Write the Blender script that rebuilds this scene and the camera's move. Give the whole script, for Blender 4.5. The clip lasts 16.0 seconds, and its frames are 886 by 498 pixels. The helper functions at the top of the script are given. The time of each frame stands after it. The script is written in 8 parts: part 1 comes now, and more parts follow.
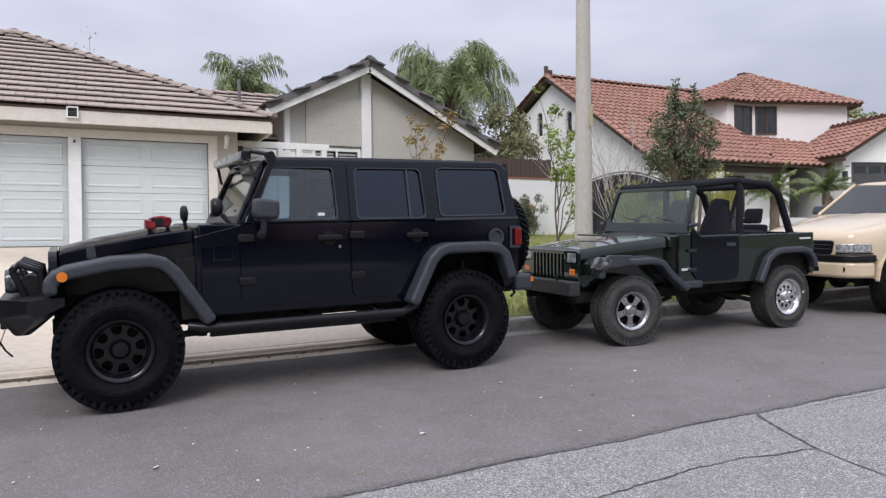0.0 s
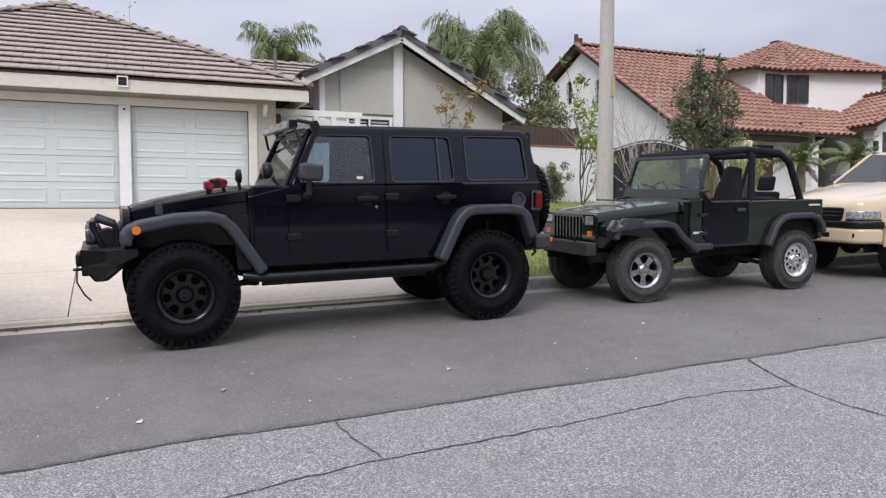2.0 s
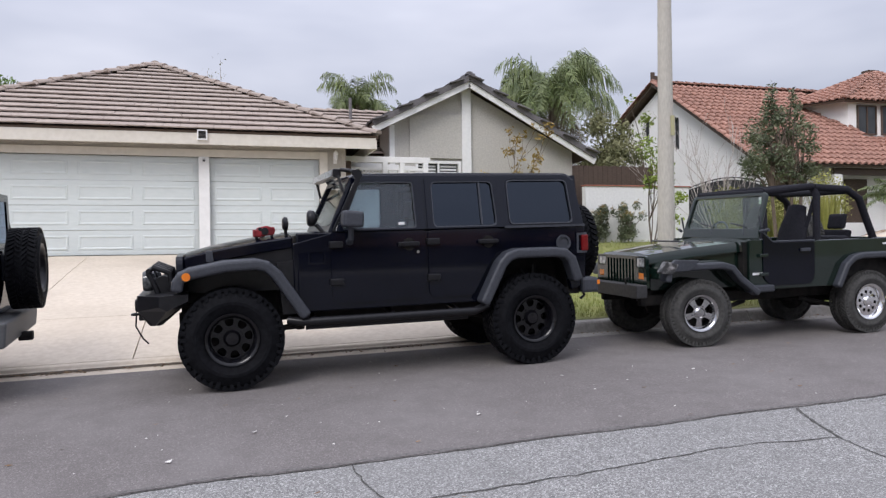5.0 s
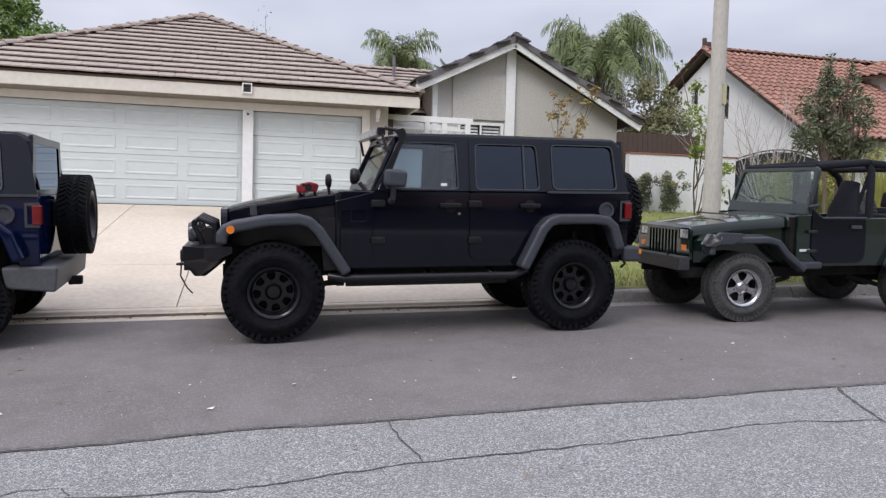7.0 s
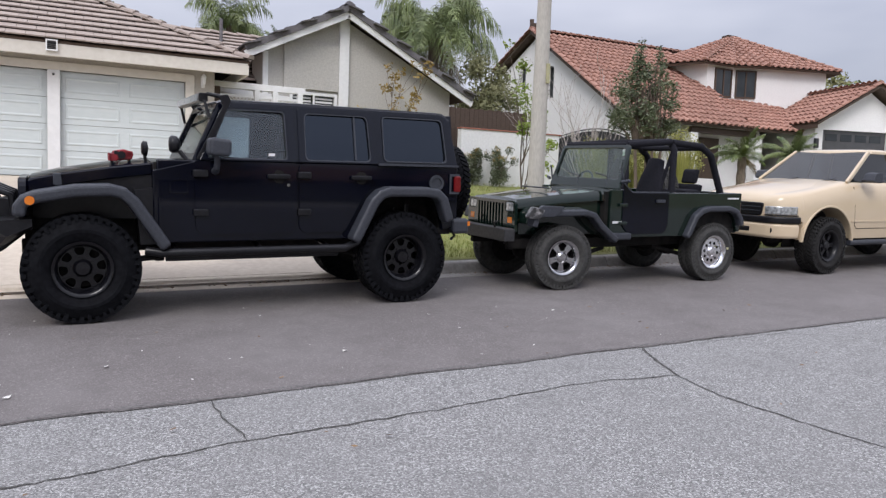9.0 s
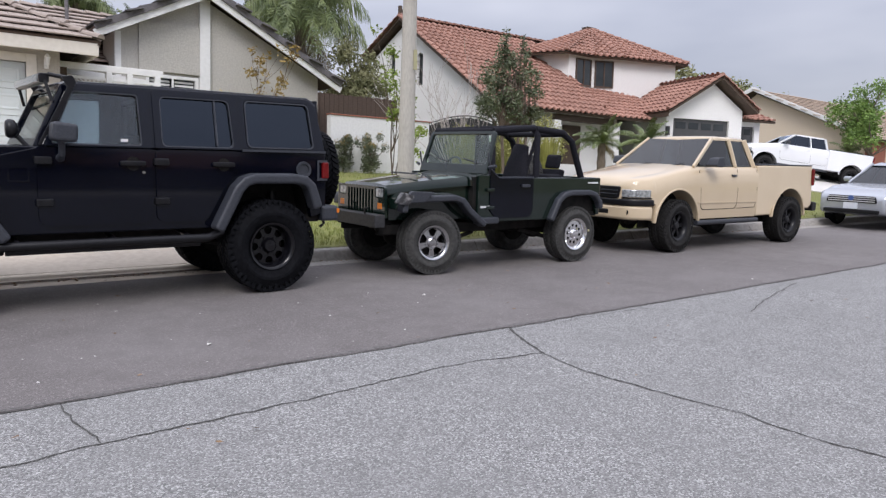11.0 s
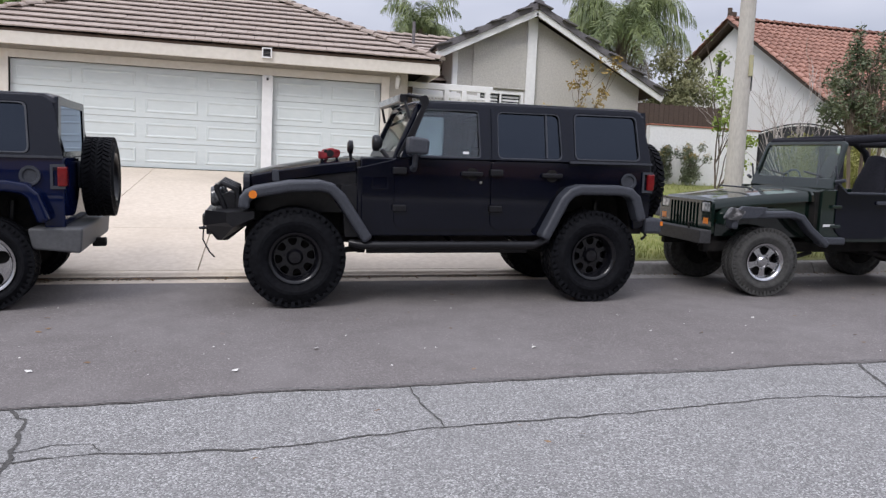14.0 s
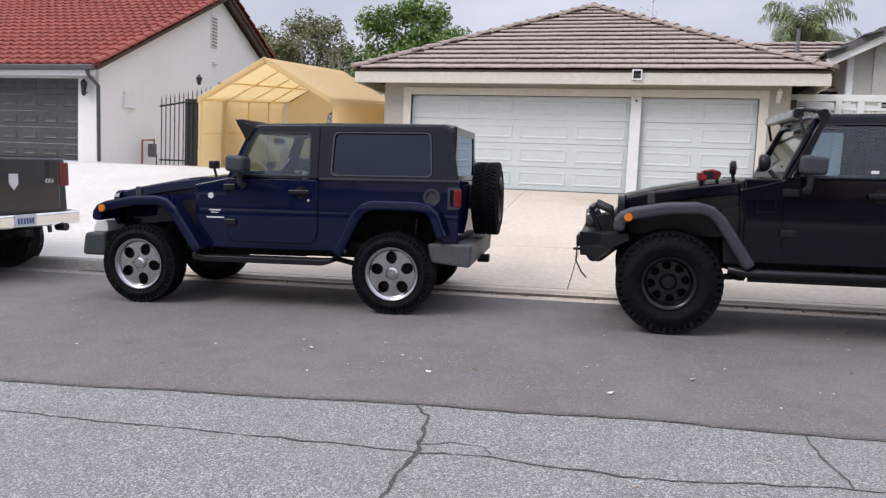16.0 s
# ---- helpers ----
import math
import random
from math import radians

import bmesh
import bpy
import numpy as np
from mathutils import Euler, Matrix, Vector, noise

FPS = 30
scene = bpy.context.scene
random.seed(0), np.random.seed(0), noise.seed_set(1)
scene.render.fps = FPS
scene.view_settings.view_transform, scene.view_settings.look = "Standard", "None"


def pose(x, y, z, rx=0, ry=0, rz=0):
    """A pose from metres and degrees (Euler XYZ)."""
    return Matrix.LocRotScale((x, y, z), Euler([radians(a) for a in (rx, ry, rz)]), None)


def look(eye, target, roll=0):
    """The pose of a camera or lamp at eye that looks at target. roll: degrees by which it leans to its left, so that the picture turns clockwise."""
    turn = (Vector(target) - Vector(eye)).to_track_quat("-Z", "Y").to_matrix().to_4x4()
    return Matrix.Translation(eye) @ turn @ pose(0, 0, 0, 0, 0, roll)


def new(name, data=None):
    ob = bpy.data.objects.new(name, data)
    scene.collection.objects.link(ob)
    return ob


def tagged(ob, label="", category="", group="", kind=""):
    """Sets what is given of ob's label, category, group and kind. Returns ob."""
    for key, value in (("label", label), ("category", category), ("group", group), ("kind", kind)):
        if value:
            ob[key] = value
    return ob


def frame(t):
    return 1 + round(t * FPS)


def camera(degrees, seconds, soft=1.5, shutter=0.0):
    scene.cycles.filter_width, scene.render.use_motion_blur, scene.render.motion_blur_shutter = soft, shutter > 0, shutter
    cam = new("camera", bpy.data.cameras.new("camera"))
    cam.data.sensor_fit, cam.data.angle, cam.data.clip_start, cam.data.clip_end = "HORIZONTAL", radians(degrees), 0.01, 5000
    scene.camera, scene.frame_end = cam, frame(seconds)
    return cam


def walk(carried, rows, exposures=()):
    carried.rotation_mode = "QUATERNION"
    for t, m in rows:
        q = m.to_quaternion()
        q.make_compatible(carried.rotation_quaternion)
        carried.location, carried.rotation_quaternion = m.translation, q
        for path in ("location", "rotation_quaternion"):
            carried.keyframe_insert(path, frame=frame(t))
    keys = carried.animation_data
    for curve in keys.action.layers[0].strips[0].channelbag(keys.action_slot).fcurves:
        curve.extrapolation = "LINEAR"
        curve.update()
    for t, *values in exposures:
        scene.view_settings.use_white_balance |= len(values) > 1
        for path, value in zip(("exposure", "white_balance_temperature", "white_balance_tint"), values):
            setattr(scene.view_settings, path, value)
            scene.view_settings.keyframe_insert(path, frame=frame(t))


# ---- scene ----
cam = camera(62.0, 16.0, soft=1.35)
ROAD_TILT = 1.8      # the road rises towards the houses, in degrees
SIDE_TILT = 1.29     # and along the kerb, towards +x
PATH = [
    (0, (0.385, -0.103, 1.282), (1.258, 1.696, 1.26), -0.6),
    (0.5, (0.411, -0.285, 1.294), (1.52, 1.38, 1.281), -0.3),
    (1, (0.379, -0.509, 1.26), (1.306, 1.263, 1.244), 0.2),
    (1.5, (0.266, -0.675, 1.245), (1.066, 1.157, 1.176), -0.1),
    (2, (0.111, -0.731, 1.221), (0.911, 1.099, 1.113), -0.1),
    (2.5, (0.158, -0.782, 1.231), (0.974, 1.041, 1.124), -0.6),
    (3, (0.296, -0.859, 1.246), (1.094, 0.973, 1.163), -1.0),
    (3.5, (0.458, -0.931, 1.249), (1.202, 0.924, 1.197), -1.1),
    (4, (0.487, -0.945, 1.258), (1.179, 0.931, 1.231), -1.3),
    (4.5, (0.502, -0.948, 1.254), (1.139, 0.948, 1.247), -1.2),
    (5, (0.512, -0.941, 1.249), (1.093, 0.972, 1.254), -0.8),
    (5.2, (0.51, -0.947, 1.232), (1.069, 0.973, 1.242), -0.4),
    (7.3, (0.469, -0.919, 1.256), (0.956, 1.017, 1.133), 1.6),
    (7.5, (0.469, -0.918, 1.248), (0.978, 1.012, 1.113), 1.7),
    (8, (0.468, -0.916, 1.245), (1.07, 0.985, 1.093), 1.9),
    (8.5, (0.494, -0.914, 1.246), (1.234, 0.938, 1.09), 2.1),
    (9, (0.536, -0.911, 1.244), (1.435, 0.869, 1.086), 2.0),
    (9.5, (0.563, -0.907, 1.237), (1.61, 0.789, 1.071), 1.7),
    (10, (0.583, -0.925, 1.234), (1.739, 0.697, 1.058), 1.5),
    (10.2, (0.584, -0.925, 1.237), (1.774, 0.672, 1.056), 1.5),
    (12.3, (0.565, -0.907, 1.22), (1.696, 0.732, 1.026), 1.4),
    (12.5, (0.554, -0.91, 1.222), (1.638, 0.76, 1.029), 1.6),
    (13, (0.528, -0.884, 1.223), (1.453, 0.879, 1.032), 1.8),
    (13.5, (0.48, -0.887, 1.224), (1.188, 0.974, 1.037), 2.2),
    (14, (0.413, -0.916, 1.244), (0.863, 1.024, 1.06), 2.5),
    (14.5, (0.348, -0.893, 1.241), (0.525, 1.091, 1.066), 2.6),
    (15, (0.298, -0.882, 1.249), (0.22, 1.109, 1.079), 2.6),
    (15.5, (0.265, -0.875, 1.248), (-0.031, 1.096, 1.082), 2.6),
    (16, (0.238, -0.874, 1.248), (-0.246, 1.059, 1.079), 2.5),
]
walk(cam, [(t, look(eye, target, roll)) for t, eye, target, roll in PATH])

# ---- world and light: a bright overcast day ----
world = bpy.data.worlds.new("overcast")
scene.world = world
world.use_nodes = True
wn, wl = world.node_tree.nodes, world.node_tree.links
wn.clear()
w_out, w_bg = wn.new("ShaderNodeOutputWorld"), wn.new("ShaderNodeBackground")
w_sky = wn.new("ShaderNodeTexSky")
w_sky.sky_type, w_sky.sun_disc, w_sky.sun_elevation, w_sky.sun_rotation = "NISHITA", False, radians(52), radians(200)
w_co, w_sep, w_map = wn.new("ShaderNodeTexCoord"), wn.new("ShaderNodeSeparateXYZ"), wn.new("ShaderNodeMapping")
w_noise, w_ramp, w_grad = wn.new("ShaderNodeTexNoise"), wn.new("ShaderNodeValToRGB"), wn.new("ShaderNodeMapRange")
w_mul, w_mix, w_scale = wn.new("ShaderNodeVectorMath"), wn.new("ShaderNodeMix"), wn.new("ShaderNodeVectorMath")
w_map.inputs["Scale"].default_value = (1.0, 1.0, 3.4)
w_noise.inputs["Scale"].default_value, w_noise.inputs["Detail"].default_value, w_noise.inputs["Roughness"].default_value = 1.9, 4.0, 0.5
w_ramp.color_ramp.elements[0].position, w_ramp.color_ramp.elements[0].color = 0.32, (0.362, 0.38, 0.468, 1)
w_ramp.color_ramp.elements[1].position, w_ramp.color_ramp.elements[1].color = 0.70, (0.595, 0.60, 0.68, 1)
# an overcast dome is about three times as bright overhead as at the horizon
w_grad.inputs["From Min"].default_value, w_grad.inputs["From Max"].default_value = 0.12, 1.0
w_grad.inputs["To Min"].default_value, w_grad.inputs["To Max"].default_value = 1.0, 3.0
w_mul.operation, w_scale.operation = "SCALE", "SCALE"
w_scale.inputs["Scale"].default_value = 0.10
w_mix.data_type, w_mix.inputs["Factor"].default_value = "RGBA", 0.88
wl.new(w_co.outputs["Generated"], w_sep.inputs[0])
wl.new(w_co.outputs["Generated"], w_map.inputs[0])
wl.new(w_map.outputs[0], w_noise.inputs["Vector"])
wl.new(w_noise.outputs["Fac"], w_ramp.inputs[0])
wl.new(w_sep.outputs["Z"], w_grad.inputs["Value"])
wl.new(w_ramp.outputs[0], w_mul.inputs[0])
wl.new(w_grad.outputs[0], w_mul.inputs["Scale"])
wl.new(w_sky.outputs[0], w_scale.inputs[0])
wl.new(w_scale.outputs[0], w_mix.inputs["A"])
wl.new(w_mul.outputs[0], w_mix.inputs["B"])
wl.new(w_mix.outputs["Result"], w_bg.inputs["Color"])
wl.new(w_bg.outputs[0], w_out.inputs[0])
w_bg.inputs["Strength"].default_value = 1.12
sun = new("sun", bpy.data.lights.new("sun", "SUN"))
sun.data.energy, sun.data.angle, sun.data.color = 1.75, radians(25), (1.0, 0.965, 0.955)
sun.matrix_world = look((0, 0, 0), (0.65, 0.78, -1.0))
scene.view_settings.exposure = 0.07


# ---- materials ----
def mat(name, c1, c2=None, scale=6.0, rough=0.6, rough2=None, metal=0.0, bump=0.0, bump_scale=60.0, coat=0.0, big=None, big_scale=0.6, big_amount=0.5,
        stretch=(1, 1, 1), piece=0.0, spec=0.5, contrast=(0.35, 0.65)):
    """A surface with a fine grain between c1 and c2, larger stains towards big, fine relief, and, for pieces, a random tone each."""
    m = bpy.data.materials.new(name)
    m.use_nodes = True
    n, l = m.node_tree.nodes, m.node_tree.links
    b = n["Principled BSDF"]
    b.inputs["Metallic"].default_value, b.inputs["Roughness"].default_value = metal, rough
    b.inputs["Specular IOR Level"].default_value = spec
    if coat:
        b.inputs["Coat Weight"].default_value, b.inputs["Coat Roughness"].default_value = coat, 0.04
    co, mp = n.new("ShaderNodeTexCoord"), n.new("ShaderNodeMapping")
    mp.inputs["Scale"].default_value = stretch
    l.new(co.outputs["Object"], mp.inputs[0])
    c2 = c2 or tuple(v * 0.85 for v in c1)

    def noise_fac(sc, lo, hi, detail=6.0):
        t = n.new("ShaderNodeTexNoise")
        t.inputs["Scale"].default_value, t.inputs["Detail"].default_value = sc, detail
        l.new(mp.outputs[0], t.inputs["Vector"])
        r = n.new("ShaderNodeMapRange")
        r.inputs["From Min"].default_value, r.inputs["From Max"].default_value = lo, hi
        l.new(t.outputs["Fac"], r.inputs["Value"])
        return t, r

    def mix(fac, a, bcol, blend="MIX"):
        x = n.new("ShaderNodeMix")
        x.data_type, x.blend_type = "RGBA", blend
        for sock, val in (("Factor", fac), ("A", a), ("B", bcol)):
            if isinstance(val, bpy.types.NodeSocket):
                l.new(val, x.inputs[sock])
            elif sock == "Factor":
                x.inputs[sock].default_value = val
            else:
                x.inputs[sock].default_value = (*val, 1)
        return x.outputs["Result"]

    t, r = noise_fac(scale, *contrast)
    col = mix(r.outputs[0], c1, c2)
    if big:
        _, rb = noise_fac(big_scale, 0.45, 0.75)
        k = n.new("ShaderNodeMath")
        k.operation = "MULTIPLY"
        k.inputs[1].default_value = big_amount
        l.new(rb.outputs[0], k.inputs[0])
        col = mix(k.outputs[0], col, big)
    if piece:
        info, pr = n.new("ShaderNodeObjectInfo"), n.new("ShaderNodeMapRange")
        geo, ad = n.new("ShaderNodeNewGeometry"), n.new("ShaderNodeMath")
        ad.operation = "ADD"
        l.new(info.outputs["Random"], ad.inputs[0])
        l.new(geo.outputs["Random Per Island"], ad.inputs[1])
        pr.inputs["From Max"].default_value = 2.0
        pr.inputs["To Min"].default_value, pr.inputs["To Max"].default_value = 1 - piece, 1 + piece
        l.new(ad.outputs[0], pr.inputs["Value"])
        sc = n.new("ShaderNodeVectorMath")
        sc.operation = "SCALE"
        l.new(col, sc.inputs[0])
        l.new(pr.outputs[0], sc.inputs["Scale"])
        col = sc.outputs[0]
    l.new(col, b.inputs["Base Color"])
    if rough2 is not None:
        q = n.new("ShaderNodeMapRange")
        q.inputs["To Min"].default_value, q.inputs["To Max"].default_value = rough, rough2
        l.new(r.outputs[0], q.inputs["Value"])
        l.new(q.outputs[0], b.inputs["Roughness"])
    if bump:
        bt, bn = n.new("ShaderNodeTexNoise"), n.new("ShaderNodeBump")
        bt.inputs["Scale"].default_value, bt.inputs["Detail"].default_value = bump_scale, 5.0
        l.new(mp.outputs[0], bt.inputs["Vector"])
        bn.inputs["Strength"].default_value, bn.inputs["Distance"].default_value = bump, 0.02
        l.new(bt.outputs["Fac"], bn.inputs["Height"])
        l.new(bn.outputs[0], b.inputs["Normal"])
    return m


def glass(name, through_, least=0.06, rough=0.015, gloss_tint=(1, 1, 1)):
    """Thin window glass: clear through its own tint, with a mirror's gloss that grows towards grazing."""
    m = bpy.data.materials.new(name)
    m.use_nodes = True
    n, l = m.node_tree.nodes, m.node_tree.links
    n.remove(n["Principled BSDF"])
    out = n["Material Output"]
    clear, gloss, face_, mx = n.new("ShaderNodeBsdfTransparent"), n.new("ShaderNodeBsdfGlossy"), n.new("ShaderNodeLayerWeight"), n.new("ShaderNodeMixShader")
    power, share = n.new("ShaderNodeMath"), n.new("ShaderNodeMapRange")
    power.operation, power.inputs[1].default_value = "POWER", 5.0
    face_.inputs["Blend"].default_value = 0.5
    share.inputs["To Min"].default_value = least
    clear.inputs["Color"].default_value = (*through_, 1)
    gloss.inputs["Roughness"].default_value, gloss.inputs["Color"].default_value = rough, (*gloss_tint, 1)
    l.new(face_.outputs["Facing"], power.inputs[0])
    l.new(power.outputs[0], share.inputs["Value"])
    l.new(share.outputs[0], mx.inputs[0])
    l.new(clear.outputs[0], mx.inputs[1])
    l.new(gloss.outputs[0], mx.inputs[2])
    l.new(mx.outputs[0], out.inputs[0])
    return m


def asphalt(name, dark, mid, pale, cell, bump, big, big_scale=0.8, big_amount=0.45, share=(0.10, 0.80), mottle=0.35):
    """Rolled asphalt: separate stones of mixed tones in a darker binder, with larger worn and stained patches."""
    m = bpy.data.materials.new(name)
    m.use_nodes = True
    n, l = m.node_tree.nodes, m.node_tree.links
    b = n["Principled BSDF"]
    b.inputs["Roughness"].default_value, b.inputs["Specular IOR Level"].default_value = 0.88, 0.3
    co, vor, sep, ramp = n.new("ShaderNodeTexCoord"), n.new("ShaderNodeTexVoronoi"), n.new("ShaderNodeSeparateColor"), n.new("ShaderNodeValToRGB")
    vor.inputs["Scale"].default_value = cell
    l.new(co.outputs["Object"], vor.inputs["Vector"])
    l.new(vor.outputs["Color"], sep.inputs[0])
    l.new(sep.outputs[0], ramp.inputs[0])
    e = ramp.color_ramp.elements
    e[0].position, e[0].color = share[0], (*dark, 1)
    e[1].position, e[1].color = 1.0, (*pale, 1)
    k = e.new(share[1])
    k.color = (*mid, 1)
    col = ramp.outputs[0]
    for sc, lo, hi, amount, tone in ((big_scale, 0.42, 0.72, big_amount, big), (big_scale * 5, 0.45, 0.72, mottle, dark)):
        t, r, x = n.new("ShaderNodeTexNoise"), n.new("ShaderNodeMapRange"), n.new("ShaderNodeMix")
        t.inputs["Scale"].default_value, t.inputs["Detail"].default_value = sc, 6.0
        r.inputs["From Min"].default_value, r.inputs["From Max"].default_value, r.inputs["To Max"].default_value = lo, hi, amount
        x.data_type = "RGBA"
        l.new(co.outputs["Object"], t.inputs["Vector"])
        l.new(t.outputs["Fac"], r.inputs["Value"])
        l.new(r.outputs[0], x.inputs["Factor"])
        l.new(col, x.inputs["A"])
        x.inputs["B"].default_value = (*tone, 1)
        col = x.outputs["Result"]
    l.new(col, b.inputs["Base Color"])
    bn = n.new("ShaderNodeBump")
    bn.inputs["Strength"].default_value, bn.inputs["Distance"].default_value = bump, 0.006
    bn.invert = True
    l.new(vor.outputs["Distance"], bn.inputs["Height"])
    l.new(bn.outputs[0], b.inputs["Normal"])
    return m



M_ASPHALT_NEW = asphalt("asphalt_overlay", (0.127, 0.115, 0.112), (0.186, 0.170, 0.166), (0.30, 0.277, 0.27), 130, 0.25, (0.215, 0.20, 0.196), 0.7, 0.55, share=(0.0, 0.86), mottle=0.5)
M_ASPHALT_OLD = asphalt("asphalt_worn", (0.128, 0.126, 0.124), (0.29, 0.286, 0.282), (0.50, 0.495, 0.487), 125, 0.4, (0.215, 0.212, 0.208), 0.9, 0.45, share=(0.03, 0.75), mottle=0.22)
M_SEAM = mat("tar_seam", (0.105, 0.098, 0.096), (0.185, 0.172, 0.168), 40, 0.9, bump=0.6, bump_scale=90)
M_CRACK = mat("crack_shade", (0.045, 0.043, 0.041), (0.10, 0.096, 0.09), 50, 0.95)
M_CONCRETE = mat("driveway_concrete", (0.57, 0.49, 0.395), (0.65, 0.57, 0.47), 14, 0.85, bump=0.15, bump_scale=120, big=(0.46, 0.39, 0.31), big_scale=0.7, big_amount=0.55, piece=0.05)
M_CONCRETE_PALE = mat("pale_concrete", (0.60, 0.57, 0.53), (0.68, 0.65, 0.61), 14, 0.85, bump=0.15, bump_scale=120, big=(0.52, 0.48, 0.44), big_scale=0.6, big_amount=0.5)
M_KERB = mat("kerb_concrete", (0.27, 0.25, 0.23), (0.36, 0.34, 0.31), 18, 0.9, bump=0.3, bump_scale=110, big=(0.19, 0.17, 0.15), big_scale=1.4, big_amount=0.7)
M_DIRT = mat("gutter_dirt", (0.07, 0.052, 0.038), (0.15, 0.12, 0.09), 30, 0.95, bump=0.7, bump_scale=80)
M_GROUND = mat("dry_ground", (0.13, 0.115, 0.07), (0.17, 0.17, 0.08), 3, 0.95, bump=0.4, bump_scale=20, big=(0.09, 0.12, 0.04), big_scale=0.2)
M_LAWN = mat("lawn", (0.15, 0.18, 0.045), (0.23, 0.23, 0.075), 9, 0.95, bump=0.8, bump_scale=60, big=(0.20, 0.18, 0.075), big_scale=0.7, big_amount=0.6)
M_BLADE = mat("grass_blades", (0.19, 0.24, 0.05), (0.32, 0.33, 0.11), 3, 0.8, big=(0.24, 0.21, 0.09), big_scale=0.7, big_amount=0.6)
M_STUCCO_TAUPE = mat("taupe_stucco", (0.40, 0.37, 0.32), (0.46, 0.43, 0.38), 25, 0.92, bump=0.6, bump_scale=45, big=(0.37, 0.34, 0.30), big_scale=0.5, big_amount=0.4)
M_STUCCO_GREY = mat("grey_stucco", (0.44, 0.42, 0.39), (0.52, 0.50, 0.46), 25, 0.92, bump=0.7, bump_scale=40, big=(0.40, 0.39, 0.36), big_scale=0.5, big_amount=0.4)
M_STUCCO_WHITE = mat("white_stucco", (0.80, 0.79, 0.775), (0.85, 0.84, 0.825), 22, 0.92, bump=0.5, bump_scale=40, big=(0.74, 0.73, 0.715), big_scale=0.5, big_amount=0.45)
M_STUCCO_BEIGE = mat("beige_stucco", (0.66, 0.55, 0.43), (0.72, 0.61, 0.48), 22, 0.92, bump=0.4, bump_scale=40)
M_BLOCKWALL = mat("painted_block", (0.70, 0.70, 0.69), (0.77, 0.77, 0.76), 18, 0.9, bump=0.3, bump_scale=50, big=(0.63, 0.63, 0.62), big_scale=0.7)
M_TRIM = mat("cream_trim", (0.62, 0.58, 0.51), (0.67, 0.63, 0.56), 10, 0.6, bump=0.1, bump_scale=80)
M_TRIM_WHITE = mat("white_trim", (0.74, 0.74, 0.73), (0.79, 0.79, 0.78), 10, 0.55, bump=0.08, bump_scale=80)
M_GARAGE = mat("white_door_paint", (0.57, 0.62, 0.615), (0.61, 0.655, 0.65), 5, 0.5, big=(0.54, 0.58, 0.575), big_scale=0.5, stretch=(1, 1, 4))
M_GARAGE_DARK = mat("dark_door_paint", (0.060, 0.060, 0.062), (0.075, 0.075, 0.078), 5, 0.45)
M_TILE_FLAT = mat("flat_concrete_tile", (0.345, 0.285, 0.25), (0.42, 0.35, 0.305), 12, 0.9, bump=0.3, bump_scale=60, big=(0.28, 0.235, 0.21), big_scale=0.8, big_amount=0.5, piece=0.12)
M_TILE_GREY = mat("grey_shingle", (0.11, 0.105, 0.11), (0.16, 0.15, 0.155), 15, 0.9, bump=0.4, bump_scale=60, piece=0.15)
M_TILE_CLAY = mat("clay_barrel_tile", (0.30, 0.155, 0.115), (0.38, 0.21, 0.16), 8, 0.85, bump=0.2, bump_scale=60, big=(0.21, 0.105, 0.08), big_scale=1.0, big_amount=0.5, piece=0.22)
M_TILE_RED = mat("red_barrel_tile", (0.27, 0.062, 0.045), (0.35, 0.088, 0.06), 8, 0.75, bump=0.2, bump_scale=60, piece=0.18)
M_TILE_TAN = mat("tan_roof_tile", (0.40, 0.31, 0.24), (0.47, 0.37, 0.29), 10, 0.9, piece=0.12)
M_WOOD_DARK = mat("dark_brown_wood", (0.055, 0.035, 0.025), (0.09, 0.06, 0.042), 8, 0.7, stretch=(1, 1, 8))
M_IRON = mat("black_iron", (0.018, 0.018, 0.019), (0.028, 0.028, 0.03), 20, 0.5)
M_TENT = mat("tan_tarpaulin", (0.80, 0.67, 0.43), (0.85, 0.73, 0.50), 4, 0.55, bump=0.25, bump_scale=9, big=(0.74, 0.61, 0.38), big_scale=1.0)
tn, tln = M_TENT.node_tree.nodes, M_TENT.node_tree.links
t_lit, t_mix = tn.new("ShaderNodeBsdfTranslucent"), tn.new("ShaderNodeMixShader")
t_lit.inputs["Color"].default_value = (0.96, 0.85, 0.62, 1)
t_mix.inputs[0].default_value = 0.68
tln.new(tn["Principled BSDF"].outputs[0], t_mix.inputs[1])
tln.new(t_lit.outputs[0], t_mix.inputs[2])
tln.new(t_mix.outputs[0], tn["Material Output"].inputs[0])
M_POLE = mat("pole_concrete", (0.42, 0.395, 0.35), (0.50, 0.475, 0.42), 40, 0.8, bump=0.2, bump_scale=150, big=(0.37, 0.345, 0.305), big_scale=2.0, stretch=(1, 1, 0.3))
M_YELLOW = mat("faded_yellow_paint", (0.44, 0.41, 0.22), (0.40, 0.38, 0.24), 20, 0.7)
M_WINDOW = mat("dark_window", (0.020, 0.024, 0.027), (0.035, 0.04, 0.043), 2, 0.06)
M_BRICK = mat("red_brick", (0.26, 0.09, 0.06), (0.33, 0.13, 0.09), 14, 0.9)
M_BARK = mat("bark", (0.10, 0.075, 0.055), (0.19, 0.15, 0.12), 18, 0.95, bump=0.8, bump_scale=30, stretch=(1, 1, 0.3))
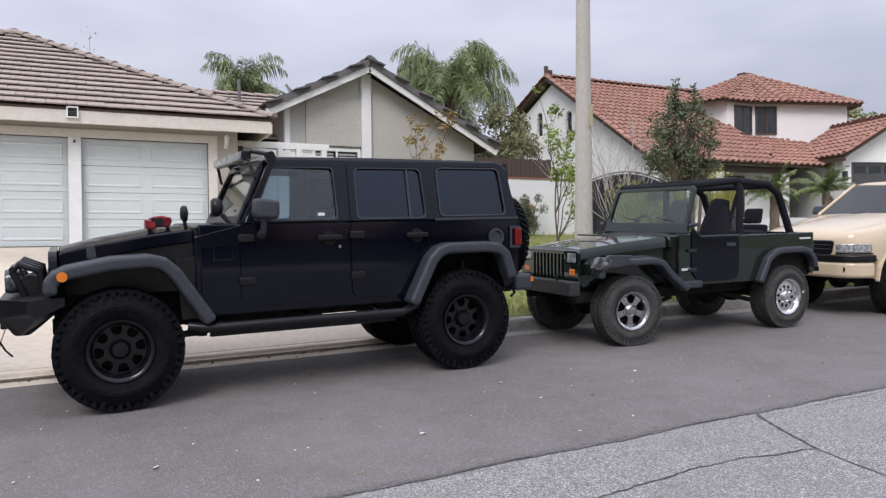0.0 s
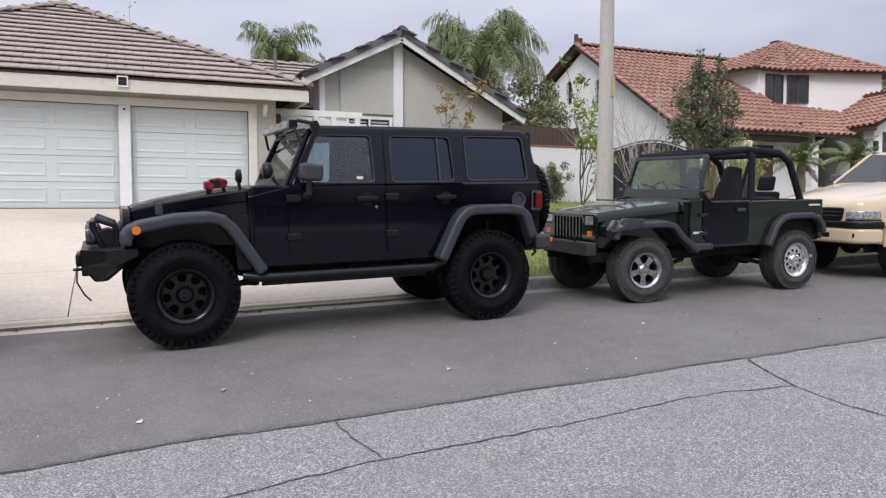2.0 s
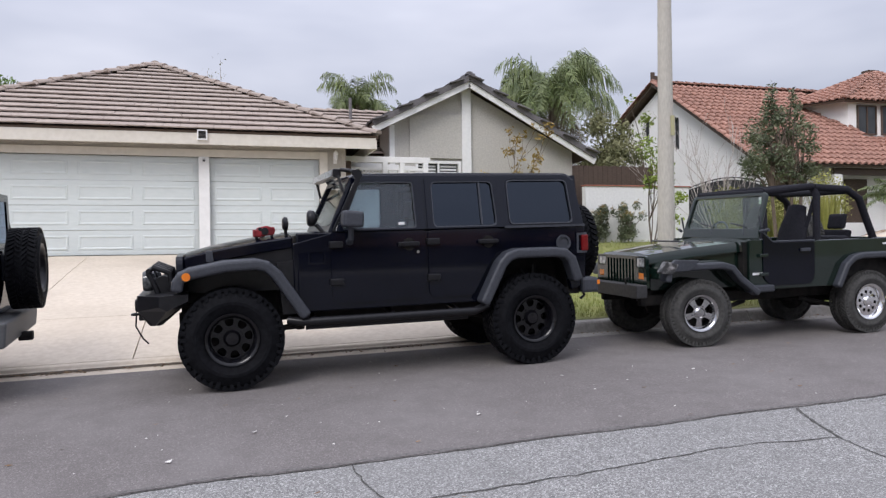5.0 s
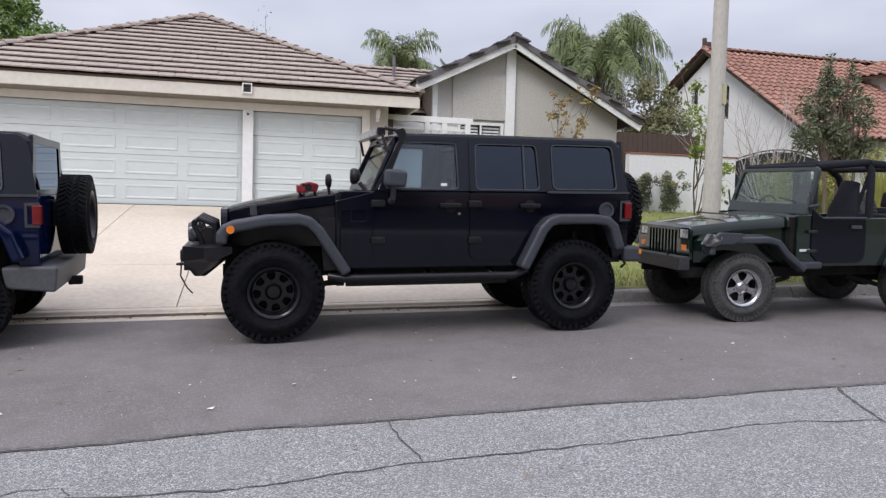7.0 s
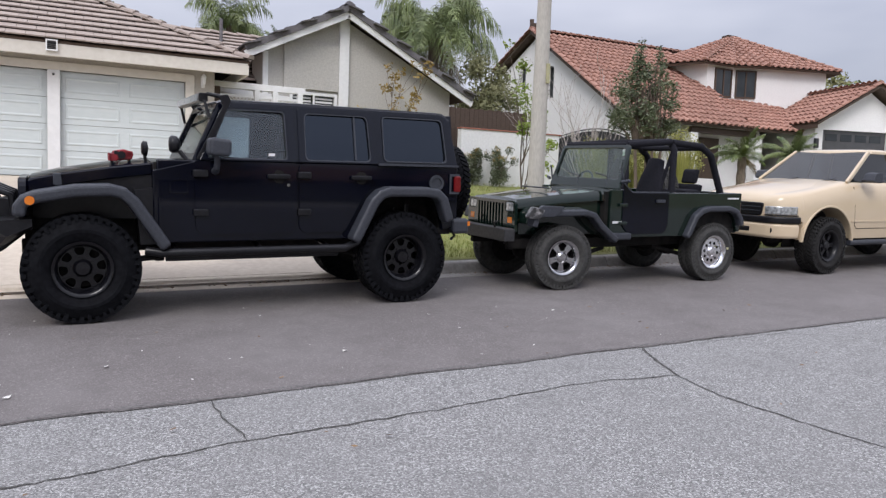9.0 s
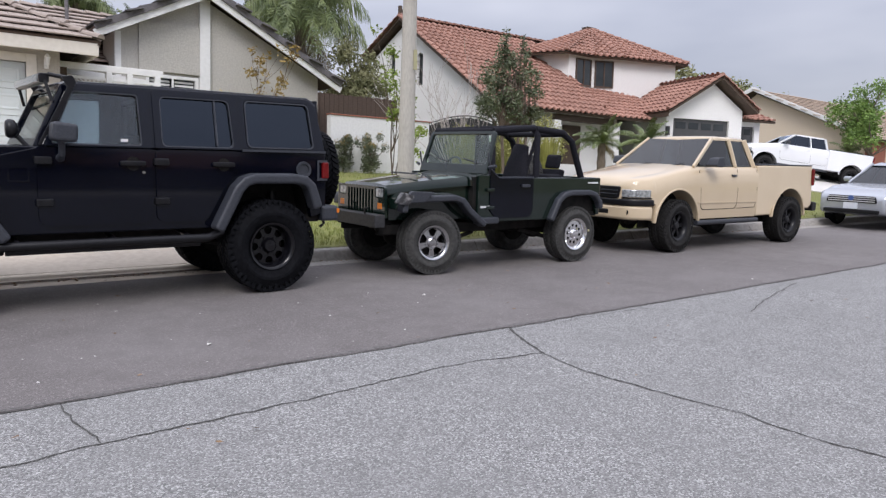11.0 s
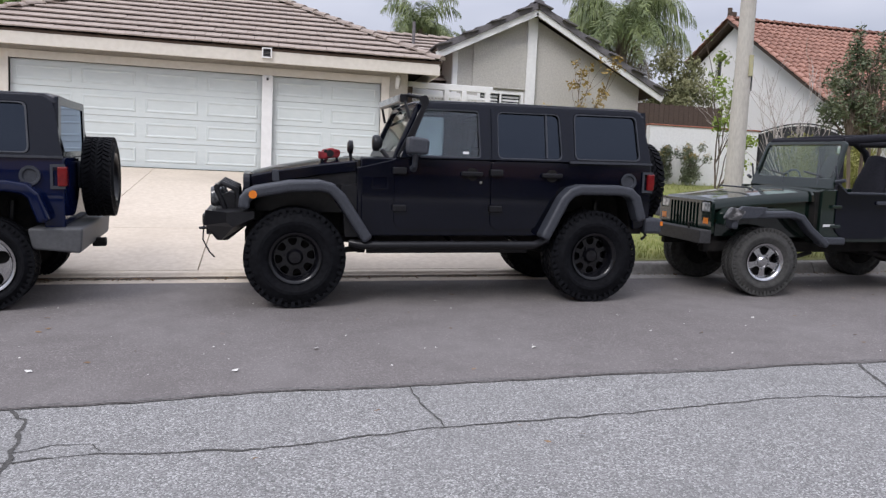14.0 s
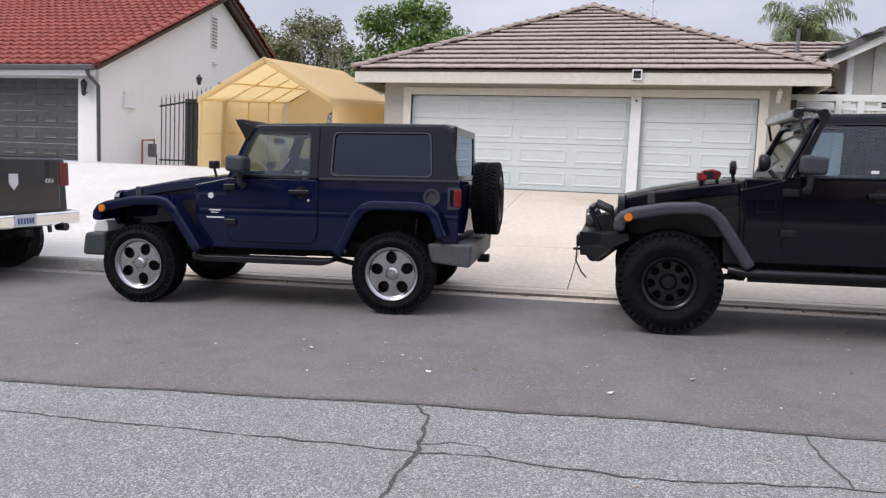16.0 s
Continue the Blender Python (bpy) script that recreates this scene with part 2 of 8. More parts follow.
M_TWIG = mat("bare_twig", (0.38, 0.335, 0.31), (0.50, 0.45, 0.42), 18, 0.9)
M_LEAF_OLIVE = mat("olive_leaf", (0.065, 0.085, 0.042), (0.135, 0.155, 0.085), 3, 0.55, piece=0.45)
M_LEAF_LIGHT = mat("fresh_leaf", (0.17, 0.255, 0.03), (0.31, 0.39, 0.07), 3, 0.55, piece=0.35)
M_FEATHER = mat("feathery_leaf", (0.23, 0.235, 0.055), (0.36, 0.35, 0.11), 3, 0.6, piece=0.35)
M_LEAF_GREEN = mat("green_leaf", (0.09, 0.16, 0.03), (0.165, 0.255, 0.055), 2, 0.6, piece=0.4)
M_LEAF_DULL = mat("dull_leaf", (0.15, 0.16, 0.07), (0.24, 0.235, 0.115), 2, 0.7, piece=0.4)
M_LEAF_RUST = mat("rust_leaf", (0.26, 0.17, 0.04), (0.38, 0.27, 0.07), 2, 0.6, piece=0.35)
M_PALM = mat("palm_frond", (0.085, 0.12, 0.04), (0.20, 0.24, 0.085), 2, 0.5, piece=0.45)
M_PALM_DRY = mat("dry_palm_frond", (0.20, 0.15, 0.08), (0.28, 0.22, 0.12), 2, 0.8, piece=0.3)
# the haze of distance is painted into this blue-grey
M_HILL = mat("hazy_hill", (0.27, 0.31, 0.38), (0.31, 0.35, 0.42), 0.01, 1.0, spec=0.0)
M_LITTER = mat("pale_litter", (0.55, 0.53, 0.50), (0.70, 0.68, 0.65), 9, 0.8)
M_LEAF_DEAD = mat("dead_leaf", (0.16, 0.09, 0.05), (0.28, 0.18, 0.10), 9, 0.9, piece=0.4)


# ---- building helpers ----
def part(name, bm, material, parent=None, label="", bevel=0.0, smooth=None, at=None, segments=2):
    """Links a bmesh as one mesh object under a thing or a part."""
    me = bpy.data.meshes.new(name)
    bmesh.ops.recalc_face_normals(bm, faces=bm.faces)
    bm.to_mesh(me)
    bm.free()
    for one in (material if isinstance(material, (list, tuple)) else [material]):
        me.materials.append(one)
    if smooth is not None:
        me.shade_smooth()
        me.set_sharp_from_angle(angle=radians(smooth))
    ob = new(name, me)
    if at is not None:
        ob.matrix_basis = at
    ob.parent = parent
    if bevel:
        mod = ob.modifiers.new("soft_edges", "BEVEL")
        mod.width, mod.segments, mod.limit_method, mod.angle_limit = bevel, segments, "ANGLE", radians(38)
    if label:
        tagged(ob, label)
    return ob


def empty(name, m=None, label="", category="", group="", kind=""):
    ob = new(name)
    if m is not None:
        ob.matrix_basis = m
    return tagged(ob, label, category, group, kind)


def bm_new():
    return bmesh.new()


def add_box(bm, x0, x1, y0, y1, z0, z1):
    v = [bm.verts.new((x, y, z)) for x in (x0, x1) for y in (y0, y1) for z in (z0, z1)]
    for f in ((0, 1, 3, 2), (4, 6, 7, 5), (0, 4, 5, 1), (2, 3, 7, 6), (0, 2, 6, 4), (1, 5, 7, 3)):
        bm.faces.new([v[i] for i in f])
    return bm


def box(*a):
    return add_box(bm_new(), *a)


def add_prism(bm, outer, d0, d1, axis="y", holes=()):
    """A plate cut from an outline with holes: outline points lie in the plane across axis (x: y,z; y: x,z; z: x,y)."""
    def co(p, d):
        return {"x": (d, p[0], p[1]), "y": (p[0], d, p[1]), "z": (p[0], p[1], d)}[axis]
    loops = []
    edges = []
    for loop in (outer, *holes):
        vs = [bm.verts.new(co(p, d0)) for p in loop]
        loops.append(vs)
        edges += [bm.edges.new((vs[i], vs[(i + 1) % len(vs)])) for i in range(len(vs))]
    if holes:
        faces = [g for g in bmesh.ops.triangle_fill(bm, use_beauty=True, use_dissolve=False, edges=edges)["geom"] if isinstance(g, bmesh.types.BMFace)]
    else:
        faces = [bm.faces.new(loops[0])]
    got = bmesh.ops.extrude_face_region(bm, geom=faces)["geom"]
    shift = Vector(co((0, 0), d1)) - Vector(co((0, 0), d0))
    bmesh.ops.translate(bm, vec=shift, verts=[g for g in got if isinstance(g, bmesh.types.BMVert)])
    return bm


def prism(*a, **k):
    return add_prism(bm_new(), *a, **k)


def add_tube(bm, pts, r, seg=8, caps=True):
    """A round bar along points; r is one radius or one a point."""
    pts = [Vector(p) for p in pts]
    rs = r if isinstance(r, (list, tuple)) else [r] * len(pts)
    rings, side = [], None
    for i, p in enumerate(pts):
        d = (pts[min(i + 1, len(pts) - 1)] - pts[max(i - 1, 0)]).normalized()
        if side is None:
            side = d.orthogonal().normalized()
        side = (side - d * side.dot(d)).normalized()
        up = d.cross(side)
        rings.append([bm.verts.new(p + (side * math.cos(a) + up * math.sin(a)) * rs[i]) for a in (2 * math.pi * k / seg for k in range(seg))])
    for a, b in zip(rings, rings[1:]):
        for k in range(seg):
            bm.faces.new((a[k], a[(k + 1) % seg], b[(k + 1) % seg], b[k]))
    if caps:
        bm.faces.new(rings[0][::-1])
        bm.faces.new(rings[-1])
    return bm


def tube(*a, **k):
    return add_tube(bm_new(), *a, **k)


def add_loft(bm, rings, caps=True, closed=True):
    vs = [[bm.verts.new(p) for p in ring] for ring in rings]
    for a, b in zip(vs, vs[1:]):
        n = len(a)
        for k in range(n if closed else n - 1):
            bm.faces.new((a[k], a[(k + 1) % n], b[(k + 1) % n], b[k]))
    if caps and closed:
        bm.faces.new(vs[0][::-1])
        bm.faces.new(vs[-1])
    return bm


def add_lathe(bm, prof, seg=48, axis="y", centre=(0, 0, 0)):
    """Turns a profile of (radius, along) about an axis."""
    c = Vector(centre)
    rings = []
    for r, h in prof:
        ring = []
        for k in range(seg):
            a = 2 * math.pi * k / seg
            ring.append(c + Vector({"y": (r * math.cos(a), h, r * math.sin(a)), "z": (r * math.cos(a), r * math.sin(a), h), "x": (h, r * math.cos(a), r * math.sin(a))}[axis]))
        rings.append(ring)
    return add_loft(bm, rings, caps=False)


def circle(cx, cy, r, n=16, a0=0.0):
    return [(cx + r * math.cos(a0 + 2 * math.pi * k / n), cy + r * math.sin(a0 + 2 * math.pi * k / n)) for k in range(n)]


def rounded(pts, r, n=4):
    """An outline with its corners rounded; r is one radius or one a corner."""
    out = []
    m = len(pts)
    for i in range(m):
        p, a, b = Vector(pts[i]), Vector(pts[i - 1]), Vector(pts[(i + 1) % m])
        rad = r[i] if isinstance(r, (list, tuple)) else r
        if rad <= 0:
            out.append(tuple(p))
            continue
        da, db = (a - p), (b - p)
        k = min(rad, da.length * 0.48, db.length * 0.48)
        s, e = p + da.normalized() * k, p + db.normalized() * k
        for j in range(n + 1):
            t = j / n
            q = s * (1 - t) ** 2 + p * 2 * t * (1 - t) + e * t * t
            out.append((q.x, q.y))
    return out


def rect(x0, x1, y0, y1):
    return [(x0, y0), (x1, y0), (x1, y1), (x0, y1)]


def smoothstep(a, b, x):
    t = min(1, max(0, (x - a) / (b - a)))
    return t * t * (3 - 2 * t)


# ---- ground ----
SLOPE, SIDE = math.tan(radians(ROAD_TILT)), math.tan(radians(SIDE_TILT))
KERB = 7.75


def along(x):
    return SIDE * (max(-20.0, min(x, 22.0)) - 0.8)


def road_z(y, x=0.8):
    return SLOPE * (max(y, -8.0) - 6) + along(x)


def land_z(x, y):
    """Height of the land: the road, then front yards that rise to the house pads."""
    if y < KERB:
        return road_z(y, x)
    right = smoothstep(17, 27, x)
    k, pad = 0.145 + 0.05 * right, 1.42 + 0.5 * right
    return min(0.20 + k * (y - KERB) + along(x) * (1 - smoothstep(KERB, 14.5, y)), pad) if y < 60 else pad + (y - 60) * 0.01


def sheet(name, xs, ys, zf, material, kind="structure", label="", category="", drop=0.0):
    bm = bm_new()
    vs = [[bm.verts.new((x, y, zf(x, y) - drop)) for y in ys] for x in xs]
    for i in range(len(xs) - 1):
        for j in range(len(ys) - 1):
            bm.faces.new((vs[i][j], vs[i + 1][j], vs[i + 1][j + 1], vs[i][j + 1]))
    return tagged(part(name, bm, material, smooth=30), label, category, kind=kind)


def steps(a, b, d):
    n = max(1, round((b - a) / d))
    return [a + (b - a) * i / n for i in range(n + 1)]


sheet("ground", [-2500, -600, -150, -60, *steps(-30, 60, 3), 150, 600, 2500], [-2500, -600, -150, -40, -8, 0, 7, 7.95, *steps(9, 23, 1), 30, 60, 100, 200, 600, 2500],
      lambda x, y: land_z(x, y) - (0.3 if 7.5 < y < 40 else 0.0), M_GROUND, label="dry grassy ground under and round the street", category="ground", drop=0.06)


def seam_y(x):
    return float(np.interp(x, (-16, -6, -3.1, -1.0, 0.4, 2.0, 4.0, 7.0, 16.0), (2.7, 3.0, 3.25, 3.5, 3.61, 3.65, 3.71, 3.76, 4.05))) + 0.03 * noise.noise((x * 1.3, 0, 0)) + 0.015 * noise.noise((x * 7, 3, 0))


def road_sheet(name, xs, lo, hi, lift, material, label):
    bm = bm_new()
    rows = []
    for x in xs:
        a, b = lo(x), hi(x)
        rows.append([bm.verts.new((x, y, road_z(y, x) + lift)) for y in [a + (b - a) * k / 6 for k in range(7)]])
    for a, b in zip(rows, rows[1:]):
        for k in range(6):
            bm.faces.new((a[k], b[k], b[k + 1], a[k + 1]))
    return tagged(part(name, bm, material), label, "road", kind="structure")


XS = [-300, -100, -40, *steps(-16, 24, 0.12), 40, 100, 300]
road = road_sheet("road", XS, lambda x: -7.5, lambda x: seam_y(x) + 0.02, -0.012, M_ASPHALT_OLD, "worn light grey asphalt lane with exposed stones and cracks")
road_new = road_sheet("road_overlay", XS, seam_y, lambda x: 7.46, 0.0, M_ASPHALT_NEW, "smoother dark grey asphalt lane beside the kerb")
bm = bm_new()
rows = []
for x in steps(-16, 24, 0.06):
    y, w = seam_y(x), 0.004 + 0.02 * abs(noise.noise((x * 3, 9, 0)))
    rows.append([bm.verts.new((x, y - w, road_z(y - w, x) - 0.006)), bm.verts.new((x, y + 0.02, road_z(y, x) + 0.004)), bm.verts.new((x, y + 0.03 + w * 1.6, road_z(y, x) + 0.004))])
for a, b in zip(rows, rows[1:]):
    for k in range(2):
        bm.faces.new((a[k], b[k], b[k + 1], a[k + 1]))
part("seam_edge", bm, M_SEAM, road_new, "dark ragged tar edge of the overlay")


def crack(pts, width, seed):
    """A crack in the worn lane: a flat ragged ribbon along points, coloured dark for the shade in the crack."""
    rng = random.Random(seed)
    bm = bm_new()
    prev = None
    for (xa, ya), (xb, yb) in zip(pts, pts[1:]):
        n = max(2, int(math.hypot(xb - xa, yb - ya) / 0.045))
        for i in range(n + (1 if (xb, yb) == pts[-1] else 0)):
            t = i / n
            x, y = xa + (xb - xa) * t, ya + (yb - ya) * t
            d = Vector((xb - xa, yb - ya)).normalized()
            off = 0.025 * noise.noise((x * 5 + seed, y * 5, 0)) + rng.uniform(-0.008, 0.008)
            w = width * rng.uniform(0.35, 1.0) * (0.6 + 0.8 * abs(noise.noise((x * 2, y * 2, seed))))
            px, py = x - d.y * off, y + d.x * off
            now = [bm.verts.new((px + d.y * w, py - d.x * w, road_z(py, px) - 0.008)), bm.verts.new((px - d.y * w, py + d.x * w, road_z(py, px) - 0.008))]
            if prev:
                bm.faces.new((prev[0], now[0], now[1], prev[1]))
            prev = now
    part("road_crack", bm, M_CRACK, road)


crack([(-16, 2.5), (-9, 2.58), (-4, 2.66), (-0.77, 2.76), (-0.44, 2.81), (-0.12, 2.76), (0.52, 2.75), (0.97, 2.85), (1.35, 2.9), (2.2, 2.93), (2.9, 3.0), (3.57, 3.07), (3.83, 3.06), (4.42, 2.98)], 0.012, 1)
crack([(4.42, 2.98), (4.36, 2.6), (4.37, 2.3), (4.41, 1.97), (4.5, 1.45), (4.48, 1.0), (4.58, 0.5), (4.55, -0.6), (4.65, -3.0)], 0.012, 2)
crack([(4.42, 2.98), (4.55, 3.3), (4.73, 3.69)], 0.022, 3)
crack([(1.35, 2.9), (1.30, 3.2), (1.28, 3.62)], 0.009, 4)
crack([(-0.99, 3.48), (-0.87, 3.34), (-0.80, 3.0), (-0.77, 2.76), (-0.77, 2.5), (-0.77, 2.18), (-0.82, 1.0), (-0.75, -1.5)], 0.022, 5)
crack([(-0.78, 2.87), (-0.6, 2.94), (-0.44, 2.93), (-0.38, 2.83)], 0.006, 6)
crack([(7.25, 3.0), (7.6, 3.14), (8.0, 3.28), (9.37, 3.70)], 0.011, 7)
crack([(5.3, 3.66), (6.4, 3.68), (7.2, 3.0), (7.45, 2.45), (7.42, 1.7), (7.6, 0.4)], 0.007, 8)

# gutter, kerbs and driveways
LIP0, LIP1 = -5.3, 4.35      # the stretch where the kerb is lowered for the driveway


def kerb_run(name, x0, x1, z_top, label, material=M_KERB):
    bm = prism([(7.44, road_z(7.44) - 0.1), (7.44, road_z(7.44) + 0.003), (7.66, road_z(7.66) + 0.008), (KERB - 0.02, road_z(7.7) + z_top - 0.03), (KERB + 0.01, road_z(7.7) + z_top), (KERB + 0.15, road_z(7.8) + z_top + 0.005), (KERB + 0.15, -0.1)],
               x0, x1, axis="x")
    for v in bm.verts:
        v.co.z += along(v.co.x)
    return tagged(part(name, bm, material, bevel=0.012), label, "kerb", kind="structure")


for k, (a, b) in enumerate(((-40, -20), (-20, -16), (-16, -10.6), (-10.592, LIP0 - 0.4))):
    kerb_run("kerb", a + 0.004, b - 0.004, 0.15, "stained grey concrete kerb with gutter")
kerb_run("kerb_lowered", LIP0 - 0.4, LIP1 + 0.3, 0.066, "lowered concrete kerb lip at the driveway", M_CONCRETE)
for a, b in ((LIP1 + 0.3, 7.6), (7.608, 11.2), (11.208, 15.0), (15.008, 18.6), (18.608, 22), (22.01, 60)):
    kerb_run("kerb", a + 0.002, b, 0.15, "stained grey concrete kerb with gutter")
bm = bm_new()
rng = random.Random(5)
for i in range(420):
    x = rng.uniform(-7.5, 5.0) if i < 300 else rng.uniform(5, 17)
    y = 7.66 - abs(rng.gauss(0, 0.07))
    s, a = rng.uniform(0.012, 0.04), rng.uniform(0, 6.28)
    z = road_z(y, x) + 0.014
    v = [bm.verts.new((x + s * q * math.cos(a + p), y + s * q * math.sin(a + p) * 0.7, z + rng.uniform(0, 0.018))) for p, q in ((0, 1), (1.9, 0.5), (3.1, 0.9), (4.6, 0.5))]
    bm.faces.new(v)
tagged(part("dead_leaves", bm, M_LEAF_DEAD), "dry brown leaves gathered in the gutter", "leaves", kind="stuff")
bm = bm_new()
for x in steps(-7, 4.4, 0.05):
    w = 0.02 + 0.03 * abs(noise.noise((x * 4, 0, 2)))
    z = road_z(7.68, x) + 0.013
    a = [bm.verts.new((x, 7.66 - w, z)), bm.verts.new((x + 0.05, 7.66 - w, z)), bm.verts.new((x + 0.05, 7.70, z + 0.016)), bm.verts.new((x, 7.70, z + 0.016))]
    bm.faces.new(a)
tagged(part("gutter_dirt", bm, M_DIRT), "dark strip of damp dirt along the lowered kerb", "dirt", kind="stuff")


def slab(parent, x0, x1, y0, y1, material, lift=0.0, flat=None):
    zf = flat or (lambda x, y: 0.075 + (land_z(x, y) - 0.2) * 1.0 + 0.125 * smoothstep(KERB, KERB + 2.4, y))
    bm = bm_new()
    g = 0.006
    ys = steps(y0 + g, y1 - g, 0.6)
    xs = steps(x0 + g, x1 - g, 1.2)
    top = [[bm.verts.new((x, y, zf(x, y) + lift)) for y in ys] for x in xs]
    low = [[bm.verts.new((x, y, zf(x, y) - 0.12)) for y in ys] for x in xs]
    for j in range(len(ys) - 1):
        for i in range(len(xs) - 1):
            bm.faces.new((top[i][j], top[i + 1][j], top[i + 1][j + 1], top[i][j + 1]))
        for q in (0, -1):
            bm.faces.new((top[q][j], top[q][j + 1], low[q][j + 1], low[q][j]))
    for j in (0, -1):
        for i in range(len(xs) - 1):
            bm.faces.new((top[i][j], top[i + 1][j], low[i + 1][j], low[i][j]))
    return part("slab", bm, material, parent)


DRIVE_Z = 1.245
drive = empty("driveway", label="cream concrete driveway rising to the garage", category="driveway", kind="structure")


def drive_z(x, y):
    a, b = 0.10, 0.47
    z = a + (b - a) * (y - KERB) / (9.75 - KERB) if y < 9.75 else b + (DRIVE_Z - b) * (y - 9.75) / (15.5 - 9.75)
    return z + along(x) * (1 - smoothstep(KERB, 14.5, y))


for x0, x1, y0, y1 in ((-5.3, -0.42, KERB + 0.15, 9.75), (-0.42, 4.35, KERB + 0.15, 9.75), (-5.3, -2.02, 9.75, 15.5), (-2.02, 1.4, 9.75, 15.5), (1.4, 4.35, 9.75, 15.5)):
    slab(drive, x0, x1, y0, y1, M_CONCRETE, flat=drive_z)


def left_z(x, y):
    high = min(0.2 + (y - KERB) * 0.196, 1.46) + along(x) * (1 - smoothstep(KERB, 14.5, y))
    return drive_z(x, y) + (high - drive_z(x, y)) * smoothstep(-5.4, -8.9, x) if y < 14.5 else 1.42


drive_l = empty("driveway_left", label="pale concrete driveway of the white house", category="driveway", kind="structure")
for x0, x1, y0, y1 in ((-8.9, -5.31, KERB + 0.16, 14.5), (-13.0, -8.9, KERB + 0.16, 14.5), (-18, -13.0, KERB + 0.16, 14.5), (-13, -5.45, 14.5, 21)):
    slab(drive_l, x0, x1, y0, y1, M_CONCRETE_PALE, flat=left_z)
drive_r = empty("driveway_right", label="pale concrete driveway under the white pickup", category="driveway", kind="structure")
for x0, x1, y0, y1 in ((27, 31, KERB + 0.16, 18), (31, 35, KERB + 0.16, 18), (35, 39, KERB + 0.16, 18)):
    slab(drive_r, x0, x1, y0, y1, M_CONCRETE_PALE, flat=lambda x, y: land_z(x, y) + 0.03)
sheet("lawn", steps(4.4, 27, 0.8), steps(KERB + 0.15, 16.6, 0.7), lambda x, y: land_z(x, y) + 0.02 * noise.noise((x, y, 0)), M_LAWN, label="uneven green front lawn with dry patches", category="lawn")
bm = bm_new()
rng = random.Random(8)
for i in range(26000):
    x, y = rng.uniform(4.45, 15) if i % 3 else rng.uniform(4.45, 26.5), KERB + 0.18 + 8.4 * rng.random() ** 1.5
    h, a, b = rng.uniform(0.03, 0.085), rng.uniform(0, 3.14), rng.uniform(-0.04, 0.04)
    z = land_z(x, y) + 0.01
    bm.faces.new([bm.verts.new((x - 0.008 * math.cos(a), y - 0.008 * math.sin(a), z)), bm.verts.new((x + 0.008 * math.cos(a), y + 0.008 * math.sin(a), z)), bm.verts.new((x + b, y + b * 0.6, z + h))])
tagged(part("grass", bm, M_BLADE), "short green and yellowing grass blades", "grass", kind="stuff")
# bits of paper and blossom on the road
bm = bm_new()
rng = random.Random(21)
spots = [(rng.uniform(-6, 12), rng.uniform(3.9, 7.2)) for _ in range(110)] + [(0.19, 4.05), (0.74, 4.55), (2.4, 4.4), (4.9, 5.2), (-2.2, 4.6), (3.6, 5.4), (-1.1, 4.2)]
for i, (x, y) in enumerate(spots):
    s, a = (rng.uniform(0.006, 0.018) if i < 110 else 0.03), rng.uniform(0, 6.28)
    if i < 45:
        x, y = rng.uniform(-3, 5), rng.uniform(3.9, 7.0)
    bm.faces.new([bm.verts.new((x + s * q * math.cos(a + p), y + s * q * math.sin(a + p), road_z(y, x) + 0.004 + rng.uniform(0, 0.5) * s)) for p, q in ((0, 1), (1.4, 0.7), (2.8, 1.0), (4.4, 0.6))])
tagged(part("litter", bm, M_LITTER), "small white scraps and petals scattered on the asphalt", "litter", kind="stuff")
bm = bm_new()
for i in range(60):
    x, y = rng.uniform(-4, 9), rng.uniform(2.2, 6.8)
    s, a = rng.uniform(0.012, 0.035), rng.uniform(0, 6.28)
    bm.faces.new([bm.verts.new((x + s * q * math.cos(a + p), y + 0.6 * s * q * math.sin(a + p), road_z(y, x) + 0.004 + rng.uniform(0, 0.4) * s)) for p, q in ((0, 1), (1.4, 0.7), (2.8, 1.0), (4.4, 0.6))])
tagged(part("fallen_leaves", bm, M_LEAF_DEAD), "single dry leaves lying on the road", "leaves", kind="stuff")


# dry leaves and grit swept against the kerb
bm = bm_new()
rng = random.Random(88)
for k in range(900):
    x = rng.uniform(-9, 17)
    if noise.noise((x * 0.9, 3.1, 0)) < -0.12:
        continue
    y = 7.70 - abs(rng.gauss(0, 0.09))
    a, r_ = rng.uniform(0, 6.28), rng.uniform(0.008, 0.022)
    z = road_z(y, x) + 0.006
    vs = [bm.verts.new((x + r_ * q_ * math.cos(a + t), y + r_ * 0.7 * math.sin(a + t), z + rng.uniform(0.0, 0.014))) for t, q_ in ((0, 1.2), (1.6, 0.6), (3.1, 1.2), (4.7, 0.6))]
    bm.faces.new(vs)
tagged(part("gutter_leaves", bm, M_LEAF_DEAD), "dry brown leaves and grit lying along the kerb", "leaves", kind="stuff")


# ---- roofs ----
def flat_tile(w, l, t=0.045):
    v, f = [], []
    for x in (-w / 2 + 0.004, w / 2 - 0.004):
        for y, z in ((-l * 0.5, 0.006 + t), (-l * 0.5, 0.032 + t), (l * 0.56, -0.022 + t), (l * 0.56, -0.02)):
            v.append((x, y, z))
    f = [(0, 1, 2, 3), (7, 6, 5, 4), (0, 4, 5, 1), (1, 5, 6, 2), (2, 6, 7, 3), (3, 7, 4, 0)]
    return v, f


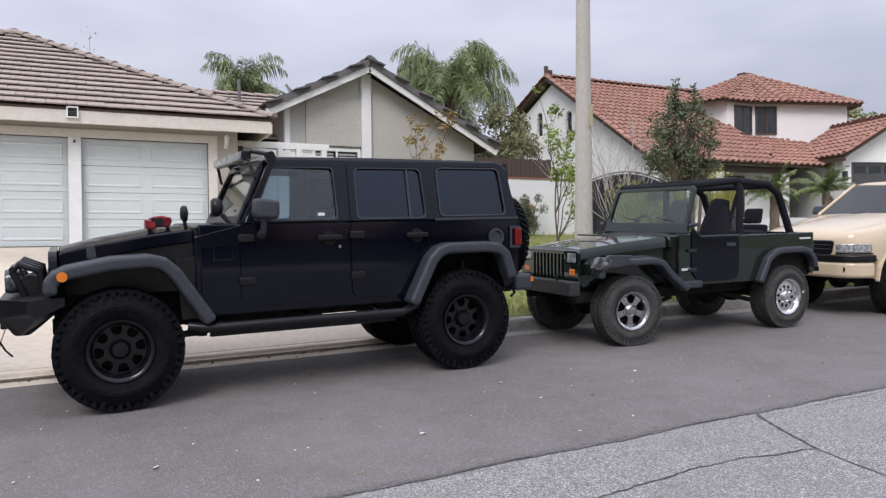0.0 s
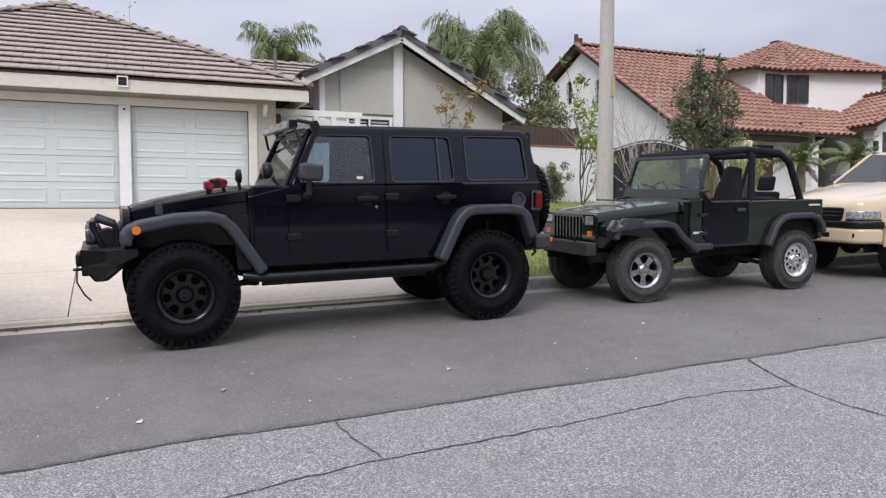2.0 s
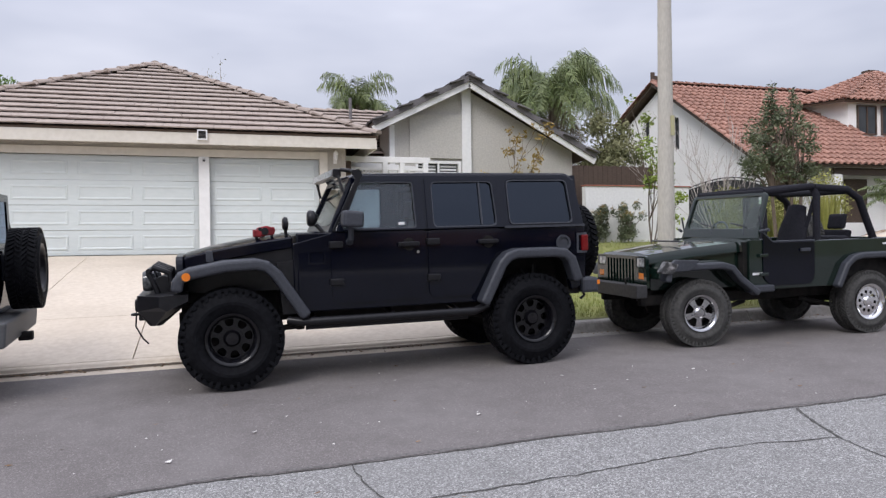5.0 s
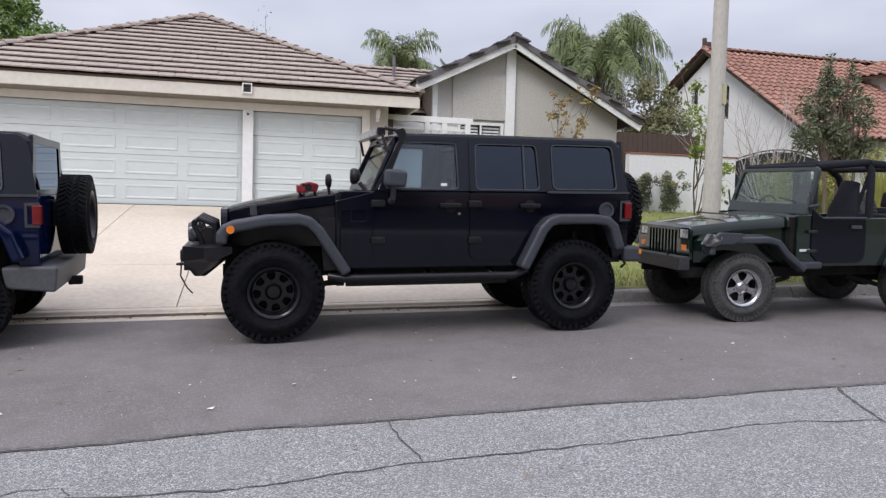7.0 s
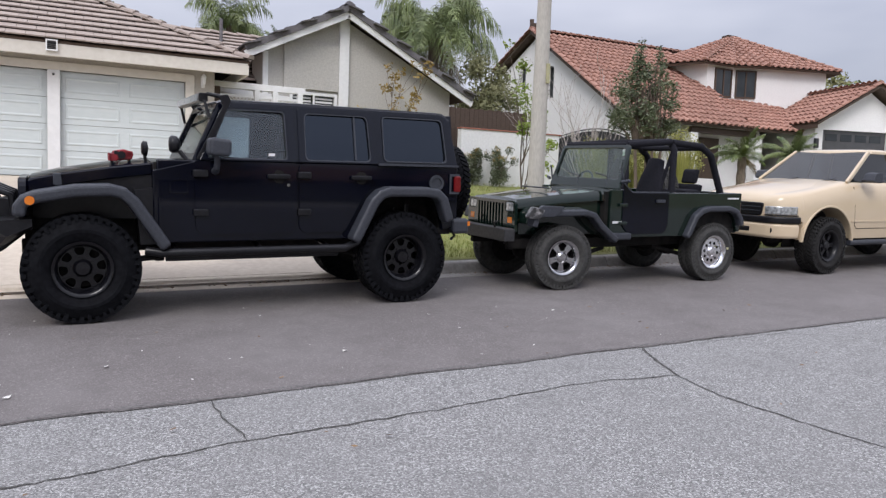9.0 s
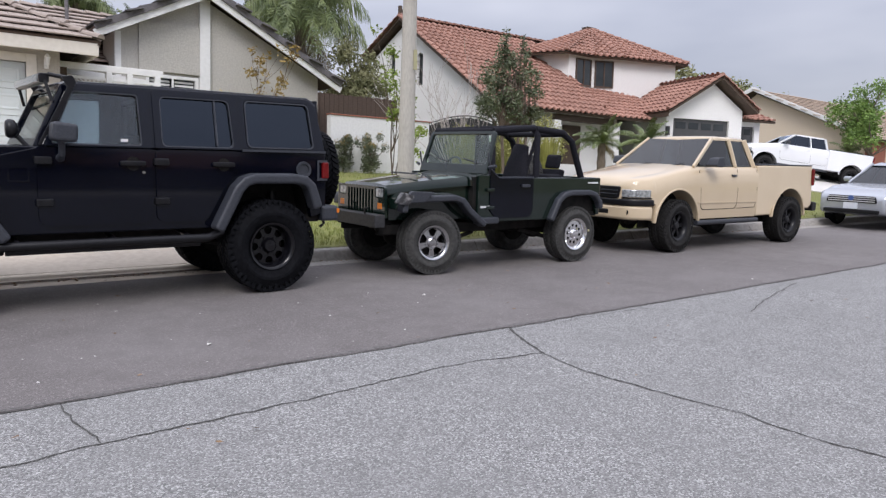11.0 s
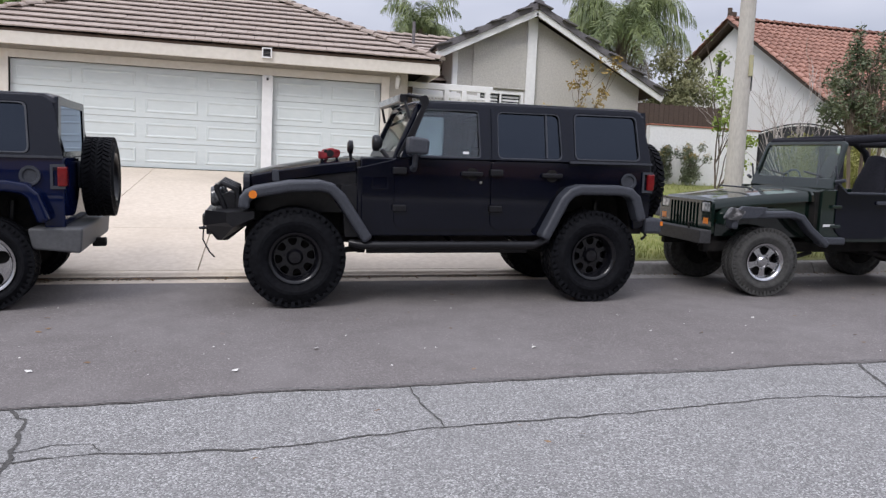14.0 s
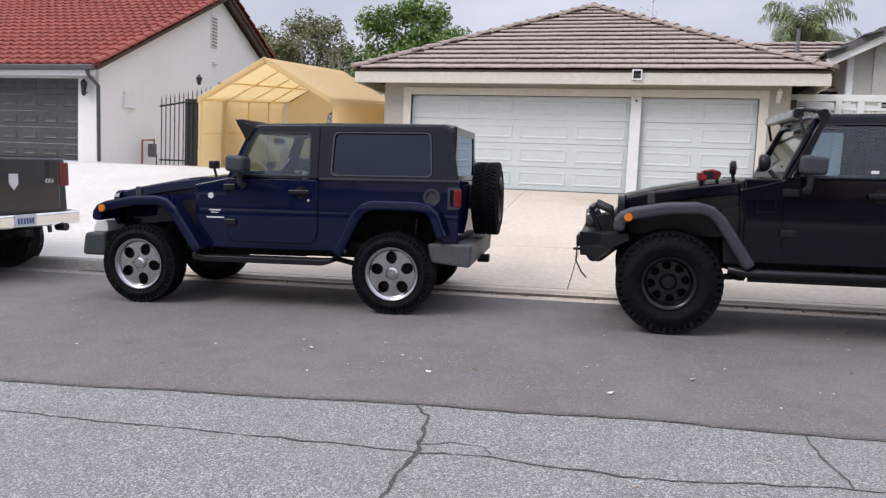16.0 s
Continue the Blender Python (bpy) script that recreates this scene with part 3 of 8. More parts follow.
def barrel_tile(w, l):
    v, f, n = [], [], 6
    for k in range(n + 1):
        a = math.pi * k / n
        for y, r, dz in ((-l * 0.5, w * 0.36, 0.035), (l * 0.58, w * 0.30, 0.0)):
            v.append((-r * math.cos(a), y, r * 0.8 * math.sin(a) + dz))
    for k in range(n):
        f.append((2 * k, 2 * k + 1, 2 * k + 3, 2 * k + 2))
    m = len(v)                      # the tile's thick front edge
    for k in range(n + 1):
        a = math.pi * k / n
        v.append((-w * 0.27 * math.cos(a), -l * 0.5, w * 0.2 * math.sin(a) + 0.02))
    for k in range(n):
        f.append((2 * k, 2 * k + 2, m + k + 1, m + k))
    m = len(v)                      # the pan beside it
    v += [(w * 0.27, -l * 0.5, 0.03), (w * 0.73, -l * 0.5, 0.03), (w * 0.73, l * 0.55, 0.0), (w * 0.27, l * 0.55, 0.0)]
    f.append((m, m + 1, m + 2, m + 3))
    return v, f


def inside(poly, a, b):
    hit = False
    for i in range(len(poly)):
        (x0, y0), (x1, y1) = poly[i - 1], poly[i]
        if (y0 > b) != (y1 > b) and a < (x1 - x0) * (b - y0) / (y1 - y0) + x0:
            hit = not hit
    return hit


def pitch(parent, p0, p1, up, poly, tile, w, l, material, singles=0, deck=0.09, seed=1, deck_mat=None):
    """One slope of a tiled roof: p0 to p1 is the eave, up a point upslope; poly is its outline in metres along the eave and upslope."""
    p0, p1, up = Vector(p0), Vector(p1), Vector(up)
    e = (p1 - p0).normalized()
    s = (up - p0) - e * (up - p0).dot(e)
    s.normalize()
    n = e.cross(s)
    if n.z < 0:
        n = -n
    bm = bm_new()
    lo = [bm.verts.new(p0 + e * a + s * b - n * deck) for a, b in poly]
    hi = [bm.verts.new(p0 + e * a + s * b) for a, b in poly]
    bm.faces.new(lo)
    bm.faces.new(hi)
    for i in range(len(poly)):
        bm.faces.new((lo[i - 1], lo[i], hi[i], hi[i - 1]))
    part("roof_deck", bm, deck_mat or M_WOOD_DARK, parent)
    rng = random.Random(seed)
    tv, tf = tile(w, l)
    me = bpy.data.meshes.new("roof_tile")
    me.from_pydata(tv, [], tf)
    me.materials.append(material)
    amin, amax = min(a for a, b in poly), max(a for a, b in poly)
    bmax = max(b for a, b in poly)
    allv, allf, made = [], [], 0
    r = 0
    b = l * 0.5 - 0.03
    while b < bmax:
        a = amin + w * (0.5 if tile is barrel_tile or r % 2 else 0.0) + w * 0.02
        while a < amax:
            if inside(poly, a, b) or inside(poly, a, b - l * 0.35):
                tilt = rng.gauss(0, 0.006)
                m = Matrix((( *(e + n * tilt), 0), (*s, 0), (*n, 0), (0, 0, 0, 1))).transposed()
                m.translation = p0 + e * a + s * (b + rng.gauss(0, 0.004)) + n * (0.004 + rng.uniform(0, 0.005))
                if made < singles:
                    ob = new("roof_tile", me)
                    ob.matrix_basis = m
                    ob.parent = parent
                    made += 1
                else:
                    k = len(allv)
                    allv += [tuple(m @ Vector(q)) for q in tv]
                    allf += [tuple(k + i for i in face) for face in tf]
            a += w
        b += l
        r += 1
    if allv:
        rest = bpy.data.meshes.new("roof_tiles")
        rest.from_pydata(allv, [], allf)
        rest.materials.append(material)
        ob = new("roof_tiles", rest)
        ob.parent = parent
        tagged(ob, kind="stuff")


def ridge_caps(parent, p, q, r, material, length=0.4):
    """A row of overlapping half-round caps from p up to q."""
    p, q = Vector(p), Vector(q)
    d = q - p
    n = max(1, round(d.length / length))
    side = d.cross(Vector((0, 0, 1))).normalized()
    nrm = side.cross(d).normalized()
    bm = bm_new()
    for i in range(n):
        rings = []
        for t, k, lift in ((i / n, 1.0, 0.03), ((i + 1.12) / n, 0.86, 0.0)):
            c = p + d * t + nrm * lift
            rings.append([c + side * r * k * math.cos(a) + nrm * r * k * 0.75 * math.sin(a) for a in (math.pi * j / 6 for j in range(7))])
        add_loft(bm, rings, caps=False, closed=False)
        vs = [bm.verts.new(v) for v in rings[0]]
        bm.faces.new(vs)
    tagged(part("ridge_capping", bm, material, parent), kind="stuff")


def bar(p, q, w, h, bm=None):
    """A squared timber from p to q, w across and h high."""
    bm = bm or bm_new()
    p, q = Vector(p), Vector(q)
    d = (q - p).normalized()
    side = d.cross(Vector((0, 0, 1)))
    side = side.normalized() if side.length > 1e-4 else Vector((1, 0, 0))
    up = side.cross(d).normalized()
    rings = [[c + side * w / 2 * a + up * h / 2 * b for a, b in ((-1, -1), (1, -1), (1, 1), (-1, 1))] for c in (p, q)]
    return add_loft(bm, rings)


# ---- the house with the garage ----
GY, GZ = 15.47, DRIVE_Z
house = empty("garage_house", label="single-storey taupe stucco house with hipped tile roof and white garage doors", category="house")
GX0, GX1 = -5.39, 3.25
openings = [rect(-4.75, 0.12, GZ - 0.2, 3.31), rect(0.34, 2.66, GZ - 0.2, 3.33)]
front = [(GX0, GZ - 0.3), (-4.75, GZ - 0.3), (-4.75, 3.31), (0.12, 3.31), (0.12, GZ - 0.3), (0.34, GZ - 0.3), (0.34, 3.31), (2.66, 3.31), (2.66, GZ - 0.3), (GX1, GZ - 0.3), (GX1, 3.75), (GX0, 3.75)]
part("wall", prism(front, GY, GY + 0.2), M_STUCCO_TAUPE, house)
part("wall", box(GX0, GX0 + 0.2, GY + 0.2, 26, GZ - 0.3, 3.75), M_STUCCO_TAUPE, house)
part("wall", box(GX1 - 0.2, GX1, GY + 0.2, 18.6, GZ - 0.3, 3.75), M_STUCCO_TAUPE, house)
part("wall", box(GX0 + 0.2, 9.7, 26, 26.2, GZ - 0.3, 3.75), M_STUCCO_TAUPE, house)
part("wall", box(GX1, 4.75, 18.6, 18.8, GZ - 0.3, 3.8), M_STUCCO_TAUPE, house)


def sectional_door(parent, x0, x1, z0, z1, y, cols, rows, material, name="garage_door", windows=False):
    """A sectional garage door of rows of slabs with raised panels."""
    door = new(name)
    door.parent = parent
    h = (z1 - z0) / rows
    for r in range(rows):
        bm = box(x0, x1, y, y + 0.05, z0 + r * h + 0.004, z0 + (r + 1) * h - 0.004)
        w = (x1 - x0) / cols
        for c in range(cols):
            xa, xb = x0 + c * w + 0.09, x0 + (c + 1) * w - 0.09
            za, zb = z0 + r * h + 0.11, z0 + (r + 1) * h - 0.11
            rings = [[(xa + d, y - e, za + d), (xb - d, y - e, za + d), (xb - d, y - e, zb - d), (xa + d, y - e, zb - d)] for d, e in ((0.0, -0.002), (0.008, 0.010), (0.03, 0.012), (0.055, 0.002))]
            part("raised_panel", add_loft(bm_new(), rings), material, door)
        part("door_panel", bm, material, door)
    return door


sectional_door(house, -4.75, 0.12, GZ + 0.01, 3.31, GY + 0.09, 4, 4, M_GARAGE)
sectional_door(house, 0.34, 2.66, GZ + 0.01, 3.31, GY + 0.09, 2, 4, M_GARAGE)
# wooden surround
for a in ((-4.93, -4.75, GZ, 3.47), (0.12, 0.34, GZ, 3.31), (2.66, 2.84, GZ, 3.47), (-4.75, 2.66, 3.31, 3.47)):
    part("door_trim", box(a[0], a[1], GY - 0.03, GY + 0.10, a[2], a[3]), M_TRIM_WHITE if a[0] == 0.12 else M_TRIM, house, bevel=0.006)
# hipped roof over the garage
EX0, EX1, EY, EZ = -6.0, 3.9, 15.0, 3.79
HX, HY, HZ = -1.05, 19.97, 6.24
hl = math.hypot(HY - EY, HZ - EZ)
ROOF = (flat_tile, 0.33, 0.37, M_TILE_FLAT)
pitch(house, (EX0, EY, EZ), (EX1, EY, EZ), (EX0, HY, HZ), [(0, 0), (EX1 - EX0, 0), (HX - EX0, hl)], *ROOF, singles=240, seed=2)
pitch(house, (EX1, EY, EZ), (EX1, 26.5, EZ), (HX, EY, HZ), [(0, 0), (11.5, 0), (11.5, hl), (HY - EY, hl)], *ROOF, seed=3)
pitch(house, (EX0, 26.5, EZ), (EX0, EY, EZ), (HX, 26.5, HZ), [(0, 0), (11.48, 0), (11.48 - (HY - EY), hl), (0, hl)], *ROOF, seed=4)
ridge_caps(house, (EX0, EY, EZ + 0.03), (HX, HY, HZ + 0.05), 0.12, M_TILE_FLAT)
ridge_caps(house, (EX1, EY, EZ + 0.03), (HX, HY, HZ + 0.05), 0.12, M_TILE_FLAT)
ridge_caps(house, (HX, HY, HZ + 0.05), (HX, 26.5, HZ + 0.05), 0.12, M_TILE_FLAT)
part("fascia", box(EX0 + 0.03, EX1 - 0.03, EY + 0.02, EY + 0.07, 3.51, 3.75), M_TRIM, house, bevel=0.006)
part("fascia", box(EX0 + 0.03, EX0 + 0.08, EY + 0.07, 26, 3.51, 3.75), M_TRIM, house)
part("fascia", box(EX1 - 0.08, EX1 - 0.03, EY + 0.07, 18.2, 3.51, 3.75), M_TRIM, house)
part("soffit", box(EX0 + 0.08, EX1 - 0.08, EY + 0.07, GY + 0.1, 3.62, 3.66), M_STUCCO_TAUPE, house)
vent = part("fascia_vent", prism(rect(0.11, 0.31, 3.60, 3.81), EY - 0.03, EY + 0.015, holes=[rect(0.135, 0.285, 3.625, 3.785)]), M_TRIM_WHITE, house, "white louvred vent box")
for k in range(5):
    part("louvre", box(0.135, 0.285, EY - 0.02, EY + 0.01, 3.635 + k * 0.03, 3.650 + k * 0.03), M_IRON, vent)
# lantern by the garage and a small camera between the doors
lamp = empty("wall_lantern", label="white carriage lantern on the garage wall", category="lamp")
part("back_plate", box(2.97, 3.05, GY - 0.02, GY, 3.22, 3.42), M_TRIM_WHITE, lamp, bevel=0.01)
part("arm", tube([(3.01, GY - 0.02, 3.28), (3.01, GY - 0.09, 3.26), (3.01, GY - 0.13, 3.30)], 0.011), M_TRIM_WHITE, lamp)
part("shade", add_lathe(bm_new(), [(0.012, 3.50), (0.055, 3.44), (0.06, 3.42), (0.045, 3.41), (0.035, 3.29), (0.0, 3.27)], 12, "z", (3.01, GY - 0.13, 0)), M_TRIM_WHITE, lamp, smooth=40)
cctv = empty("security_camera", label="small black camera on the white door post", category="camera")
part("housing", tube([(0.23, GY - 0.03, 3.24), (0.23, GY - 0.10, 3.22)], 0.035, 12), M_TRIM_WHITE, cctv)
part("lens", tube([(0.23, GY - 0.10, 3.22), (0.23, GY - 0.112, 3.218)], 0.024, 12), M_IRON, cctv)

# main roof behind, and the gabled wing
MZ = 5.62
ml = math.hypot(22.2 - 18.2, MZ - EZ)
pitch(house, (EX1 - 1.4, 18.2, EZ), (6.6, 18.2, EZ), (EX1, 22.2, MZ), [(0, 0), (4.1, 0), (4.1, ml), (-2.6, ml)], *ROOF, seed=5)
pitch(house, (6.6, 26.2, EZ), (-1, 26.2, EZ), (6.6, 22.2, MZ), [(0, 0), (7.6, 0), (7.6, ml), (0, ml)], *ROOF, seed=6)
ridge_caps(house, (-1.0, 22.2, MZ + 0.04), (6.6, 22.2, MZ + 0.04), 0.12, M_TILE_FLAT)
for x in (1.6, 4.4):
    part("roof_pipe", tube([(x, 21.4, 5.0), (x, 21.4, 5.95)], 0.05, 10), M_TILE_GREY, house)
WY = 17.2
PKX, PKZ = 6.66, 5.66
LTX, LTZ, RTX, RTZ = 4.16, 4.42, 10.2, 3.76
gable = [(4.74, GZ), (9.72, GZ), (9.72, 3.88), (PKX, 5.45), (4.74, 4.52)]
win = [rect(5.38, 5.90, 2.55, 3.50), rect(5.95, 6.47, 2.55, 3.50)]
part("wall", prism(gable, WY, WY + 0.2, holes=win), M_STUCCO_GREY, house)
part("wall", box(9.52, 9.72, WY + 0.2, 26, GZ, 3.9), M_STUCCO_GREY, house)
part("wall", box(4.74, 4.94, WY + 0.2, 18.8, GZ, 4.5), M_STUCCO_TAUPE, house)
part("corner_board", box(4.66, 4.78, WY - 0.025, WY + 0.1, GZ, 4.44), M_TRIM_WHITE, house)
part("centre_post", box(6.55, 6.80, WY - 0.10, WY - 0.002, GZ, 5.42), M_TRIM_WHITE, house, bevel=0.008)
part("wall_pilaster", box(5.16, 6.545, WY - 0.07, WY - 0.002, 3.62, 4.75), M_STUCCO_GREY, house)
for k, (tx, tz) in enumerate(((LTX, LTZ), (RTX, RTZ))):
    q = Vector((tx - PKX, 0, tz - PKZ))
    ln = q.length
    sgn = -1 if k == 0 else 1
    p0, p1 = ((tx, 26, tz), (tx, WY - 0.45, tz)) if k == 0 else ((tx, WY - 0.45, tz), (tx, 26, tz))
    pitch(house, p0, p1, (PKX, p0[1], PKZ), [(0, 0), (26 - WY + 0.45, 0), (26 - WY + 0.45, ln), (0, ln)], flat_tile, 0.33, 0.37, M_TILE_GREY, seed=7 + k)
    down = Vector((0, 0, -0.17))
    a, b = Vector((PKX, WY - 0.40, PKZ)) + down, Vector((tx, WY - 0.40, tz)) + down
    part("barge_board", bar(a, b, 0.05, 0.17), M_TRIM_WHITE, house)
    edge = Vector((0, 0, -0.03))
    part("verge_tiles", bar(Vector((PKX, WY - 0.43, PKZ)) + edge, Vector((tx, WY - 0.43, tz)) + edge, 0.10, 0.13), M_TILE_GREY, house)
ridge_caps(house, (PKX, WY - 0.45, PKZ + 0.03), (PKX, 26, PKZ + 0.03), 0.11, M_TILE_GREY)
w1 = new("window")
w1.parent = house
part("window_frame", prism(rect(5.32, 6.53, 2.49, 3.56), WY - 0.03, WY + 0.12, holes=[rect(5.39, 5.90, 2.56, 3.49), rect(5.95, 6.46, 2.56, 3.49)]), M_TRIM_WHITE, w1)
for xa in (5.38, 5.94):
    part("pane", box(xa, xa + 0.54, WY + 0.08, WY + 0.09, 2.55, 3.50), M_WINDOW, w1)
    for k in range(11):
        part("shutter_slat", box(xa + 0.05, xa + 0.49, WY + 0.05, WY + 0.066, 2.60 + k * 0.08, 2.645 + k * 0.08), M_TRIM_WHITE, w1)
# white pergola with lattice between garage and wing
perg = empty("lattice_fence", label="white timber lattice fence with top beam beside the garage", category="fence")
part("beam", box(3.28, 5.42, 16.15, 16.27, 3.36, 3.50), M_TRIM_WHITE, perg, bevel=0.008)
part("beam", bar((3.3, 16.9, 3.42), (5.3, 16.9, 3.30), 0.1, 0.12), M_TRIM_WHITE, perg)
for x in (3.34, 4.30, 4.72, 5.30):
    part("post", box(x - 0.06, x + 0.06, 16.14, 16.28, GZ - 0.1, 3.36), M_TRIM_WHITE, perg, bevel=0.008)
part("rail", box(3.4, 5.24, 16.18, 16.24, 3.18, 3.24), M_TRIM_WHITE, perg)
part("rail", box(3.4, 5.24, 16.18, 16.24, 2.72, 2.78), M_TRIM_WHITE, perg)
part("board_infill", box(3.4, 5.24, 16.19, 16.22, GZ - 0.1, 2.72), M_TRIM_WHITE, perg)
for k in range(24):
    x = 3.45 + k * 0.08
    for sgn in (-1, 1):
        part("lattice_strip", bar((x, 16.20 + 0.006 * sgn, 2.75), (min(5.25, max(3.40, x + 0.43 * sgn)), 16.20 + 0.006 * sgn, 2.75 + abs(min(5.25, max(3.40, x + 0.43 * sgn)) - x)), 0.008, 0.022), M_TRIM_WHITE, perg)
part("dark_panel", box(3.26, 3.46, 16.0, 16.04, 2.6, 3.36), M_WOOD_DARK, perg)

# ---- garden wall, gate, fence ----
gw = empty("garden_wall", label="whitewashed block wall with brown coping across the side yard", category="wall")
part("wall_body", box(9.75, 12.9, 16.5, 16.7, 1.2, 2.90), M_BLOCKWALL, gw)
part("coping", box(9.73, 12.95, 16.47, 16.73, 2.90, 2.935), M_BRICK, gw, bevel=0.01)
fence = empty("wood_fence", label="dark brown board fence behind the garden wall", category="fence")
for k in range(22):
    part("board", box(9.9 + k * 0.16, 10.05 + k * 0.16, 19.0, 19.03, 1.3, 3.75 + 0.02 * math.sin(k * 3.1)), M_WOOD_DARK, fence)
part("rail", box(9.9, 13.4, 19.03, 19.08, 3.2, 3.3), M_WOOD_DARK, fence)
gate = empty("iron_gate", label="arched black sheet-iron side gate with scrolled top", category="gate")
gx0, gx1, gyy = 13.0, 16.4, 16.9
arch = [(gx0, 1.3), (gx1, 1.3)] + [(gx1 - (gx1 - gx0) * t, 2.80 + 0.38 * math.sin(math.pi * t)) for t in (k / 12 for k in range(13))]
part("sheet", prism(arch, gyy, gyy + 0.02), M_IRON, gate)
for k in range(15):
    t = k / 14
    x = gx0 + (gx1 - gx0) * t
    part("bar", tube([(x, gyy - 0.02, 1.3), (x, gyy - 0.02, 2.86 + 0.38 * math.sin(math.pi * t))], 0.012, 6), M_IRON, gate)
part("top_rail", tube([(gx0 + (gx1 - gx0) * t, gyy - 0.02, 2.86 + 0.38 * math.sin(math.pi * t)) for t in (k / 16 for k in range(17))], 0.018, 6), M_IRON, gate)
for k in range(11):
    t = (k + 0.5) / 11
    c = (gx0 + (gx1 - gx0) * t, 2.79 + 0.38 * math.sin(math.pi * t))
    part("scroll", tube([(c[0] + 0.05 * math.cos(a), gyy - 0.02, c[1] + 0.05 * math.sin(a)) for a in (j * 0.7 for j in range(9))], 0.008, 5), M_IRON, gate)

# ---- Spanish house with clay tiles ----
CLAY = (barrel_tile, 0.30, 0.38, M_TILE_CLAY)
H2Z = 1.42
h2 = empty("spanish_house", label="two-storey white stucco house with clay barrel-tile roofs", category="house")
h2.matrix_basis = pose(0, 0, H2Z * (1 - 1.042)) @ Matrix.Diagonal((1, 1, 1.042, 1))
FX = 18.0
face = [(19.6, H2Z), (28.2, H2Z), (28.2, 6.35), (25.6, 7.52), (19.6, 3.85)]
aw = [rounded(rect(26.35, 26.75, 5.55, 6.5), [0, 0, 0.2, 0.2], 5), rounded(rect(24.25, 24.65, 5.0, 6.25), [0, 0, 0.2, 0.2], 5)]
part("wall", prism(face, FX, FX + 0.25, axis="x", holes=aw), M_STUCCO_WHITE, h2)
for hole in aw:
    win_ = new("window")
    win_.parent = h2
    part("pane", prism(hole, FX + 0.12, FX + 0.13, axis="x"), M_WINDOW, win_)
    ys = [p[0] for p in hole]
    zs = [p[1] for p in hole]
    part("grille_bar", box(FX - 0.02, FX, sum(ys) / len(ys) - 0.01, sum(ys) / len(ys) + 0.01, min(zs), max(zs)), M_IRON, win_)
    for k in range(1, 4):
        z = min(zs) + (max(zs) - min(zs)) * k / 4
        part("grille_bar", box(FX - 0.02, FX, min(ys), max(ys), z - 0.008, z + 0.008), M_IRON, win_)
part("wall", box(FX + 0.25, 25.5, 20.4, 20.6, H2Z, 4.2), M_STUCCO_WHITE, h2)
part("wall", box(FX + 0.25, 30, 28.0, 28.2, H2Z, 6.5), M_STUCCO_WHITE, h2)
sl = math.hypot(25.6 - 19.3, 7.76 - 3.92)
pitch(h2, (FX - 0.35, 19.3, 3.92), (26.0, 19.3, 3.92), (FX, 25.6, 7.76), [(0, 0), (6.3, 0), (7.6, sl), (0, sl)], *CLAY, seed=11)
sl2 = math.hypot(28.6 - 25.6, 7.76 - 6.46)
pitch(h2, (27, 28.6, 6.46), (FX - 0.35, 28.6, 6.46), (27, 25.6, 7.76), [(0, 0), (9.3, 0), (9.3, sl2), (0, sl2)], *CLAY, seed=12)
ridge_caps(h2, (FX - 0.35, 25.6, 7.80), (27, 25.6, 7.80), 0.13, M_TILE_CLAY)
ridge_caps(h2, (FX - 0.30, 19.3, 3.96), (FX - 0.30, 25.6, 7.80), 0.12, M_TILE_CLAY)
ridge_caps(h2, (FX - 0.30, 28.6, 6.51), (FX - 0.30, 25.6, 7.80), 0.12, M_TILE_CLAY)
part("chimney_pipe", tube([(18.1, 26.2, 7.6), (18.1, 26.2, 8.35)], 0.09, 10), M_WOOD_DARK, h2)
part("chimney_pipe", tube([(18.1, 26.0, 7.6), (18.1, 26.0, 8.15)], 0.16, 4), M_WOOD_DARK, h2)
part("front_door", box(22.2, 23.2, 20.32, 20.39, H2Z, 3.55), M_WOOD_DARK, h2)
part("porch_beam", box(21.0, 24.4, 19.6, 19.75, 3.62, 3.85), M_WOOD_DARK, h2)
for x in (20.9, 24.3):
    part("porch_post", box(x, x + 0.35, 19.5, 19.85, H2Z, 3.62), M_STUCCO_WHITE, h2)
part("planter_wall", box(17.2, 24.6, 17.9, 18.1, 1.2, 1.95), M_STUCCO_WHITE, h2)
# lower skirt of roof between the main slope and the garage wing
sk = Vector((23.5, 19.3, 3.90))
pitch(h2, sk, (27.6, 18.87, 3.90), sk + Vector((0.30, 2.88, 1.36)), [(0, 0), (4.12, 0), (4.12, 3.2), (0, 3.2)], *CLAY, seed=17)
# upper storey with the angled bay
foot = [(23.4, 24.2), (24.3, 22.2), (25.8, 22.2), (27.0, 21.7), (30.0, 20.9), (32.0, 24.5), (28.8, 27.5), (24.5, 27.6)]
part("wall", prism(foot, 4.2, 6.80, axis="z"), M_STUCCO_WHITE, h2)
bay = [(22.9, 22.9), (26.2, 22.50), (28.8, 21.0)]


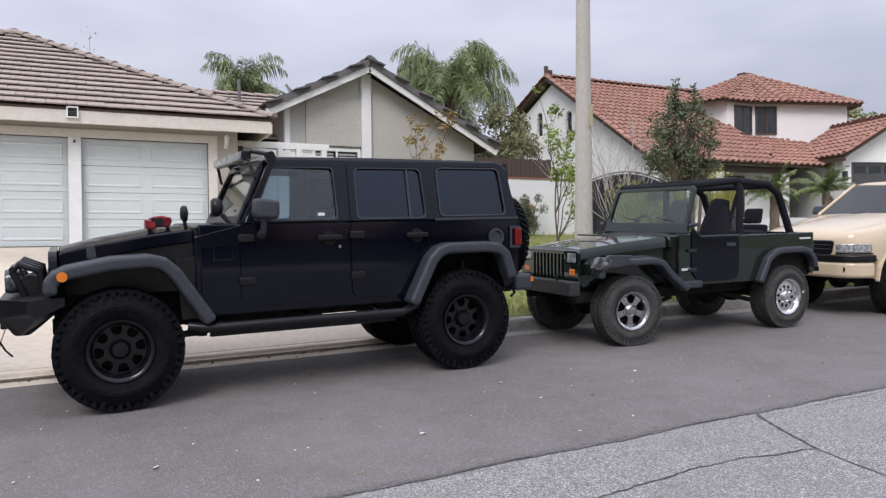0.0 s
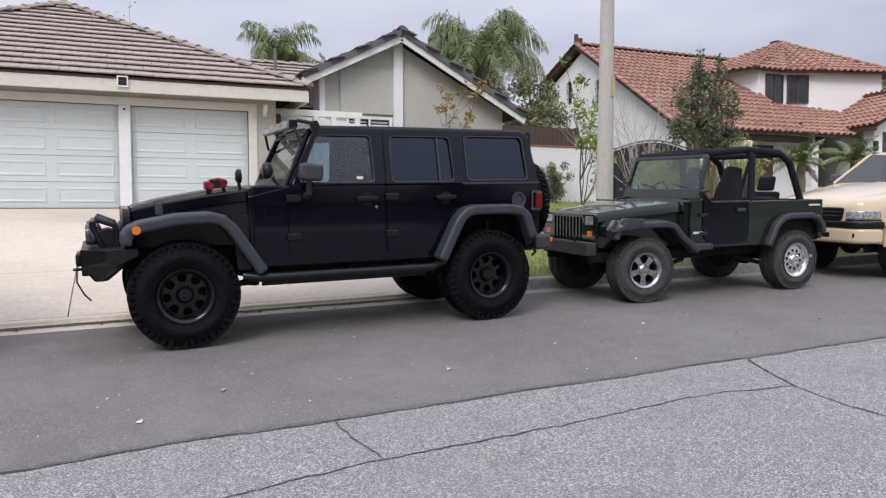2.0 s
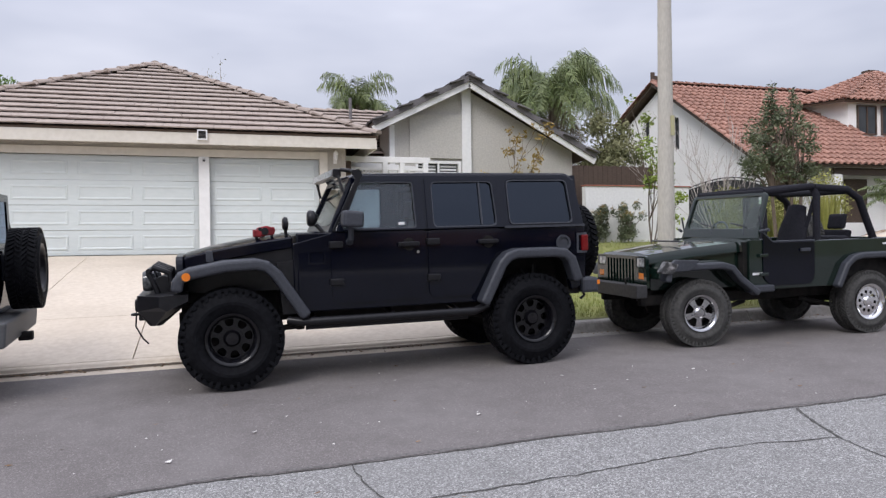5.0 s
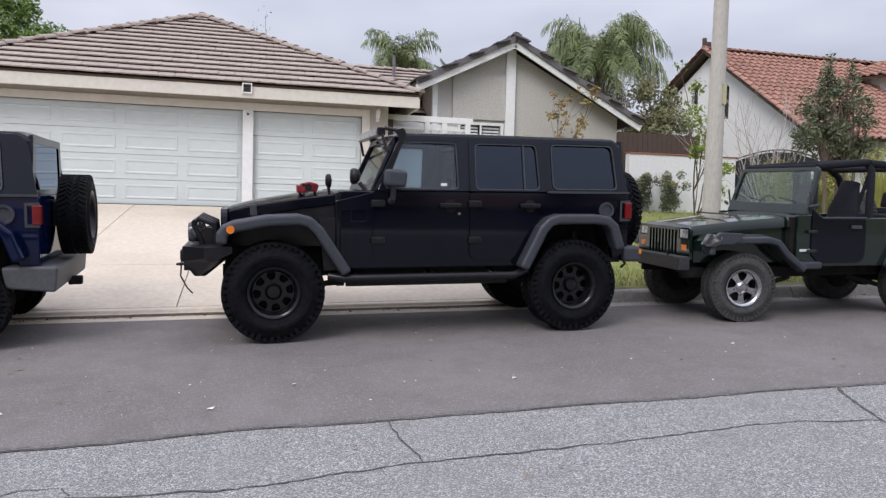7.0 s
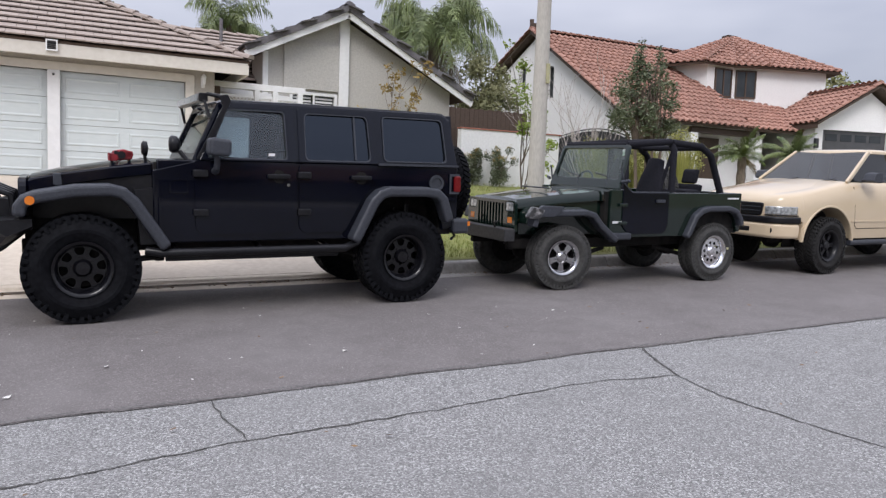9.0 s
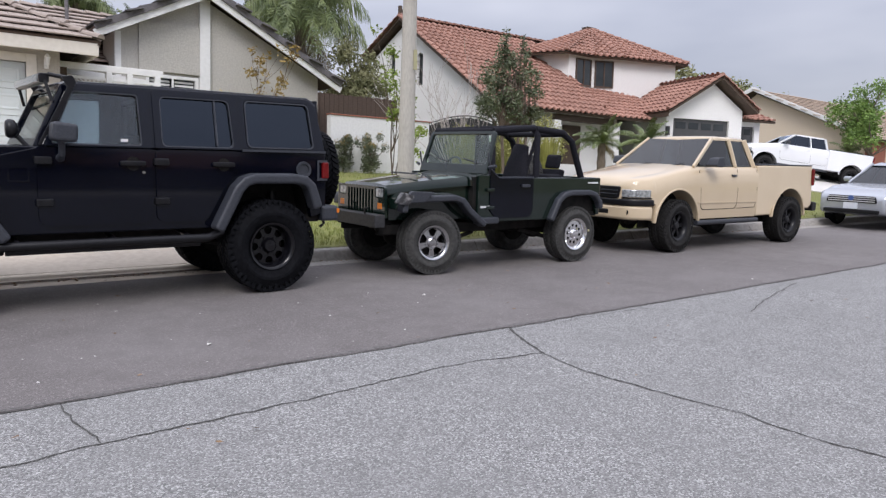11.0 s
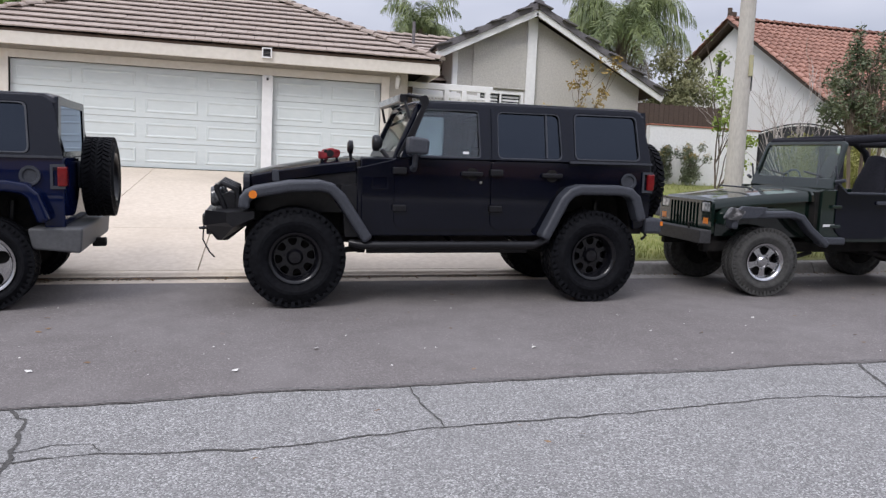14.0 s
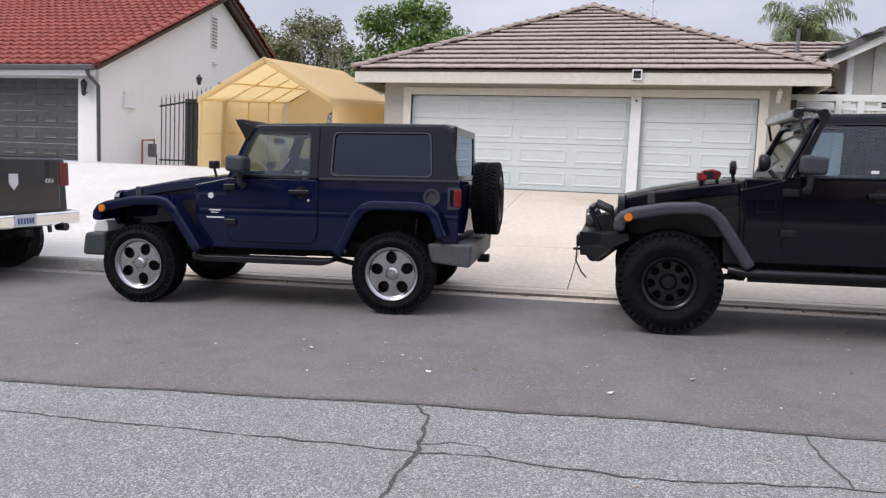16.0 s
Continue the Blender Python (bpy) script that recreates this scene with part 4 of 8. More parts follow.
def wall_window(a, b, t0, t1, z0, z1, parent):
    """A dark-framed window set on the wall that runs from a to b in plan, between fractions t0 and t1."""
    a, b = Vector((*a, 0)), Vector((*b, 0))
    d = (b - a).normalized()
    out = Vector((d.y, -d.x, 0))
    wd = new("window")
    wd.parent = parent
    ln = (b - a).length
    m = Matrix((( *d, 0), (*(-out), 0), (0, 0, 1, 0), (0, 0, 0, 1))).transposed()
    m.translation = a + out * 0.03
    x0, x1 = ln * t0, ln * t1
    part("window_frame", prism(rect(x0, x1, z0, z1), -0.03, 0.03, holes=[rect(x0 + 0.06, (x0 + x1) / 2 - 0.03, z0 + 0.06, z1 - 0.06), rect((x0 + x1) / 2 + 0.03, x1 - 0.06, z0 + 0.06, z1 - 0.06)]), M_WOOD_DARK, wd, at=m)
    part("pane", box(x0 + 0.03, x1 - 0.03, -0.006, 0.006, z0 + 0.03, z1 - 0.03), M_WINDOW, wd, at=m)


wall_window((24.3, 22.2), (25.8, 22.2), 0.28, 0.93, 5.45, 6.58, h2)
wall_window((25.8, 22.2), (27.0, 21.7), 0.08, 0.78, 5.45, 6.58, h2)
cap = (28.2, 24.6, 8.50)
er = [Vector((27.9 + (x - 27.9) * 1.14, 24.4 + (y - 24.4) * 1.14, 6.70)) for x, y in foot]
for i in range(6):
    a, b = er[i], er[i + 1]
    c = Vector(cap)
    e = (b - a).normalized()
    h = (c - a) - e * (c - a).dot(e)
    pitch(h2, a, b, a + h, [(0, 0), ((b - a).length, 0), ((c - a).dot(e), h.length)], *CLAY, seed=20 + i)
    ridge_caps(h2, a + Vector((0, 0, 0.05)), c + Vector((0, 0, 0.05)), 0.11, M_TILE_CLAY)
part("chimney_cap", box(27.85, 28.45, 24.5, 24.9, 8.35, 8.62), M_WOOD_DARK, h2)
# garage wing, turned a little towards the bend of the street
wing = new("garage_wing")
wing.matrix_basis = pose(26.05, 18.0, 0, 0, 0, -15)
wing.parent = h2
wz = 1.75
gwall = [(0.0, wz), (0.35, wz), (0.35, 4.0), (3.25, 4.0), (3.25, wz), (3.95, wz), (3.95, 4.45), (2.35, 5.45), (0.0, 4.3)]
part("wall", prism(gwall, 0.35, 0.55), M_STUCCO_WHITE, wing)
part("wall", box(0.0, 0.2, 0.55, 8.0, wz - 0.3, 4.1), M_STUCCO_WHITE, wing)
part("wall", prism([(3.95, wz), (4.15, wz), (4.15, 3.9), (5.2, 3.9), (5.2, wz), (5.5, wz), (5.5, 4.15), (3.95, 4.15)], 0.9, 1.1), M_STUCCO_WHITE, wing)
part("garage_door", box(0.35, 3.25, 0.45, 0.5, wz, 4.0), M_GARAGE_DARK, wing)
part("garage_door", box(4.15, 5.2, 1.0, 1.05, wz, 3.9), M_GARAGE_DARK, wing)
for k in range(4):
    part("door_window", box(0.55 + k * 0.66, 1.05 + k * 0.66, 0.435, 0.448, 3.60, 3.86), M_WINDOW, wing)
for k in range(2):
    part("door_window", box(4.25 + k * 0.45, 4.6 + k * 0.45, 0.985, 0.998, 3.55, 3.8), M_WINDOW, wing)
wl1 = math.hypot(2.65, 1.50)
pitch(wing, (-0.3, 9.0, 4.20), (-0.3, -0.15, 4.20), (2.35, 9.0, 5.70), [(0, 0), (9.15, 0), (9.15, wl1), (0, wl1)], *CLAY, seed=31)
pitch(wing, (4.4, -0.15, 4.40), (4.4, 9.0, 4.40), (2.35, -0.15, 5.70), [(0, 0), (9.15, 0), (9.15, 2.5), (0, 2.5)], *CLAY, seed=32)
pitch(wing, (3.9, 0.5, 4.13), (6.0, 0.5, 4.13), (3.9, 4.5, 5.45), [(0, 0), (2.1, 0), (2.1, 4.2), (0, 4.2)], *CLAY, seed=33)
ridge_caps(wing, (2.35, -0.15, 5.74), (2.35, 9.0, 5.74), 0.12, M_TILE_CLAY)
ridge_caps(wing, (-0.3, -0.12, 4.25), (2.35, -0.12, 5.74), 0.12, M_TILE_CLAY)
ridge_caps(wing, (4.4, -0.12, 4.45), (2.35, -0.12, 5.74), 0.12, M_TILE_CLAY)
part("eave_board", bar((-0.28, -0.1, 4.07), (-0.28, 9, 4.07), 0.05, 0.16), M_WOOD_DARK, wing)
part("lantern", box(-0.05, 0.08, 0.20, 0.33, 3.3, 3.65), M_IRON, wing)
# beige house further on
h3 = empty("beige_house", label="beige stucco bungalow with tan tile roof and white verge", category="house")
part("wall", prism([(17.5, 1.6), (25.5, 1.6), (25.5, 5.9), (23.9, 6.9), (17.5, 4.1)], 42, 42.3, axis="x"), M_STUCCO_BEIGE, h3)
part("wall", box(42.3, 60, 17.5, 17.8, 1.6, 4.1), M_STUCCO_BEIGE, h3)
part("wall_pier", box(41.9, 43.6, 17.2, 17.5, 1.6, 4.1), M_BRICK, h3)
bl = math.hypot(23.9 - 16.9, 7.15 - 4.0)
pitch(h3, (41.6, 16.9, 4.0), (60, 16.9, 4.0), (41.6, 23.9, 7.15), [(0, 0), (18.4, 0), (18.4, bl), (0, bl)], flat_tile, 0.4, 0.4, M_TILE_TAN, seed=41)
part("barge_board", bar((41.5, 16.9, 4.03), (41.5, 23.9, 7.18), 0.08, 0.22), M_TRIM_WHITE, h3)
part("barge_board", bar((41.5, 23.9, 7.18), (41.5, 26.2, 6.18), 0.08, 0.22), M_TRIM_WHITE, h3)
bl3 = math.hypot(2.3, 1.0)
pitch(h3, (60, 26.2, 6.15), (41.6, 26.2, 6.15), (60, 23.9, 7.15), [(0, 0), (18.4, 0), (18.4, bl3), (0, bl3)], flat_tile, 0.4, 0.4, M_TILE_TAN, seed=42)

# ---- white house with red tiles ----
RED = (barrel_tile, 0.29, 0.36, M_TILE_RED)
lh = empty("white_house", label="white stucco house with red barrel-tile roof and dark garage door", category="house")
LX, LY, LZ = -12.4, 14.6, 1.49
part("wall", prism([(LY, LZ - 0.2), (25.5, LZ - 0.2), (25.5, 3.8), (20.1, 6.62), (LY, 3.78)], LX - 0.25, LX, axis="x"), M_STUCCO_WHITE, lh)
part("wall", prism([(-22, LZ - 0.2), (-17.9, LZ - 0.2), (-17.9, 3.5), (-12.98, 3.5), (-12.98, LZ - 0.2), (LX - 0.25, LZ - 0.2), (LX - 0.25, 3.85), (-22, 3.85)], LY, LY + 0.25), M_STUCCO_WHITE, lh)
sectional_door(lh, -17.9, -12.98, LZ, 3.5, LY + 0.12, 8, 5, M_GARAGE_DARK)
ll = math.hypot(20.1 - 14.2, 6.85 - 3.72)
pitch(lh, (-24, 14.2, 3.72), (LX + 0.3, 14.2, 3.72), (-24, 20.1, 6.85), [(0, 0), (11.9, 0), (11.9, ll), (0, ll)], *RED, singles=0, seed=51)
pitch(lh, (LX + 0.3, 26.0, 3.72), (-24, 26.0, 3.72), (LX + 0.3, 20.1, 6.85), [(0, 0), (11.9, 0), (11.9, ll), (0, ll)], *RED, seed=52)
ridge_caps(lh, (LX + 0.25, 14.2, 3.78), (LX + 0.25, 20.1, 6.92), 0.13, M_TILE_RED)
ridge_caps(lh, (LX + 0.25, 26.0, 3.78), (LX + 0.25, 20.1, 6.92), 0.13, M_TILE_RED)
ridge_caps(lh, (-24, 20.1, 6.9), (LX + 0.3, 20.1, 6.9), 0.13, M_TILE_RED)
part("verge_board", bar((LX + 0.22, 20.1, 6.72), (LX + 0.22, 26.0, 3.58), 0.06, 0.2), M_WOOD_DARK, lh)
part("gutter", box(-22, LX + 0.25, 14.08, 14.2, 3.62, 3.74), M_GARAGE_DARK, lh, bevel=0.02)
part("fascia", box(-22, LX + 0.2, 14.2, 14.25, 3.5, 3.7), M_TRIM_WHITE, lh)
part("downpipe", tube([(LX + 0.05, 14.15, 3.62), (LX + 0.05, 14.2, 3.5), (LX + 0.06, 14.52, 3.3), (LX + 0.06, 14.55, LZ)], 0.045, 8), M_GARAGE_DARK, lh)
gv = part("gable_vent", box(LX, LX + 0.03, 19.45, 19.80, 5.15, 6.15), M_TRIM_WHITE, lh)
for k in range(9):
    part("louvre", box(LX + 0.03, LX + 0.05, 19.5, 19.75, 5.2 + k * 0.1, 5.25 + k * 0.1), M_KERB, gv)
part("flood_light", box(LX, LX + 0.14, 19.6, 19.75, 4.66, 4.76), M_TRIM_WHITE, lh, bevel=0.02)
part("meter_box", box(LX, LX + 0.08, 15.5, 15.9, 2.9, 3.3), M_TRIM_WHITE, lh, bevel=0.01)
lan = empty("coach_lantern", label="black iron coach lantern on white stucco", category="lamp")
part("bracket", tube([(-12.7, 14.6, 3.15), (-12.7, 14.5, 3.1), (-12.7, 14.46, 3.2)], 0.012, 6), M_IRON, lan)
part("cage", add_lathe(bm_new(), [(0.01, 3.46), (0.09, 3.36), (0.08, 3.34), (0.05, 3.08), (0.0, 3.04)], 6, "z", (-12.7, 14.46, 0)), M_IRON, lan)
gas = empty("gas_meter", label="grey gas meter with bent pipes by the wall", category="meter")
part("meter_body", box(LX + 0.1, LX + 0.32, 16.35, 16.46, LZ + 0.2, LZ + 0.55), M_TILE_GREY, gas, bevel=0.03)
part("pipe", tube([(LX + 0.2, 16.0, LZ), (LX + 0.2, 16.0, LZ + 0.62), (LX + 0.2, 16.5, LZ + 0.66), (LX + 0.2, 16.5, LZ + 0.5)], 0.025, 6), M_BRICK, gas)
part("pipe", tube([(LX + 0.2, 16.6, LZ), (LX + 0.2, 16.6, LZ + 0.3)], 0.02, 6), M_TILE_GREY, gas)
ig = empty("side_gate", label="black iron picket gate beside the white house", category="gate")
for k in range(14):
    x = -11.35 + k * 0.125
    part("picket", tube([(x, 15.6, LZ), (x, 15.6, 3.10 + 0.30 * k / 13), (x, 15.6, 3.22 + 0.30 * k / 13)], [0.013, 0.013, 0.002], 6), M_IRON, ig)
for z0, z1 in ((LZ + 0.12, LZ + 0.12), (2.95, 3.22)):
    part("rail", bar((-11.4, 15.6, z0), (-9.68, 15.6, z1), 0.03, 0.04), M_IRON, ig)
part("post", box(-9.75, -9.68, 15.56, 15.64, LZ, 3.55), M_IRON, ig)
part("sheet", box(-10.7, -9.75, 15.63, 15.65, LZ, 3.15), M_IRON, ig)
part("post_lantern", add_lathe(bm_new(), [(0.01, 3.75), (0.08, 3.66), (0.07, 3.63), (0.04, 3.5), (0.0, 3.48)], 8, "z", (-10.3, 15.6, 0)), M_IRON, ig)

# ---- tarpaulin carport ----
tent = empty("carport_tent", pose(-9.62, 14.6, 1.42), "tan tarpaulin carport tent with open front", "tent")
tw, th, te, tl, up_ = 3.36, 2.54, 1.62, 4.4, 0.10       # up_: the frame climbs a little towards the back
for k, y in enumerate(steps(0, tl, 1.1)):
    u = up_ * y
    part("frame_arch", tube([(0.03, y, 0), (0.03, y, te - 0.06 + u), (tw / 2, y, th - 0.09 + u), (tw - 0.03, y, te - 0.06 + u), (tw - 0.03, y, 0)], 0.022, 8), M_TENT, tent)
for x, z in ((0.03, te - 0.03), (tw - 0.03, te - 0.03), (tw / 2, th - 0.11), (0.03, 0.8), (tw * 0.25, (te + th) / 2 - 0.11)):
    part("purlin", tube([(x, 0, z), (x, tl, z + up_ * tl)], 0.02, 8), M_TENT, tent)


def cloth(name, corner, u, v, nu, nv, sag):
    """A panel of slack sheeting with folds, 3 mm thick."""
    bm = bm_new()
    c, u, v = Vector(corner), Vector(u), Vector(v)
    n = u.cross(v).normalized()
    g = [[bm.verts.new(c + u * (i / nu) + v * (j / nv) - n * (sag * math.sin(math.pi * ((i / nu * 3) % 1)) * math.sin(math.pi * j / nv) + 0.012 * noise.noise((i * 0.9, j * 0.9, sag * 40)))) for j in range(nv + 1)] for i in range(nu + 1)]
    for i in range(nu):
        for j in range(nv):
            bm.faces.new((g[i][j], g[i + 1][j], g[i + 1][j + 1], g[i][j + 1]))
    ob = part(name, bm, M_TENT, tent, smooth=60)
    mod = ob.modifiers.new("thickness", "SOLIDIFY")
    mod.thickness = 0.004


cloth("roof_sheet", (0, -0.12, te), (0, tl + 0.2, up_ * tl), (tw / 2, 0, th - te), 24, 10, -0.025)
cloth("roof_sheet", (tw, -0.12, te), (0, tl + 0.2, up_ * tl), (-tw / 2, 0, th - te), 24, 10, 0.025)
cloth("side_sheet", (-0.01, -0.05, -0.45), (0, tl, up_ * tl), (0, 0, te + 0.48), 18, 8, 0.02)
cloth("side_sheet", (tw + 0.01, -0.05, -0.45), (0, tl, up_ * tl), (0, 0, te + 0.45), 18, 8, 0.02)
cloth("valance", (0, -0.12, te - 0.12), (0, 0, 0.14), (tw / 2, 0, th - te), 4, 12, 0.0)
cloth("valance", (tw, -0.12, te - 0.12), (0, 0, 0.14), (-tw / 2, 0, th - te), 4, 12, 0.0)
part("back_sheet", prism([(0.05, 0.0), (1.3, 0.0), (1.3, 1.7), (1.9, 2.2), (2.3, 1.75), (2.3, 0), (tw - 0.05, 0), (tw - 0.05, te + 0.4), (tw / 2, th + 0.38), (0.05, te + 0.4)], tl - 0.03, tl - 0.02), M_TENT, tent)

# ---- street lamp pole ----
pole = empty("lamp_pole", label="tall tapered concrete street lamp pole behind the kerb", category="lamp pole")
PX, PY = 7.05, 8.85
part("shaft", tube([(PX, PY, 0.2), (PX + 0.02, PY, 3.2), (PX + 0.06, PY, 9.5)], [0.145, 0.115, 0.07], 20), M_POLE, pole, smooth=40)
part("collar", tube([(PX, PY, 0.25), (PX, PY, 0.42)], 0.18, 20), M_POLE, pole, bevel=0.01)
part("arm", tube([(PX + 0.06, PY, 9.4), (PX + 0.06, PY - 0.8, 9.9), (PX + 0.06, PY - 2.2, 10.0)], [0.05, 0.045, 0.035], 10), M_POLE, pole)
part("luminaire", box(PX - 0.12, PX + 0.24, PY - 2.9, PY - 2.15, 9.9, 10.05), M_TILE_GREY, pole, bevel=0.05)
part("yellow_tag", box(PX + 0.03, PX + 0.09, PY - 0.135, PY - 0.118, 2.95, 3.25), M_YELLOW, pole, "faded yellow tag band")

# ---- far hills, and the plain houses across the street ----
for x0, x1, y0, hgt, sd in ((-1600, 500, 1700, 190, 3), (-900, 1700, 2300, 150, 8)):
    bm = bm_new()
    rows = []
    for i in range(61):
        x = x0 + (x1 - x0) * i / 60
        z = hgt * (0.35 + 0.65 * math.sin(math.pi * i / 60)) * (0.75 + 0.4 * noise.noise((x * 0.003, sd, 0)) + 0.15 * noise.noise((x * 0.012, sd, 1)))
        rows.append([bm.verts.new((x, y0 - 300, -5)), bm.verts.new((x, y0 - 120, z * 0.55)), bm.verts.new((x, y0, z)), bm.verts.new((x, y0 + 300, -5))])
    for a, b in zip(rows, rows[1:]):
        for k in range(3):
            bm.faces.new((a[k], b[k], b[k + 1], a[k + 1]))
    tagged(part("backdrop_hill", bm, M_HILL, smooth=80), "hazy blue-grey hills on the horizon", "hill", kind="structure")
for x0, x1, wall_m, roof_m in ((-16, -2, M_STUCCO_BEIGE, M_TILE_TAN), (4, 19, M_STUCCO_TAUPE, M_TILE_CLAY)):
    op = empty("house_across", label="plain stucco house across the street", category="house")
    part("wall", box(x0, x1, -24, -16.0, -0.4, 2.6), wall_m, op)
    part("roof", prism([(-25, 2.5), (-15.4, 2.5), (-20.2, 4.9)], x0 - 0.5, x1 + 0.5, axis="x"), roof_m, op)
sheet("pavement_across", [-60, -20, 0, 20, 60], [-10.5, -7.6], lambda x, y: -0.30, M_CONCRETE_PALE, label="pale concrete pavement across the street", category="pavement")


# ---- vehicle materials ----
M_PAINT_BLACK = mat("black_car_paint", (0.0016, 0.002, 0.0055), (0.0024, 0.003, 0.0075), 2, 0.18, coat=0.6, big=(0.004, 0.0045, 0.009), big_scale=3, spec=0.0)
M_PAINT_BLACK.node_tree.nodes["Principled BSDF"].inputs["Coat Tint"].default_value = (0.60, 0.74, 1.0, 1)
M_PAINT_BLACK.node_tree.nodes["Principled BSDF"].inputs["Coat IOR"].default_value = 1.5
M_PAINT_BLACK.node_tree.nodes["Principled BSDF"].inputs["Coat Roughness"].default_value = 0.09
M_PAINT_BLUE = mat("navy_car_paint", (0.002, 0.005, 0.026), (0.003, 0.0065, 0.031), 2, 0.22, coat=0.6, spec=0.0)
M_PAINT_GREEN = mat("dark_green_car_paint", (0.0035, 0.010, 0.0075), (0.006, 0.014, 0.011), 3, 0.24, coat=0.95, big=(0.010, 0.018, 0.014), big_scale=2, spec=0.1)
M_PAINT_BEIGE = mat("beige_car_paint", (0.58, 0.465, 0.32), (0.61, 0.495, 0.345), 2, 0.30, coat=0.9, spec=0.15)
M_PAINT_WHITE = mat("white_car_paint", (0.76, 0.77, 0.79), (0.79, 0.80, 0.82), 2, 0.25, coat=0.8, spec=0.15)
M_PAINT_SILVER = mat("silver_car_paint", (0.42, 0.44, 0.48), (0.46, 0.48, 0.52), 2, 0.25, metal=0.4, coat=0.8, spec=0.15)
M_PAINT_GREY = mat("charcoal_car_paint", (0.012, 0.012, 0.013), (0.016, 0.016, 0.017), 2, 0.28, coat=0.8, spec=0.1)
M_PLASTIC = mat("black_textured_plastic", (0.027, 0.030, 0.039), (0.041, 0.045, 0.056), 60, 0.5, bump=0.12, bump_scale=300, spec=0.45)
M_TOP = mat("black_hardtop", (0.0025, 0.0035, 0.008), (0.004, 0.0055, 0.012), 40, 0.24, bump=0.03, bump_scale=250, spec=0.32)
M_TYRE = mat("tyre_rubber", (0.003, 0.0032, 0.0046), (0.0075, 0.008, 0.010), 25, 0.7, bump=0.2, bump_scale=90, spec=0.1)
M_TYRE_DUSTY = mat("dusty_tyre_rubber", (0.032, 0.032, 0.031), (0.055, 0.054, 0.052), 25, 0.85, bump=0.2, bump_scale=90)
M_STEEL_BLACK = mat("black_steel", (0.006, 0.006, 0.008), (0.011, 0.011, 0.013), 20, 0.34, spec=0.32)
M_RIM_BLACK = mat("glossy_black_wheel", (0.003, 0.003, 0.0045), (0.006, 0.006, 0.008), 20, 0.2, spec=0.4)
M_ALLOY = mat("silver_alloy", (0.42, 0.42, 0.43), (0.50, 0.50, 0.51), 14, 0.2, metal=1.0)
M_CHROME = mat("chrome", (0.72, 0.72, 0.73), (0.78, 0.78, 0.79), 10, 0.10, metal=1.0)
# underbody parts; also painted-in shade for handle cups, holes, wheel backs and beds
M_UNDER = mat("underbody_grime_and_recess_shade", (0.007, 0.007, 0.007), (0.018, 0.016, 0.015), 12, 0.85, spec=0.25)
M_RED = mat("red_metal", (0.17, 0.008, 0.014), (0.26, 0.014, 0.02), 9, 0.4)
M_RED_LENS = mat("red_lens", (0.11, 0.004, 0.006), (0.16, 0.008, 0.010), 14, 0.12)
M_AMBER = mat("amber_lens", (0.62, 0.16, 0.015), (0.70, 0.21, 0.02), 14, 0.12)
M_LAMP = mat("clear_lens", (0.20, 0.21, 0.22), (0.55, 0.57, 0.58), 25, 0.10, metal=0.4)
M_SMOKED = mat("smoked_lens", (0.03, 0.032, 0.035), (0.12, 0.125, 0.13), 30, 0.1)
M_SEAT = mat("black_seat_cloth", (0.006, 0.006, 0.010), (0.011, 0.011, 0.017), 40, 0.9, bump=0.2, bump_scale=200, spec=0.3)
M_BADGE = mat("silver_badge", (0.62, 0.62, 0.63), (0.68, 0.68, 0.69), 9, 0.3)
M_PLATE = mat("number_plate", (0.60, 0.63, 0.68), (0.68, 0.70, 0.74), 9, 0.4)
M_PLATE_INK = mat("plate_ink", (0.05, 0.09, 0.25), (0.06, 0.11, 0.30), 9, 0.5)
M_CLOTH_LIGHT = mat("light_paper", (0.70, 0.71, 0.72), (0.75, 0.76, 0.77), 9, 0.7)
G_CLEAR = glass("clear_car_glass", (0.70, 0.77, 0.81), 0.055)
G_TINT = glass("tinted_car_glass", (0.045, 0.05, 0.07), 0.06, gloss_tint=(0.68, 0.80, 1.0))
G_SHIELD = glass("windscreen_glass", (0.78, 0.83, 0.82), 0.06)
G_TRUCK = glass("dark_windscreen_glass", (0.12, 0.15, 0.165), 0.07)


# ---- wheels ----
WHEELS = {}


